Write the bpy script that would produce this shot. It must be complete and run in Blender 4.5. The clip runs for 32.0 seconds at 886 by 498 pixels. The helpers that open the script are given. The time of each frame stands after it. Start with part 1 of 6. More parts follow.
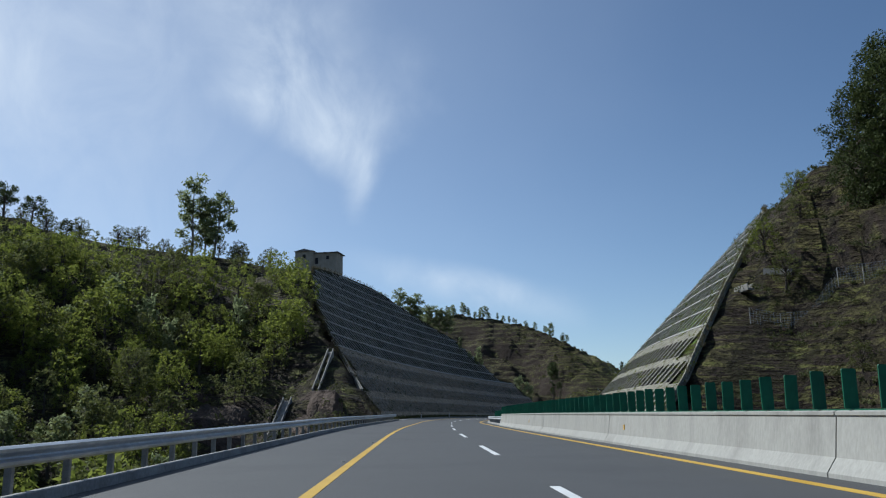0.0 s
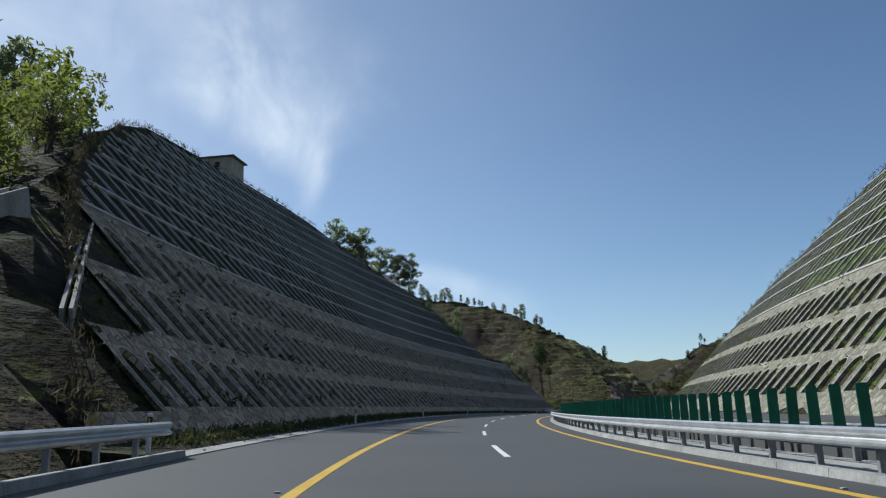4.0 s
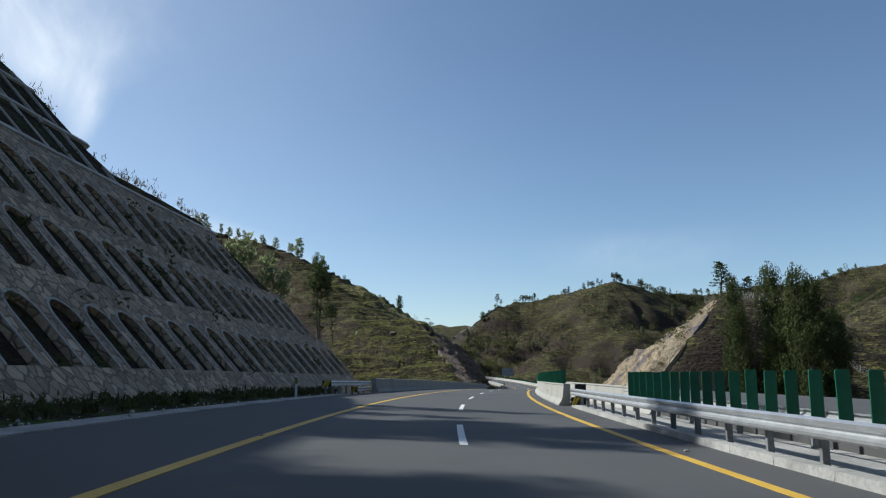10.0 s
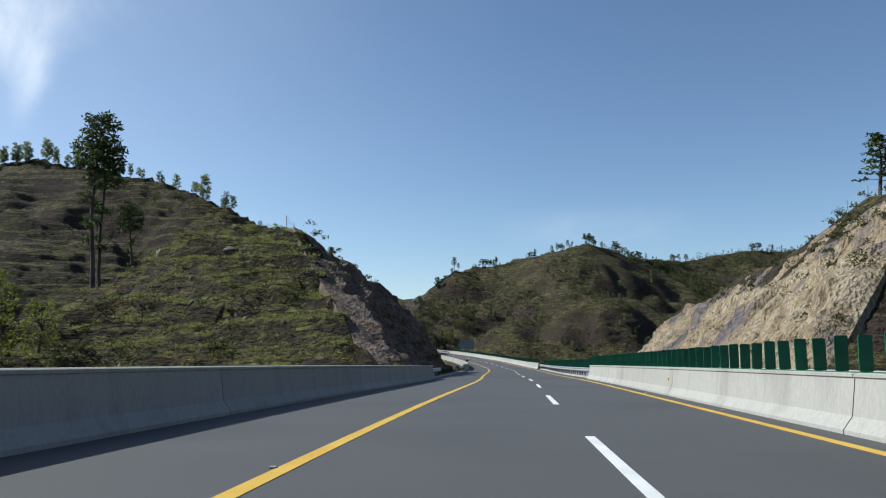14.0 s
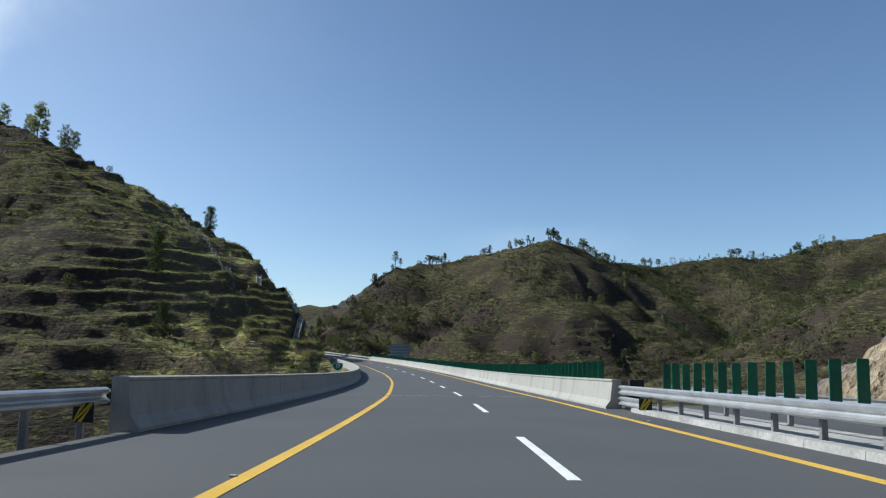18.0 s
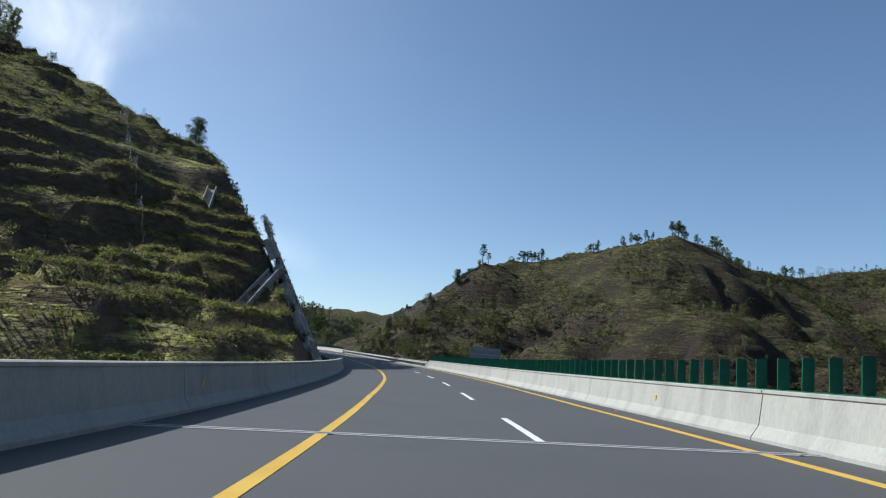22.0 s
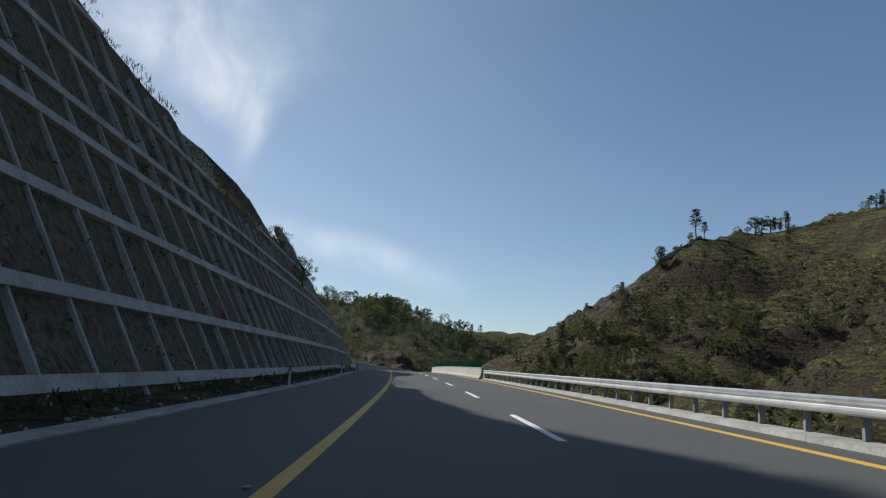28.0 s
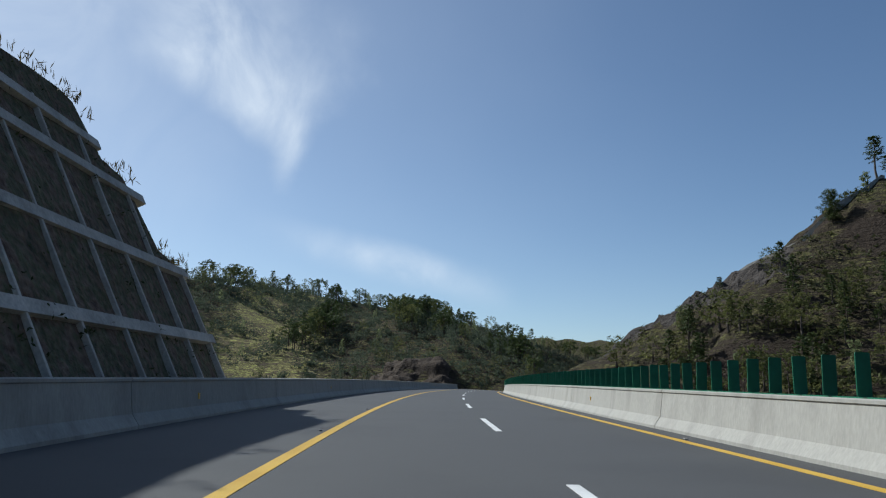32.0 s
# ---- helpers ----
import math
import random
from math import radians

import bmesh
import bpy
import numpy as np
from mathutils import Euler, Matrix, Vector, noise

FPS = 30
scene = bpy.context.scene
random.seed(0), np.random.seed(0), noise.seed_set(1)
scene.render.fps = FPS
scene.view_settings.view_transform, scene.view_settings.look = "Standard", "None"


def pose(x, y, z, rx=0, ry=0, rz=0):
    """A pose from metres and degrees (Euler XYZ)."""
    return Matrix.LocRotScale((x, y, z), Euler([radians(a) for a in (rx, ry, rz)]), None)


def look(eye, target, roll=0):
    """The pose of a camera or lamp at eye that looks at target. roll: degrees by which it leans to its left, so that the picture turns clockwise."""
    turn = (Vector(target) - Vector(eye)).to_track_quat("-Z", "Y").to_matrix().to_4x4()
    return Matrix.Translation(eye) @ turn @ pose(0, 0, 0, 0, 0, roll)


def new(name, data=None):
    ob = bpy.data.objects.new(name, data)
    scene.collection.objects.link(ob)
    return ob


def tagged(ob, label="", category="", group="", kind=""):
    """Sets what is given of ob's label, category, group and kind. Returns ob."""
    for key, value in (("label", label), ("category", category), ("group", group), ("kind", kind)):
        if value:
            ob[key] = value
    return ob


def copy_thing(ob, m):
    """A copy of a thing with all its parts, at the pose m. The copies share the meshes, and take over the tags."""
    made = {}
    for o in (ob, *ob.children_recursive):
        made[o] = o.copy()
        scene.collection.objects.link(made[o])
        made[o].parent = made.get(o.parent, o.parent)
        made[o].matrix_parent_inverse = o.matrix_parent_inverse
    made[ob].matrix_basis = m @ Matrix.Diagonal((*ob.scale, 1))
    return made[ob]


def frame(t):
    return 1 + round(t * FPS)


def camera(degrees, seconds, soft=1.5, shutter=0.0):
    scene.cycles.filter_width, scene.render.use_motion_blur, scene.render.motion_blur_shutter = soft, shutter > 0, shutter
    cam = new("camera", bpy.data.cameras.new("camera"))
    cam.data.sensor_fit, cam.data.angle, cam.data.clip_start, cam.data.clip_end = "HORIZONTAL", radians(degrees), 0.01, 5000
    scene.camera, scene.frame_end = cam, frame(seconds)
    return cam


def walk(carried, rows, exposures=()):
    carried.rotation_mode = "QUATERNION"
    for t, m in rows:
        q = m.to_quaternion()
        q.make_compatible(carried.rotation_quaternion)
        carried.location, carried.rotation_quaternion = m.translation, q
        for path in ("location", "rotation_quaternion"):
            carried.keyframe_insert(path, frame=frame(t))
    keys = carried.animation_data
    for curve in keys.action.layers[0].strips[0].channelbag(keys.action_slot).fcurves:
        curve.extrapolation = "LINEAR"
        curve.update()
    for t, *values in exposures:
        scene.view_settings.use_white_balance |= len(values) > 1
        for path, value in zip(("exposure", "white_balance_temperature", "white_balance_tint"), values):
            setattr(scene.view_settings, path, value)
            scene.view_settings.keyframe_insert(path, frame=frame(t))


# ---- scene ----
cam = camera(58.1, 32.0, soft=1.2)
EXPO = 0.42
# seconds, eye (m), turn (degrees, Euler XYZ)
PATH = [
    (0.0, -0.00, 0.00, 1.16, 101.95, 0.71, -2.29),
    (0.5, 0.07, 11.41, 1.25, 101.94, 1.27, -2.81),
    (1.0, 0.20, 23.04, 1.32, 101.89, 1.10, -3.32),
    (1.5, 0.36, 34.65, 1.42, 102.05, 0.98, -3.49),
    (2.0, 0.59, 46.36, 1.53, 101.91, 1.00, -3.75),
    (2.5, 0.95, 57.99, 1.62, 101.85, 1.21, -3.95),
    (3.0, 1.51, 69.59, 1.66, 101.86, 1.27, -4.66),
    (3.5, 2.19, 81.15, 1.69, 101.72, 1.54, -4.59),
    (4.0, 2.66, 92.68, 1.71, 101.56, 2.05, -5.33),
    (4.5, 3.47, 104.19, 1.77, 101.38, 2.89, -8.02),
    (5.0, 4.72, 115.69, 1.87, 101.24, 3.02, -9.44),
    (5.5, 6.17, 127.21, 1.95, 100.90, 1.88, -11.38),
    (6.0, 8.02, 138.71, 1.98, 100.58, 1.48, -13.00),
    (6.5, 10.13, 150.21, 2.00, 100.76, 1.18, -13.32),
    (7.0, 12.49, 161.74, 2.07, 100.47, 1.72, -14.05),
    (7.5, 15.03, 173.19, 2.13, 99.47, 2.87, -16.11),
    (8.0, 18.03, 184.59, 2.11, 98.76, 2.85, -17.67),
    (8.5, 21.35, 195.83, 2.08, 98.49, 2.43, -18.81),
    (9.0, 24.60, 207.00, 2.06, 98.54, 1.48, -19.31),
    (9.5, 28.07, 218.10, 2.04, 98.62, 1.50, -20.01),
    (10.0, 32.07, 229.41, 2.00, 98.63, 0.46, -21.30),
    (10.5, 36.47, 240.92, 1.93, 98.66, 0.30, -22.49),
    (11.0, 41.02, 252.62, 1.82, 98.63, 0.61, -23.87),
    (11.5, 45.95, 264.29, 1.68, 98.56, 0.56, -24.99),
    (12.0, 51.25, 275.91, 1.53, 98.78, -0.48, -25.97),
    (12.5, 56.85, 287.44, 1.36, 98.11, -0.40, -25.60),
    (13.0, 62.53, 299.11, 1.16, 96.69, 1.15, -24.73),
    (13.5, 68.53, 310.71, 0.94, 96.78, 0.08, -24.03),
    (14.0, 74.82, 322.29, 0.69, 96.80, 0.31, -24.47),
    (14.5, 81.23, 333.85, 0.42, 96.93, 1.54, -25.75),
    (15.0, 87.69, 345.50, 0.11, 97.28, 0.93, -27.48),
    (15.5, 94.31, 357.19, -0.25, 97.12, 0.47, -28.69),
    (16.0, 100.98, 368.94, -0.62, 96.94, 0.09, -28.77),
    (16.5, 107.44, 380.85, -0.98, 97.25, -0.29, -28.47),
    (17.0, 113.83, 392.82, -1.29, 97.46, -0.46, -28.77),
    (17.5, 120.21, 404.74, -1.59, 97.57, -1.49, -28.76),
    (18.0, 126.71, 416.51, -1.90, 97.75, -1.07, -28.26),
    (18.5, 132.96, 428.30, -2.19, 97.87, -0.49, -27.18),
    (19.0, 139.00, 440.11, -2.39, 97.95, -0.54, -26.48),
    (19.5, 144.79, 451.88, -2.57, 98.08, -1.06, -25.71),
    (20.0, 150.32, 463.68, -2.79, 98.18, -1.95, -25.33),
    (20.5, 155.88, 475.30, -2.96, 98.31, -2.32, -25.20),
    (21.0, 161.07, 486.96, -3.03, 98.35, -3.14, -24.37),
    (21.5, 165.90, 498.62, -3.03, 98.51, -3.88, -22.99),
    (22.0, 170.73, 510.30, -3.03, 98.59, -4.00, -22.27),
    (22.5, 175.38, 521.99, -3.01, 98.72, -3.44, -22.11),
    (23.0, 179.98, 533.79, -2.93, 98.82, -4.31, -20.12),
    (23.5, 184.06, 545.80, -2.82, 99.01, -3.95, -18.69),
    (24.0, 188.17, 557.98, -2.72, 99.15, -3.65, -17.39),
    (24.5, 191.78, 570.24, -2.59, 99.21, -3.09, -16.29),
    (25.0, 195.52, 582.85, -2.39, 99.24, -1.64, -15.22),
    (25.5, 199.07, 595.94, -2.18, 99.29, -1.50, -14.57),
    (26.0, 202.56, 609.47, -1.98, 98.15, -1.40, -14.09),
    (26.5, 205.88, 623.33, -1.78, 98.17, -1.52, -13.55),
    (27.0, 209.08, 637.39, -1.56, 98.18, -1.88, -12.66),
    (27.5, 211.90, 651.57, -1.30, 99.61, -2.54, -11.67),
    (28.0, 214.47, 665.72, -0.97, 99.70, -2.42, -11.14),
    (28.5, 216.95, 679.71, -0.62, 99.77, -2.51, -10.90),
    (29.0, 219.22, 693.57, -0.26, 99.80, -2.99, -10.08),
    (29.5, 221.31, 707.31, 0.08, 99.86, -3.87, -9.29),
    (30.0, 223.13, 721.07, 0.38, 99.93, -4.49, -8.60),
    (30.5, 224.91, 734.63, 0.73, 100.03, -4.46, -8.29),
    (31.0, 226.84, 748.04, 1.13, 100.11, -2.90, -8.18),
    (31.5, 228.76, 761.39, 1.47, 100.19, -1.91, -8.09),
    (32.0, 230.54, 774.81, 1.76, 100.30, -1.50, -8.13),
]

walk(cam, [(t, pose(x, y, z, rx, ry, rz)) for t, x, y, z, rx, ry, rz in PATH], exposures=[(t, EXPO + e, k, 5.0) for t, e, k in ((0.0, -0.30, 5780.0), (4.0, -0.16, 5900.0), (8.5, 0.05, 6120.0), (11.0, 0.04, 6120.0), (17.0, 0.12, 5950.0), (25.0, 0.10, 6050.0), (28.0, -0.16, 6450.0), (30.0, -0.12, 6450.0), (32.0, -0.22, 5950.0))])

# ---- sky and sun ----
SUN_LEFT, SUN_HIGH = 50.0, 40.4   # degrees left of +y, and above the horizon


def build_world():
    w = bpy.data.worlds.new("world")
    scene.world = w
    w.use_nodes = True
    nt = w.node_tree
    nt.nodes.clear()
    N, L = nt.nodes.new, nt.links.new
    sky = N("ShaderNodeTexSky")
    sky.sky_type, sky.sun_disc = "NISHITA", False
    sky.sun_elevation, sky.sun_rotation = radians(SUN_HIGH), radians(-SUN_LEFT)
    sky.altitude, sky.air_density, sky.dust_density, sky.ozone_density = 1700.0, 1.0, 1.0, 1.4
    # thin cirrus: a streak that widens upwards, a low bank and a veil towards the sun
    co = N("ShaderNodeTexCoord")
    wob = N("ShaderNodeTexNoise")
    wob.inputs["Scale"].default_value, wob.inputs["Detail"].default_value = 5.0, 6.0
    L(co.outputs["Generated"], wob.inputs["Vector"])
    sep = N("ShaderNodeSeparateXYZ")
    L(co.outputs["Generated"], sep.inputs[0])

    def m(op, a, b=None, c=None):
        n = N("ShaderNodeMath")
        n.operation = op
        for k, v in enumerate((a, b, c)):
            if v is None:
                continue
            if isinstance(v, (int, float)):
                n.inputs[k].default_value = v
            else:
                L(v, n.inputs[k])
        return n.outputs[0]

    def bump(v, centre, half):
        """1 at the centre, 0 past half away from it."""
        d = m("DIVIDE", m("ABSOLUTE", m("SUBTRACT", v, centre)), half)
        e = m("SUBTRACT", 1.0, m("MINIMUM", d, 1.0))
        return m("MULTIPLY", m("MULTIPLY", e, e), m("SUBTRACT", 3.0, m("MULTIPLY", e, 2.0)))

    az = m("ARCTAN2", m("MULTIPLY", sep.outputs[0], -1.0), sep.outputs[1])
    az = m("ADD", az, m("MULTIPLY", m("SUBTRACT", wob.outputs["Fac"], 0.5), 0.22))
    el = m("ARCSINE", sep.outputs[2])
    fine = N("ShaderNodeTexNoise")
    fine.inputs["Scale"].default_value, fine.inputs["Detail"].default_value, fine.inputs["Roughness"].default_value = 7.0, 8.0, 0.58
    fine.inputs["Distortion"].default_value = 0.7
    stretch = N("ShaderNodeMapping")
    stretch.inputs["Scale"].default_value = (1.25, 1.0, 0.9)
    L(co.outputs["Generated"], stretch.inputs[0])
    L(stretch.outputs[0], fine.inputs["Vector"])
    up = m("MAXIMUM", m("SUBTRACT", el, 0.235), 0.0)
    # plume: a narrow foot that leans left and spreads as it rises
    half = m("ADD", 0.013, m("MULTIPLY", m("MINIMUM", up, 0.15), 0.85))
    mid = m("ADD", 0.066, m("MULTIPLY", m("MAXIMUM", m("SUBTRACT", up, 0.045), 0.0), 0.46))
    plume = bump(m("SUBTRACT", az, mid), 0.0, half)
    plume = m("MULTIPLY", plume, m("MULTIPLY", m("SMOOTH_MIN", m("MULTIPLY", up, 18.0), 1.0, 0.3), bump(el, 0.34, 0.26)))
    bank = m("MULTIPLY", bump(az, -0.07, 0.19), bump(m("SUBTRACT", el, m("MULTIPLY", az, 0.22)), 0.172, 0.034))
    veil = m("MULTIPLY", bump(az, 0.62, 0.62), bump(el, 0.42, 0.40))
    wisp = m("MULTIPLY", bump(az, -0.62, 0.16), bump(el, 0.14, 0.035))
    cloud = m("ADD", m("MULTIPLY", plume, 0.66), m("ADD", m("MULTIPLY", bank, 0.42), m("ADD", m("MULTIPLY", veil, 0.34), m("MULTIPLY", wisp, 0.15))))
    cloud = m("MULTIPLY", cloud, m("MULTIPLY_ADD", fine.outputs["Fac"], 3.0, -0.75))
    # thin haze on the sun's side
    haze = m("MULTIPLY", bump(az, 0.95, 1.6), 0.36)
    cloud = m("MINIMUM", m("ADD", m("MAXIMUM", cloud, 0.0), haze), 1.0)
    mix = N("ShaderNodeMix")
    mix.data_type = "RGBA"
    L(cloud, mix.inputs["Factor"])
    L(sky.outputs[0], mix.inputs["A"])
    mix.inputs["B"].default_value = (8.6, 8.9, 9.4, 1.0)
    bg = N("ShaderNodeBackground")
    bg.inputs["Strength"].default_value = 0.085
    L(mix.outputs["Result"], bg.inputs["Color"])
    out = N("ShaderNodeOutputWorld")
    L(bg.outputs[0], out.inputs["Surface"])


build_world()
sun = new("sun", bpy.data.lights.new("sun", "SUN"))
sun.data.energy, sun.data.angle, sun.data.color = 4.6, radians(0.6), (1.0, 0.96, 0.90)
_a, _e = radians(SUN_LEFT), radians(SUN_HIGH)
sun.matrix_world = look((0, 0, 300), (math.sin(_a) * math.cos(_e), -math.cos(_a) * math.cos(_e), 300 - math.sin(_e)))


# ---- materials ----
def material(name, colours, scale=1.0, detail=6.0, rough=0.85, bump=0.3, bump_scale=None, metal=0.0, stretch=(1, 1, 1), fine=0.35, per_object=0.0, dist=0.02, spec=0.3):
    """A surface whose colour runs over a ramp of colours by coarse noise, with fine grain and relief. scale: patches per metre."""
    mat = bpy.data.materials.new(name)
    mat.use_nodes = True
    nt = mat.node_tree
    N, L = nt.nodes.new, nt.links.new
    bs = nt.nodes["Principled BSDF"]
    co = N("ShaderNodeTexCoord")
    mp = N("ShaderNodeMapping")
    mp.inputs["Scale"].default_value = stretch
    geo = N("ShaderNodeNewGeometry")
    L(geo.outputs["Position"], mp.inputs[0])
    n1 = N("ShaderNodeTexNoise")
    n1.inputs["Scale"].default_value, n1.inputs["Detail"].default_value, n1.inputs["Roughness"].default_value = scale, detail, 0.6
    L(mp.outputs[0], n1.inputs["Vector"])
    n2 = N("ShaderNodeTexNoise")
    n2.inputs["Scale"].default_value, n2.inputs["Detail"].default_value = (bump_scale or scale * 14), 5.0
    L(mp.outputs[0], n2.inputs["Vector"])
    ramp = N("ShaderNodeValToRGB")
    els = ramp.color_ramp.elements
    lo, hi = 0.32, 0.68
    while len(els) < len(colours):
        els.new(0.5)
    for k, c in enumerate(colours):
        els[k].position = lo + (hi - lo) * k / max(1, len(colours) - 1)
        els[k].color = (*c, 1)
    L(n1.outputs["Fac"], ramp.inputs[0])
    mix = N("ShaderNodeMix")
    mix.data_type, mix.blend_type = "RGBA", "OVERLAY"
    mix.inputs["Factor"].default_value = fine
    L(ramp.outputs[0], mix.inputs["A"])
    L(n2.outputs["Fac"], mix.inputs["B"])
    last = mix.outputs["Result"]
    if per_object:
        info = N("ShaderNodeObjectInfo")
        hsv = N("ShaderNodeHueSaturation")
        mr = N("ShaderNodeMapRange")
        mr.inputs["To Min"].default_value, mr.inputs["To Max"].default_value = 1 - per_object, 1 + per_object
        L(info.outputs["Random"], mr.inputs[0])
        L(mr.outputs[0], hsv.inputs["Value"])
        L(last, hsv.inputs["Color"])
        last = hsv.outputs[0]
    L(last, bs.inputs["Base Color"])
    bs.inputs["Roughness"].default_value, bs.inputs["Metallic"].default_value = rough, metal
    bs.inputs["Specular IOR Level"].default_value = spec
    if bump:
        b = N("ShaderNodeBump")
        b.inputs["Strength"].default_value, b.inputs["Distance"].default_value = bump, dist
        L(n2.outputs["Fac"], b.inputs["Height"])
        L(b.outputs[0], bs.inputs["Normal"])
    return mat


def masonry(name, light, dark, joint, size=0.45):
    """Rough-squared stone: cells of one colour each with recessed mortar joints."""
    mat = material(name, (dark, light), scale=0.6, bump=0.0, rough=0.92)
    nt = mat.node_tree
    N, L = nt.nodes.new, nt.links.new
    bs = nt.nodes["Principled BSDF"]
    geo = N("ShaderNodeNewGeometry")
    v1 = N("ShaderNodeTexVoronoi")
    v1.feature = "DISTANCE_TO_EDGE"
    v2 = N("ShaderNodeTexVoronoi")
    for v in (v1, v2):
        v.inputs["Scale"].default_value = 1 / size
        v.inputs["Randomness"].default_value = 0.85
        L(geo.outputs["Position"], v.inputs["Vector"])
    edge = N("ShaderNodeMapRange")
    edge.inputs["From Max"].default_value = 0.11
    L(v1.outputs["Distance"], edge.inputs[0])
    hsv = N("ShaderNodeHueSaturation")
    tone = N("ShaderNodeMapRange")
    tone.inputs["To Min"].default_value, tone.inputs["To Max"].default_value = 0.62, 1.3
    sepc = N("ShaderNodeSeparateColor")
    L(v2.outputs["Color"], sepc.inputs[0])
    L(sepc.outputs[0], tone.inputs[0])
    L(tone.outputs[0], hsv.inputs["Value"])
    L(bs.inputs["Base Color"].links[0].from_socket, hsv.inputs["Color"])
    mix = N("ShaderNodeMix")
    mix.data_type = "RGBA"
    L(edge.outputs[0], mix.inputs["Factor"])
    mix.inputs["A"].default_value = (*joint, 1)
    L(hsv.outputs[0], mix.inputs["B"])
    L(mix.outputs["Result"], bs.inputs["Base Color"])
    b = N("ShaderNodeBump")
    b.inputs["Strength"].default_value, b.inputs["Distance"].default_value = 0.7, 0.05
    L(edge.outputs[0], b.inputs["Height"])
    L(b.outputs[0], bs.inputs["Normal"])
    return mat


def hillside(name, grass, dry, soil, sun_lift=None, rocky=0.55):
    """Terraced grass: grass and dry grass in patches, bare soil where the ground is steep or worn, faint contour paths."""
    mat = bpy.data.materials.new(name)
    mat.use_nodes = True
    nt = mat.node_tree
    N, L = nt.nodes.new, nt.links.new
    bs = nt.nodes["Principled BSDF"]
    bs.inputs["Roughness"].default_value, bs.inputs["Specular IOR Level"].default_value = 0.95, 0.1
    geo = N("ShaderNodeNewGeometry")

    def noise_at(scale, detail=6.0, stretch=(1, 1, 1), rough=0.6):
        mp = N("ShaderNodeMapping")
        mp.inputs["Scale"].default_value = stretch
        L(geo.outputs["Position"], mp.inputs[0])
        n = N("ShaderNodeTexNoise")
        n.inputs["Scale"].default_value, n.inputs["Detail"].default_value, n.inputs["Roughness"].default_value = scale, detail, rough
        L(mp.outputs[0], n.inputs["Vector"])
        return n.outputs["Fac"]

    def ramp(sock, lo, hi):
        r = N("ShaderNodeMapRange")
        r.interpolation_type = "SMOOTHSTEP"
        r.inputs["From Min"].default_value, r.inputs["From Max"].default_value = lo, hi
        L(sock, r.inputs[0])
        return r.outputs[0]

    def mixed(fac, a, b):
        mx = N("ShaderNodeMix")
        mx.data_type = "RGBA"
        L(fac, mx.inputs["Factor"])
        for k, v in (("A", a), ("B", b)):
            if isinstance(v, tuple):
                mx.inputs[k].default_value = (*v, 1)
            else:
                L(v, mx.inputs[k])
        return mx.outputs["Result"]

    sep = N("ShaderNodeSeparateXYZ")
    L(geo.outputs["Normal"], sep.inputs[0])
    big, mid, small = noise_at(0.018), noise_at(0.11, 7.0), noise_at(0.9, 6.0, (1, 1, 2.2))
    paths = noise_at(0.35, 5.0, (0.22, 0.22, 2.6), 0.65)
    ledges = noise_at(0.35, 4.0, (0.12, 0.12, 1.15))
    tracks = noise_at(0.6, 4.0, (0.45, 0.45, 2.6), 0.65)
    col = mixed(ramp(big, 0.38, 0.62), grass, dry)
    col = mixed(ramp(mid, 0.50, 0.66), col, tuple(0.55 * a + 0.45 * b for a, b in zip(dry, soil)))
    col = mixed(ramp(paths, 0.50, 0.60), col, soil)
    col = mixed(ramp(ledges, 0.53, 0.58), col, tuple(0.7 * a for a in soil))
    col = mixed(ramp(tracks, 0.53, 0.60), col, tuple(0.75 * a for a in soil))
    col = mixed(ramp(tracks, 0.44, 0.38), col, tuple(1.55 * a for a in grass))
    scrub, blotch = noise_at(0.42, 9.0, (1, 1, 1.8), 0.68), noise_at(1.9, 5.0, (1, 1, 1.6), 0.7)
    col = mixed(ramp(scrub, 0.50, 0.56), col, tuple(0.45 * a + 0.25 * b for a, b in zip(soil, grass)))
    col = mixed(ramp(blotch, 0.55, 0.61), col, tuple(0.6 * a for a in soil))
    sub = N("ShaderNodeMath")
    sub.operation = "SUBTRACT"
    L(sep.outputs[2], sub.inputs[0])
    dev = N("ShaderNodeMath")
    dev.operation = "MULTIPLY_ADD"
    L(mid, dev.inputs[0])
    dev.inputs[1].default_value, dev.inputs[2].default_value = 0.5, -0.25
    L(dev.outputs[0], sub.inputs[1])
    col = mixed(ramp(sub.outputs[0], rocky + 0.26, rocky), col, soil)
    if sun_lift:
        # extra brightness on the terraced hill beside the road: west of x and north of y
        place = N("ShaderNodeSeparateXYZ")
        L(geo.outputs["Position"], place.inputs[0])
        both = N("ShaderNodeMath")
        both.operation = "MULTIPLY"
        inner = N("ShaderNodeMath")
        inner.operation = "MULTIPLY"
        L(ramp(place.outputs[0], sun_lift[0] + 20, sun_lift[0] - 10), inner.inputs[0])
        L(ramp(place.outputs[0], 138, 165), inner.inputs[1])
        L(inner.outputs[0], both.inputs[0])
        L(ramp(place.outputs[1], sun_lift[1] - 20, sun_lift[1] + 10), both.inputs[1])
        # sunlight painted into the colour: about three times brighter, slightly greener
        sunned = N("ShaderNodeMix")
        sunned.data_type, sunned.blend_type = "RGBA", "MULTIPLY"
        sunned.clamp_result = False
        L(both.outputs[0], sunned.inputs["Factor"])
        L(col, sunned.inputs["A"])
        sunned.inputs["B"].default_value = (3.0, 3.05, 2.6, 1)
        col = sunned.outputs["Result"]
    over = N("ShaderNodeMix")
    over.data_type, over.blend_type = "RGBA", "OVERLAY"
    over.inputs["Factor"].default_value = 0.85
    L(col, over.inputs["A"])
    L(small, over.inputs["B"])
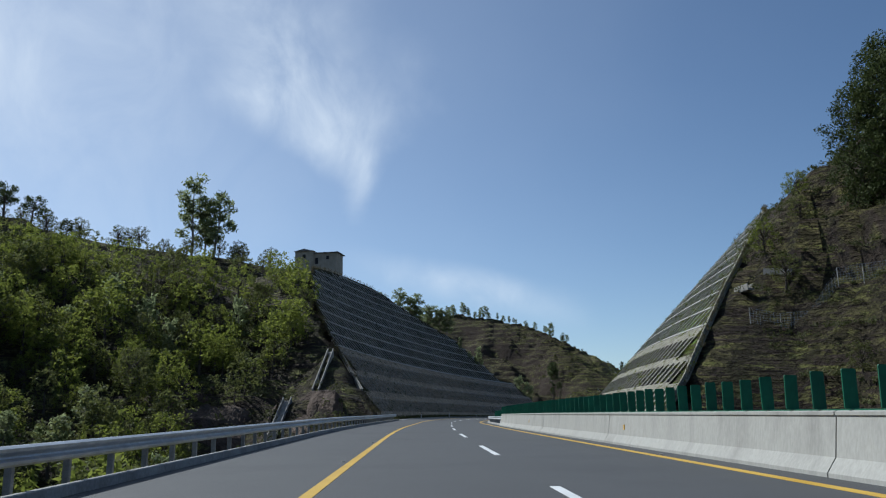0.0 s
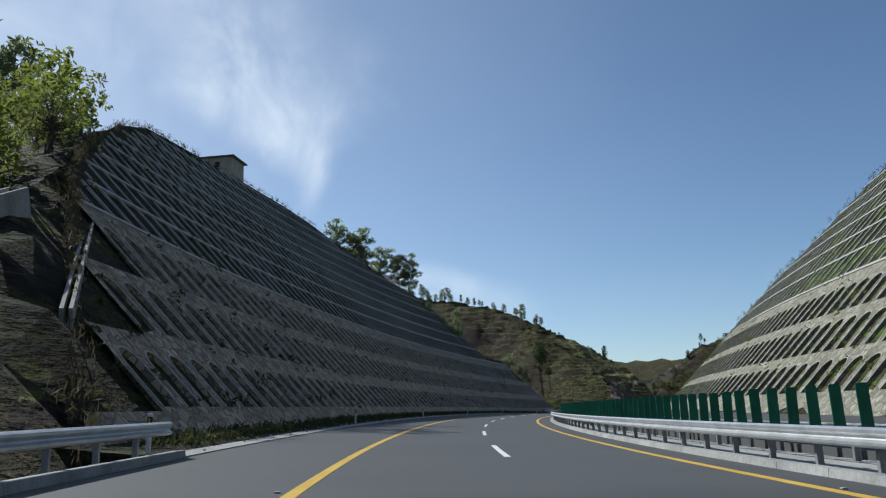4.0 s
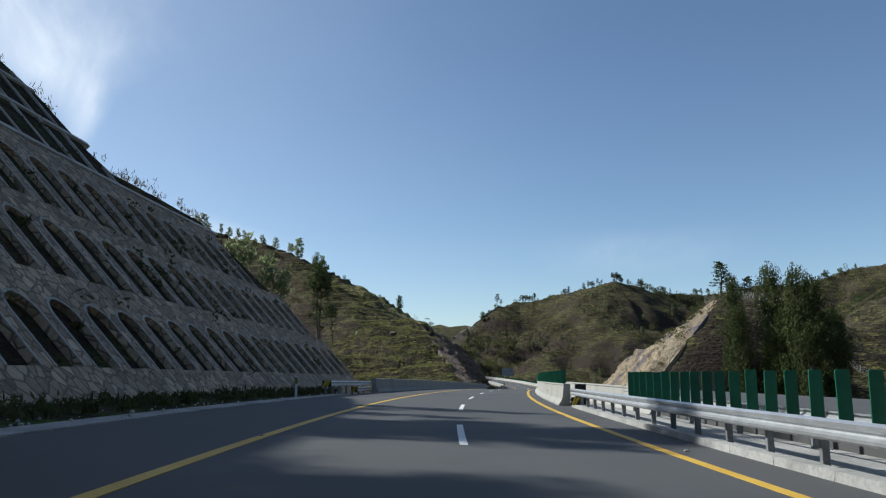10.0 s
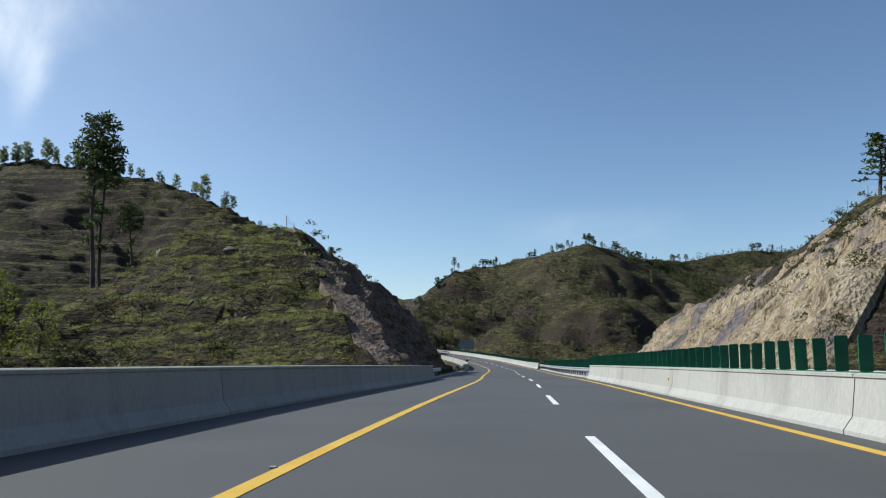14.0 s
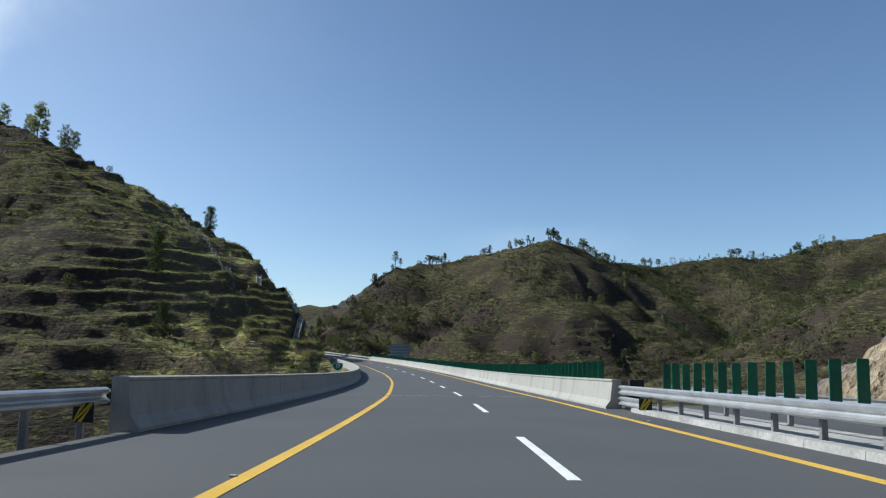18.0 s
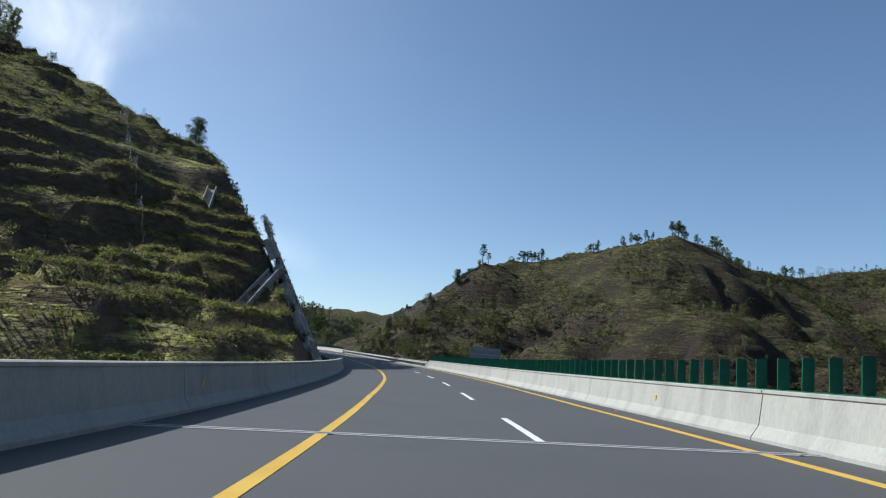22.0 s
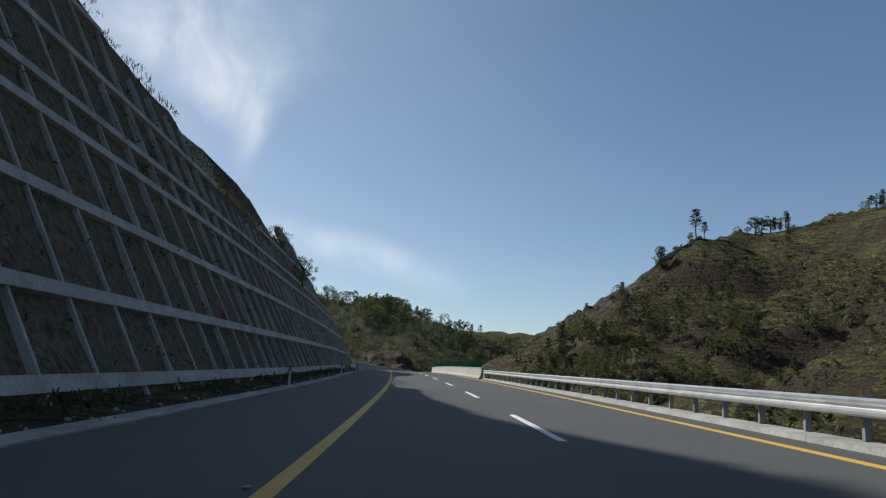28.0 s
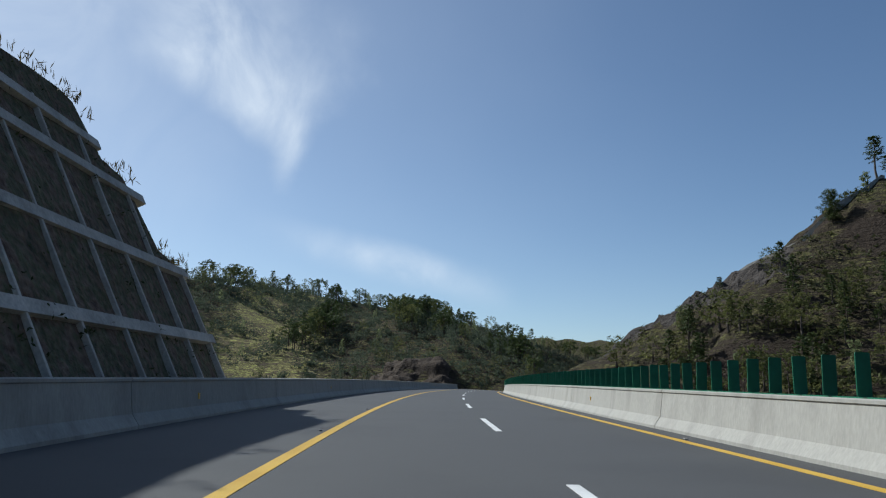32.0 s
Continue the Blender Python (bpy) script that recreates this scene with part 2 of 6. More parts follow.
    L(over.outputs["Result"], bs.inputs["Base Color"])
    b = N("ShaderNodeBump")
    b.inputs["Strength"].default_value, b.inputs["Distance"].default_value = 1.0, 1.5
    hgt = N("ShaderNodeMath")
    L(small, hgt.inputs[0])
    L(paths, hgt.inputs[1])
    L(hgt.outputs[0], b.inputs["Height"])
    L(b.outputs[0], bs.inputs["Normal"])
    return mat


M_ASPHALT = material("asphalt", ((0.056, 0.056, 0.057), (0.071, 0.071, 0.071), (0.063, 0.063, 0.064)), scale=0.12, rough=0.78, bump=0.35, bump_scale=90, stretch=(1, 1, 1), fine=0.25, dist=0.01)
M_YELLOW = material("yellow_paint", ((0.478, 0.285, 0.028), (0.570, 0.368, 0.055)), scale=0.7, rough=0.6, bump=0.15, bump_scale=60, fine=0.3)
M_WHITE = material("white_paint", ((0.558, 0.558, 0.540), (0.702, 0.702, 0.684)), scale=1.2, rough=0.6, bump=0.15, bump_scale=60, fine=0.25)
M_CONCRETE = material("pale_concrete", ((0.238, 0.231, 0.211), (0.317, 0.310, 0.282), (0.273, 0.267, 0.244)), scale=0.7, rough=0.85, bump=0.2, bump_scale=18, stretch=(1, 1, 0.4), fine=0.22, per_object=0.06)
M_BEAM = material("weathered_concrete", ((0.325, 0.302, 0.267), (0.520, 0.488, 0.436)), scale=0.8, rough=0.9, bump=0.4, bump_scale=10, fine=0.4)
M_KERB = material("kerb_concrete", ((0.220, 0.216, 0.202), (0.370, 0.361, 0.343)), scale=0.9, rough=0.9, bump=0.4, bump_scale=14, fine=0.4)
M_STEEL = material("galvanised_steel", ((0.42, 0.43, 0.44), (0.58, 0.59, 0.60)), scale=2.0, rough=0.42, bump=0.05, bump_scale=30, metal=0.75, fine=0.2)
M_GREEN = material("green_plastic", ((0.006, 0.085, 0.045), (0.012, 0.125, 0.066)), scale=1.4, rough=0.5, bump=0.08, bump_scale=8, fine=0.2, per_object=0.12)
M_MASON = masonry("grey_stone_masonry", (0.480, 0.382, 0.268), (0.288, 0.226, 0.160), (0.160, 0.127, 0.090))
M_MASONR = masonry("pale_stone_masonry", (0.275, 0.258, 0.200), (0.190, 0.178, 0.135), (0.110, 0.104, 0.078))
M_RIM = material("arch_stone", ((0.302, 0.291, 0.269), (0.448, 0.437, 0.403)), scale=1.5, rough=0.9, bump=0.5, bump_scale=9, fine=0.4)
M_SOIL = hillside("planted_soil", (0.052, 0.060, 0.021), (0.081, 0.068, 0.035), (0.070, 0.052, 0.036), rocky=0.15)
M_SOILG = hillside("planted_grass", (0.093, 0.145, 0.027), (0.128, 0.136, 0.044), (0.093, 0.078, 0.048), rocky=0.05)
M_GROUND = hillside("hill_grass", (0.090, 0.090, 0.030), (0.101, 0.088, 0.042), (0.048, 0.037, 0.029), sun_lift=(222, 535), rocky=0.60)
M_ROCKD = material("dark_cut_rock", ((0.063, 0.043, 0.032), (0.151, 0.108, 0.080), (0.087, 0.070, 0.060), (0.182, 0.134, 0.098)), scale=0.34, rough=0.95, bump=1.0, bump_scale=2.8, fine=0.95, dist=0.6)
# dark grey-brown rock, its colour deepened further for the face's shade
M_ROCKSHADE = material("shade_darkened_cliff_rock", ((0.024, 0.020, 0.018), (0.055, 0.046, 0.040), (0.035, 0.031, 0.029)), scale=0.25, rough=0.95, bump=1.0, bump_scale=1.6, fine=0.9, dist=0.8)
M_ROCKL = material("cream_cut_rock", ((0.100, 0.086, 0.084), (0.131, 0.112, 0.114), (0.229, 0.177, 0.109), (0.309, 0.257, 0.181), (0.172, 0.124, 0.073)), scale=0.13, rough=0.95, bump=1.0, bump_scale=2.6, stretch=(1, 1, 0.5), fine=0.95, dist=0.7)

# ---- the road's line ----
# metres along, x, y, z, crossfall in degrees (right side up)
ROAD = [
    (-90, -0.19, -90.00, -0.64, 1.8), (0, 0.24, -0.00, 0.01, 0.9), (28, 0.56, 28.00, 0.22, 0.3), (56, 1.15, 55.98, 0.42, -0.5),
    (84, 2.43, 83.95, 0.55, -1.2), (112, 4.13, 111.90, 0.69, -2.0), (140, 7.71, 139.68, 0.83, -2.6), (168, 12.98, 167.21, 0.93, -3.0),
    (196, 19.80, 194.41, 0.94, -3.1), (224, 28.09, 221.20, 0.88, -2.8), (252, 37.82, 247.52, 0.71, -2.4), (280, 49.07, 273.20, 0.42, -1.8),
    (308, 61.57, 298.29, 0.03, -1.2), (336, 74.74, 323.01, -0.48, -0.8), (364, 88.44, 347.44, -1.12, -0.5), (392, 102.24, 371.80, -1.84, -0.1),
    (420, 115.46, 396.48, -2.54, 0.1), (448, 128.91, 421.03, -3.16, 0.1),
]
ROAD2 = [
    (476, 141.88, 445.85, -3.67, 0.3), (504, 154.19, 471.00, -4.04, 0.6), (532, 165.61, 496.58, -4.20, 1.0), (560, 176.09, 522.56, -4.16, 1.3),
    (588, 185.46, 548.95, -3.96, 1.3), (616, 193.93, 575.66, -3.65, 1.3), (644, 201.40, 602.66, -3.26, 1.2), (672, 207.91, 629.91, -2.83, 1.2),
    (700, 213.50, 657.36, -2.30, 1.1), (728, 218.18, 684.97, -1.65, 1.0), (756, 222.36, 712.67, -0.96, 0.7), (784, 226.10, 740.42, -0.24, 0.4),
    (812, 229.67, 768.18, 0.44, 0.2), (840, 233.01, 796.00, 1.00, 0.1), (900, 242.40, 854.80, 1.90, -0.3), (960, 254.80, 913.50, 2.50, -1.0),
    (1025, 272.50, 976.00, 2.90, -2.0), (1080, 293.50, 1026.80, 2.90, -2.0), (1150, 327.00, 1088.30, 2.60, -2.0),
]


def spline(xs, ys):
    """A natural cubic through the points: a function of arrays."""
    xs, ys = np.asarray(xs, float), np.asarray(ys, float)
    n, hh = len(xs), np.diff(xs)
    A, r = np.eye(n), np.zeros(n)
    for i in range(1, n - 1):
        A[i, i - 1 : i + 2] = hh[i - 1], 2 * (hh[i - 1] + hh[i]), hh[i]
        r[i] = 6 * ((ys[i + 1] - ys[i]) / hh[i] - (ys[i] - ys[i - 1]) / hh[i - 1])
    k = np.linalg.solve(A, r)

    def f(q):
        q = np.asarray(q, float)
        i = np.clip(np.searchsorted(xs, q) - 1, 0, n - 2)
        a, b, g = xs[i + 1] - q, q - xs[i], hh[i]
        return (k[i] * a**3 + k[i + 1] * b**3) / (6 * g) + (ys[i] / g - k[i] * g / 6) * a + (ys[i + 1] / g - k[i + 1] * g / 6) * b

    return f


_nodes = np.array(ROAD + ROAD2)
road_x, road_y, road_z, road_b = (spline(_nodes[:, 0], _nodes[:, c]) for c in (1, 2, 3, 4))


def on_road(s, lat, up=0.0, level=False):
    """Points at s metres along the road and lat to its right, up above its surface (level: above its middle)."""
    s, lat, up = np.broadcast_arrays(np.asarray(s, float), np.asarray(lat, float), np.asarray(up, float))
    dx, dy = road_x(s + 0.5) - road_x(s - 0.5), road_y(s + 0.5) - road_y(s - 0.5)
    n = np.hypot(dx, dy)
    fall = 0.0 if level else np.tan(np.radians(road_b(s))) * np.clip(lat, -9, 9)
    return np.stack([road_x(s) + lat * dy / n, road_y(s) - lat * dx / n, road_z(s) + fall + up], -1)


def heading(s):
    """Degrees of turn about z that face +y along the road."""
    return math.degrees(math.atan2(-(road_x(s + 0.5) - road_x(s - 0.5)), road_y(s + 0.5) - road_y(s - 0.5)))


def stand(s, lat, up=0.0, level=False, turn=0.0):
    p = on_road(s, lat, up, level)
    return pose(float(p[0]), float(p[1]), float(p[2]), 0, 0, heading(s) + turn)


# ---- mesh helpers ----
def mesh_of(name, verts, faces, mats, smooth=False):
    me = bpy.data.meshes.new(name)
    me.from_pydata([tuple(map(float, v)) for v in verts], [], [tuple(map(int, f)) for f in faces])
    for m in mats if isinstance(mats, (list, tuple)) else [mats]:
        me.materials.append(m)
    if smooth:
        me.polygons.foreach_set("use_smooth", [True] * len(me.polygons))
    me.update()
    return me


def thing(name, me, label, category, kind="", group=""):
    return tagged(new(name, me), label, category, group, kind)


def part(name, me, parent, label="", m=None):
    ob = new(name, me)
    ob.parent = parent
    if m is not None:
        ob.matrix_parent_inverse = Matrix.Identity(4)
        ob.matrix_basis = m
    if label:
        ob["label"] = label
    return ob


def grid_faces(rows, cols, closed=False):
    out = []
    for i in range(rows - 1):
        for j in range(cols if closed else cols - 1):
            k = (j + 1) % cols
            out.append((i * cols + j, i * cols + k, (i + 1) * cols + k, (i + 1) * cols + j))
    return out


def swept(name, profile, s0, s1, mat, step=5.0, closed=True, level=False, wob=None):
    """A profile of (lat, up) drawn along the road from s0 to s1, its ends capped if it is closed."""
    n = max(2, int(round(abs(s1 - s0) / step)) + 1)
    ss = np.linspace(s0, s1, n)
    pr = np.array(profile, float)
    v = on_road(ss[:, None], pr[None, :, 0], pr[None, :, 1], level).reshape(-1, 3)
    c = len(pr)
    f = grid_faces(n, c, closed)
    f = [q[::-1] for q in f]
    if closed:
        f += [tuple(range(c)), tuple(range((n - 1) * c, n * c))[::-1]]
    return mesh_of(name, v, f, mat)


def box_mesh(name, lx, ly, lz, mat, bevel=0.0, at=(0, 0, 0)):
    bm = bmesh.new()
    bmesh.ops.create_cube(bm, size=1.0, matrix=Matrix.Translation(at) @ Matrix.Diagonal((lx, ly, lz, 1)))
    if bevel:
        bmesh.ops.bevel(bm, geom=bm.edges[:], offset=bevel, segments=2, affect="EDGES", profile=0.5)
    me = bpy.data.meshes.new(name)
    bm.to_mesh(me)
    bm.free()
    me.materials.append(mat)
    return me


def empty(name, m, label, category, group="", kind=""):
    ob = tagged(new(name), label, category, group, kind)
    ob.empty_display_size = 0.2
    ob.matrix_basis = m
    return ob


# ---- noise over arrays ----
def _hash(i, j, seed):
    h = np.sin(i * 127.1 + j * 311.7 + seed * 74.7) * 43758.5453
    return h - np.floor(h)


def value_noise(x, y, seed=0):
    i, j = np.floor(x), np.floor(y)
    u, v = x - i, y - j
    u, v = u * u * (3 - 2 * u), v * v * (3 - 2 * v)
    a, b, c, d = _hash(i, j, seed), _hash(i + 1, j, seed), _hash(i, j + 1, seed), _hash(i + 1, j + 1, seed)
    return (a * (1 - u) + b * u) * (1 - v) + (c * (1 - u) + d * u) * v


def fbm(x, y, octaves=4, seed=0):
    out, amp = np.zeros_like(np.asarray(x, float)), 1.0
    for k in range(octaves):
        out += amp * (value_noise(x * 2**k, y * 2**k, seed + k) - 0.5)
        amp *= 0.5
    return out


# ---- slopes beside the road: toe (m from the road's line), run per metre of rise, and top along the road ----
ARCH_L = dict(side=-1, toe=8.0, run=0.885, top=([107, 112, 119, 128, 140, 165, 178, 190, 200, 212, 222, 231, 238, 250, 262, 268, 271, 275.5, 277.5, 278.6, 286, 293, 294.8, 296.2, 298, 299.2, 300, 301], [-3, 0, 4.3, 10.0, 17.6, 30.2, 35.2, 37.0, 37.8, 38.2, 38.4, 37.6, 35.2, 31.4, 28.4, 27.6, 24.2, 20.4, 17.8, 13.6, 13.4, 13.2, 11.4, 9.4, 7.6, 5.7, 3.4, 0]))
ARCH_R = dict(side=1, toe=21.5, run=0.95, top=([76, 82, 95, 110, 135, 158, 190, 208, 222, 230, 238, 250, 256], [-3, 4.0, 12, 21, 33, 39, 31, 21, 18, 11, 7, 2, -3]))
CUT_L = dict(side=-1, toe=8.0, run=0.85, top=([384, 395, 405, 412, 422, 430, 437, 442, 446, 449.5, 452], [-3, 2, 8, 12, 16.8, 15.2, 13.6, 11.6, 9.4, 3.6, -3]))
CUT_R = dict(side=1, toe=27.0, run=0.95, top=([404, 410, 416, 424, 434, 447, 458, 467, 476, 484, 491, 495, 499], [-4, 3, 10, 17.5, 22, 23.5, 18, 16.5, 17, 14, 8.7, 3, -4]))
GRID_L = dict(side=-1, toe=8.0, run=0.50, top=([623, 626, 627, 630, 630.6, 633, 633.8, 637, 639, 643, 649, 668, 676, 686, 693, 700, 715, 730, 741, 745, 753, 756, 757, 764, 778, 785, 793, 798, 799.5, 805, 810.5, 815, 819, 822, 823, 829, 829.6, 837, 847, 848, 850, 850.5, 853, 853.4], [-3, 1.5, 2.6, 3.0, 5.7, 6.2, 9, 10.2, 11.6, 15.4, 17.8, 18.7, 18.9, 20.6, 19.3, 18.2, 17.6, 17.4, 16.7, 15.6, 15.2, 15.6, 12.5, 12.3, 12.4, 12.8, 13.3, 13.5, 16.0, 16.5, 16.6, 16.0, 15.1, 14.6, 13.4, 13, 10.7, 10.8, 11, 8.9, 8.6, 5.9, 5.5, -3]))
SLOPES = [ARCH_L, ARCH_R, CUT_L, CUT_R, GRID_L]


def slope_top(sl, s):
    return np.interp(s, *sl["top"])


def on_slope(sl, s, z, out=0.0):
    """A point of a slope at s along the road, z above the road's middle, out along its outward normal."""
    r = sl["run"]
    k = math.hypot(1, r)
    return on_road(s, sl["side"] * (sl["toe"] + r * np.asarray(z, float) - np.asarray(out, float) / k), np.asarray(z, float) + np.asarray(out, float) * r / k, True)


# ---- the land ----
# crest lines: (x, y, z) ..., fall per metre to the left and to the right of the line
CRESTS = [
    ([(-260, 60, 52), (-160, 130, 52), (-104, 188, 51), (-80, 200, 47.5), (-58, 222, 46), (-32, 250, 47), (-8, 264, 36)], 0.5, 0.44),
    ([(196, 669, 23), (190, 676, 30), (181, 683, 39.5), (170, 688, 46), (158, 694, 53.5), (148, 702, 60), (138, 714, 67), (128, 730, 76), (119, 748, 83), (106, 767, 89.5), (81, 790, 98), (50, 818, 106), (19, 846, 106), (-80, 900, 114), (-200, 940, 128)], 0.58, 0.95),
    ([(128, 720, 68), (135, 672, 51.5), (143, 642, 39.5), (152, 622, 29), (158, 606, 18), (162, 592, 7), (165, 580, -2)], 0.5, 0.60),
    ([(18, 282, 20), (30, 300, 10), (44, 318, 3.0), (56, 332, -2)], 0.6, 0.7),
    ([(-12.6, 132, 12.6), (-11.4, 123, 9.2), (-10.8, 116, 5.9), (-10.0, 109, 4.2), (-9.4, 100, 1.0)], 0.6, 0.9),
    ([(60, 760, 70), (30, 690, 38), (20, 620, 6)], 0.5, 0.5),
    ([(97, 413, 13.5), (84, 408, 8.5), (66, 399, 2.0), (50, 392, -3)], 0.62, 0.7),
    ([(173, 398, 20.0), (200, 380, 14), (235, 355, 8), (300, 330, -5)], 0.7, 0.60),
    ([(342, 1016, 30), (352, 1000, 40), (366, 974, 53), (387, 980, 68), (419, 988, 73), (451, 948, 80), (483, 909, 90), (512, 908, 82), (577, 960, 83), (641, 966, 85), (690, 940, 95), (734, 918, 94), (794, 886, 113), (960, 760, 150)], 0.8, 0.66),
    ([(483, 909, 84), (452, 860, 48), (425, 815, 10)], 0.75, 0.75),
    ([(577, 960, 78), (548, 870, 36), (520, 800, 0)], 0.7, 0.7),
    ([(690, 940, 90), (645, 830, 46), (590, 730, 5)], 0.65, 0.65),
    ([(560, 560, 66), (660, 600, 118), (780, 500, 165), (900, 380, 190)], 0.5, 0.5),
    ([(560, 560, 58), (490, 490, 10)], 0.55, 0.55),
    ([(246, 1050, 7), (258, 1036, 13.5), (266, 1030, 11.5), (278, 1024, 4)], 0.75, 0.75),
    ([(58, 131, 33), (66, 118, 42), (85, 116, 52), (120, 122, 66), (170, 140, 80)], 0.6, 0.85),
    ([(-200, 1300, 110), (20, 1400, 92), (116, 1441, 86), (137, 1488, 92), (169, 1585, 101), (212, 1680, 110), (292, 1721, 103), (361, 1662, 92), (388, 1612, 69), (425, 1588, 59), (478, 1603, 50), (531, 1647, 46), (700, 1800, 60)], 0.42, 0.42),
    ([(361, 1662, 88), (300, 1480, 70), (278, 1372, 60), (314, 1328, 47), (346, 1287, 30), (357, 1246, 17)], 0.45, 0.45),
    ([(236, 1399, 57), (200, 1300, 30)], 0.45, 0.45),
    ([(1250, 700, 190), (1700, 1500, 220), (1300, 2700, 150), (0, 3400, 190), (-1400, 2600, 260), (-1000, 1200, 190), (-800, 300, 160), (-800, -900, 240), (0, -1500, 200), (1200, -1000, 260), (1400, 200, 240), (1250, 700, 190)], 0.42, 0.42),
]
_ss = np.arange(-90, 1150, 3.0)
_rx, _ry = road_x(_ss), road_y(_ss)


def road_coords(x, y):
    """Metres along the road and to its right, for arrays of places."""
    s, lat = np.empty(x.shape), np.empty(x.shape)
    tx, ty = np.gradient(_rx), np.gradient(_ry)
    tn = np.hypot(tx, ty)
    tx, ty = tx / tn, ty / tn
    for a in range(0, len(x), 4000):
        px, py = x[a : a + 4000, None], y[a : a + 4000, None]
        k = ((px - _rx) ** 2 + (py - _ry) ** 2).argmin(1)
        dx, dy = px[:, 0] - _rx[k], py[:, 0] - _ry[k]
        along = dx * tx[k] + dy * ty[k]
        along = np.where((k == 0) | (k == len(_rx) - 1), along, np.clip(along, -1.6, 1.6))
        s[a : a + 4000] = _ss[k] + along
        lat[a : a + 4000] = dx * ty[k] - dy * tx[k]
    return s, lat


# strips of ground that carry the drain chutes: ends
PADS = [((185.5, 596.3, 6.1), (179.9, 582.5, 0.25)), ((179.6, 612.5, 17.4), (178.2, 606.8, 12.4)), ((-12.7, 128.7, 11.9), (-13.1, 112.2, 5.0)), ((-16.6, 110.6, 3.9), (-17.2, 101.6, -1.2))]


def natural(x, y):
    z = np.full(x.shape, -24.0) + 5 * fbm(x / 90, y / 90, 3, 5)
    warp = fbm(x / 45, y / 45, 3, 9) + 0.6 * np.abs(fbm(x / 80, y / 80, 2, 17)) - 0.1
    gully = np.clip(0.42 - 1.9 * np.abs(fbm(x / 52 + 0.3 * y / 52, y / 70, 3, 77)), -0.1, 1)
    for pts, left, right in CRESTS:
        for (ax, ay, az), (bx, by, bz) in zip(pts, pts[1:]):
            ex, ey = bx - ax, by - ay
            t = np.clip(((x - ax) * ex + (y - ay) * ey) / (ex * ex + ey * ey), 0, 1)
            d = np.hypot(x - ax - t * ex, y - ay - t * ey)
            side = ex * (y - ay) - ey * (x - ax)
            fall = right + (left - right) / (1 + np.exp(-side / (np.hypot(ex, ey) * 12)))
            h = az + t * (bz - az) - fall * d * (0.80 + 0.2 * np.clip(d / 40, 0, 1)) - 0.13 * warp * np.minimum(d, 70) - (np.where(x > 230, 0.34, 0.03) + 0.42 * np.clip((140 - x) / 40, 0, 1) * np.clip((y - 540) / 60, 0, 1)) * gully * np.minimum(d, 65)
            z = np.maximum(z, h)
    return z


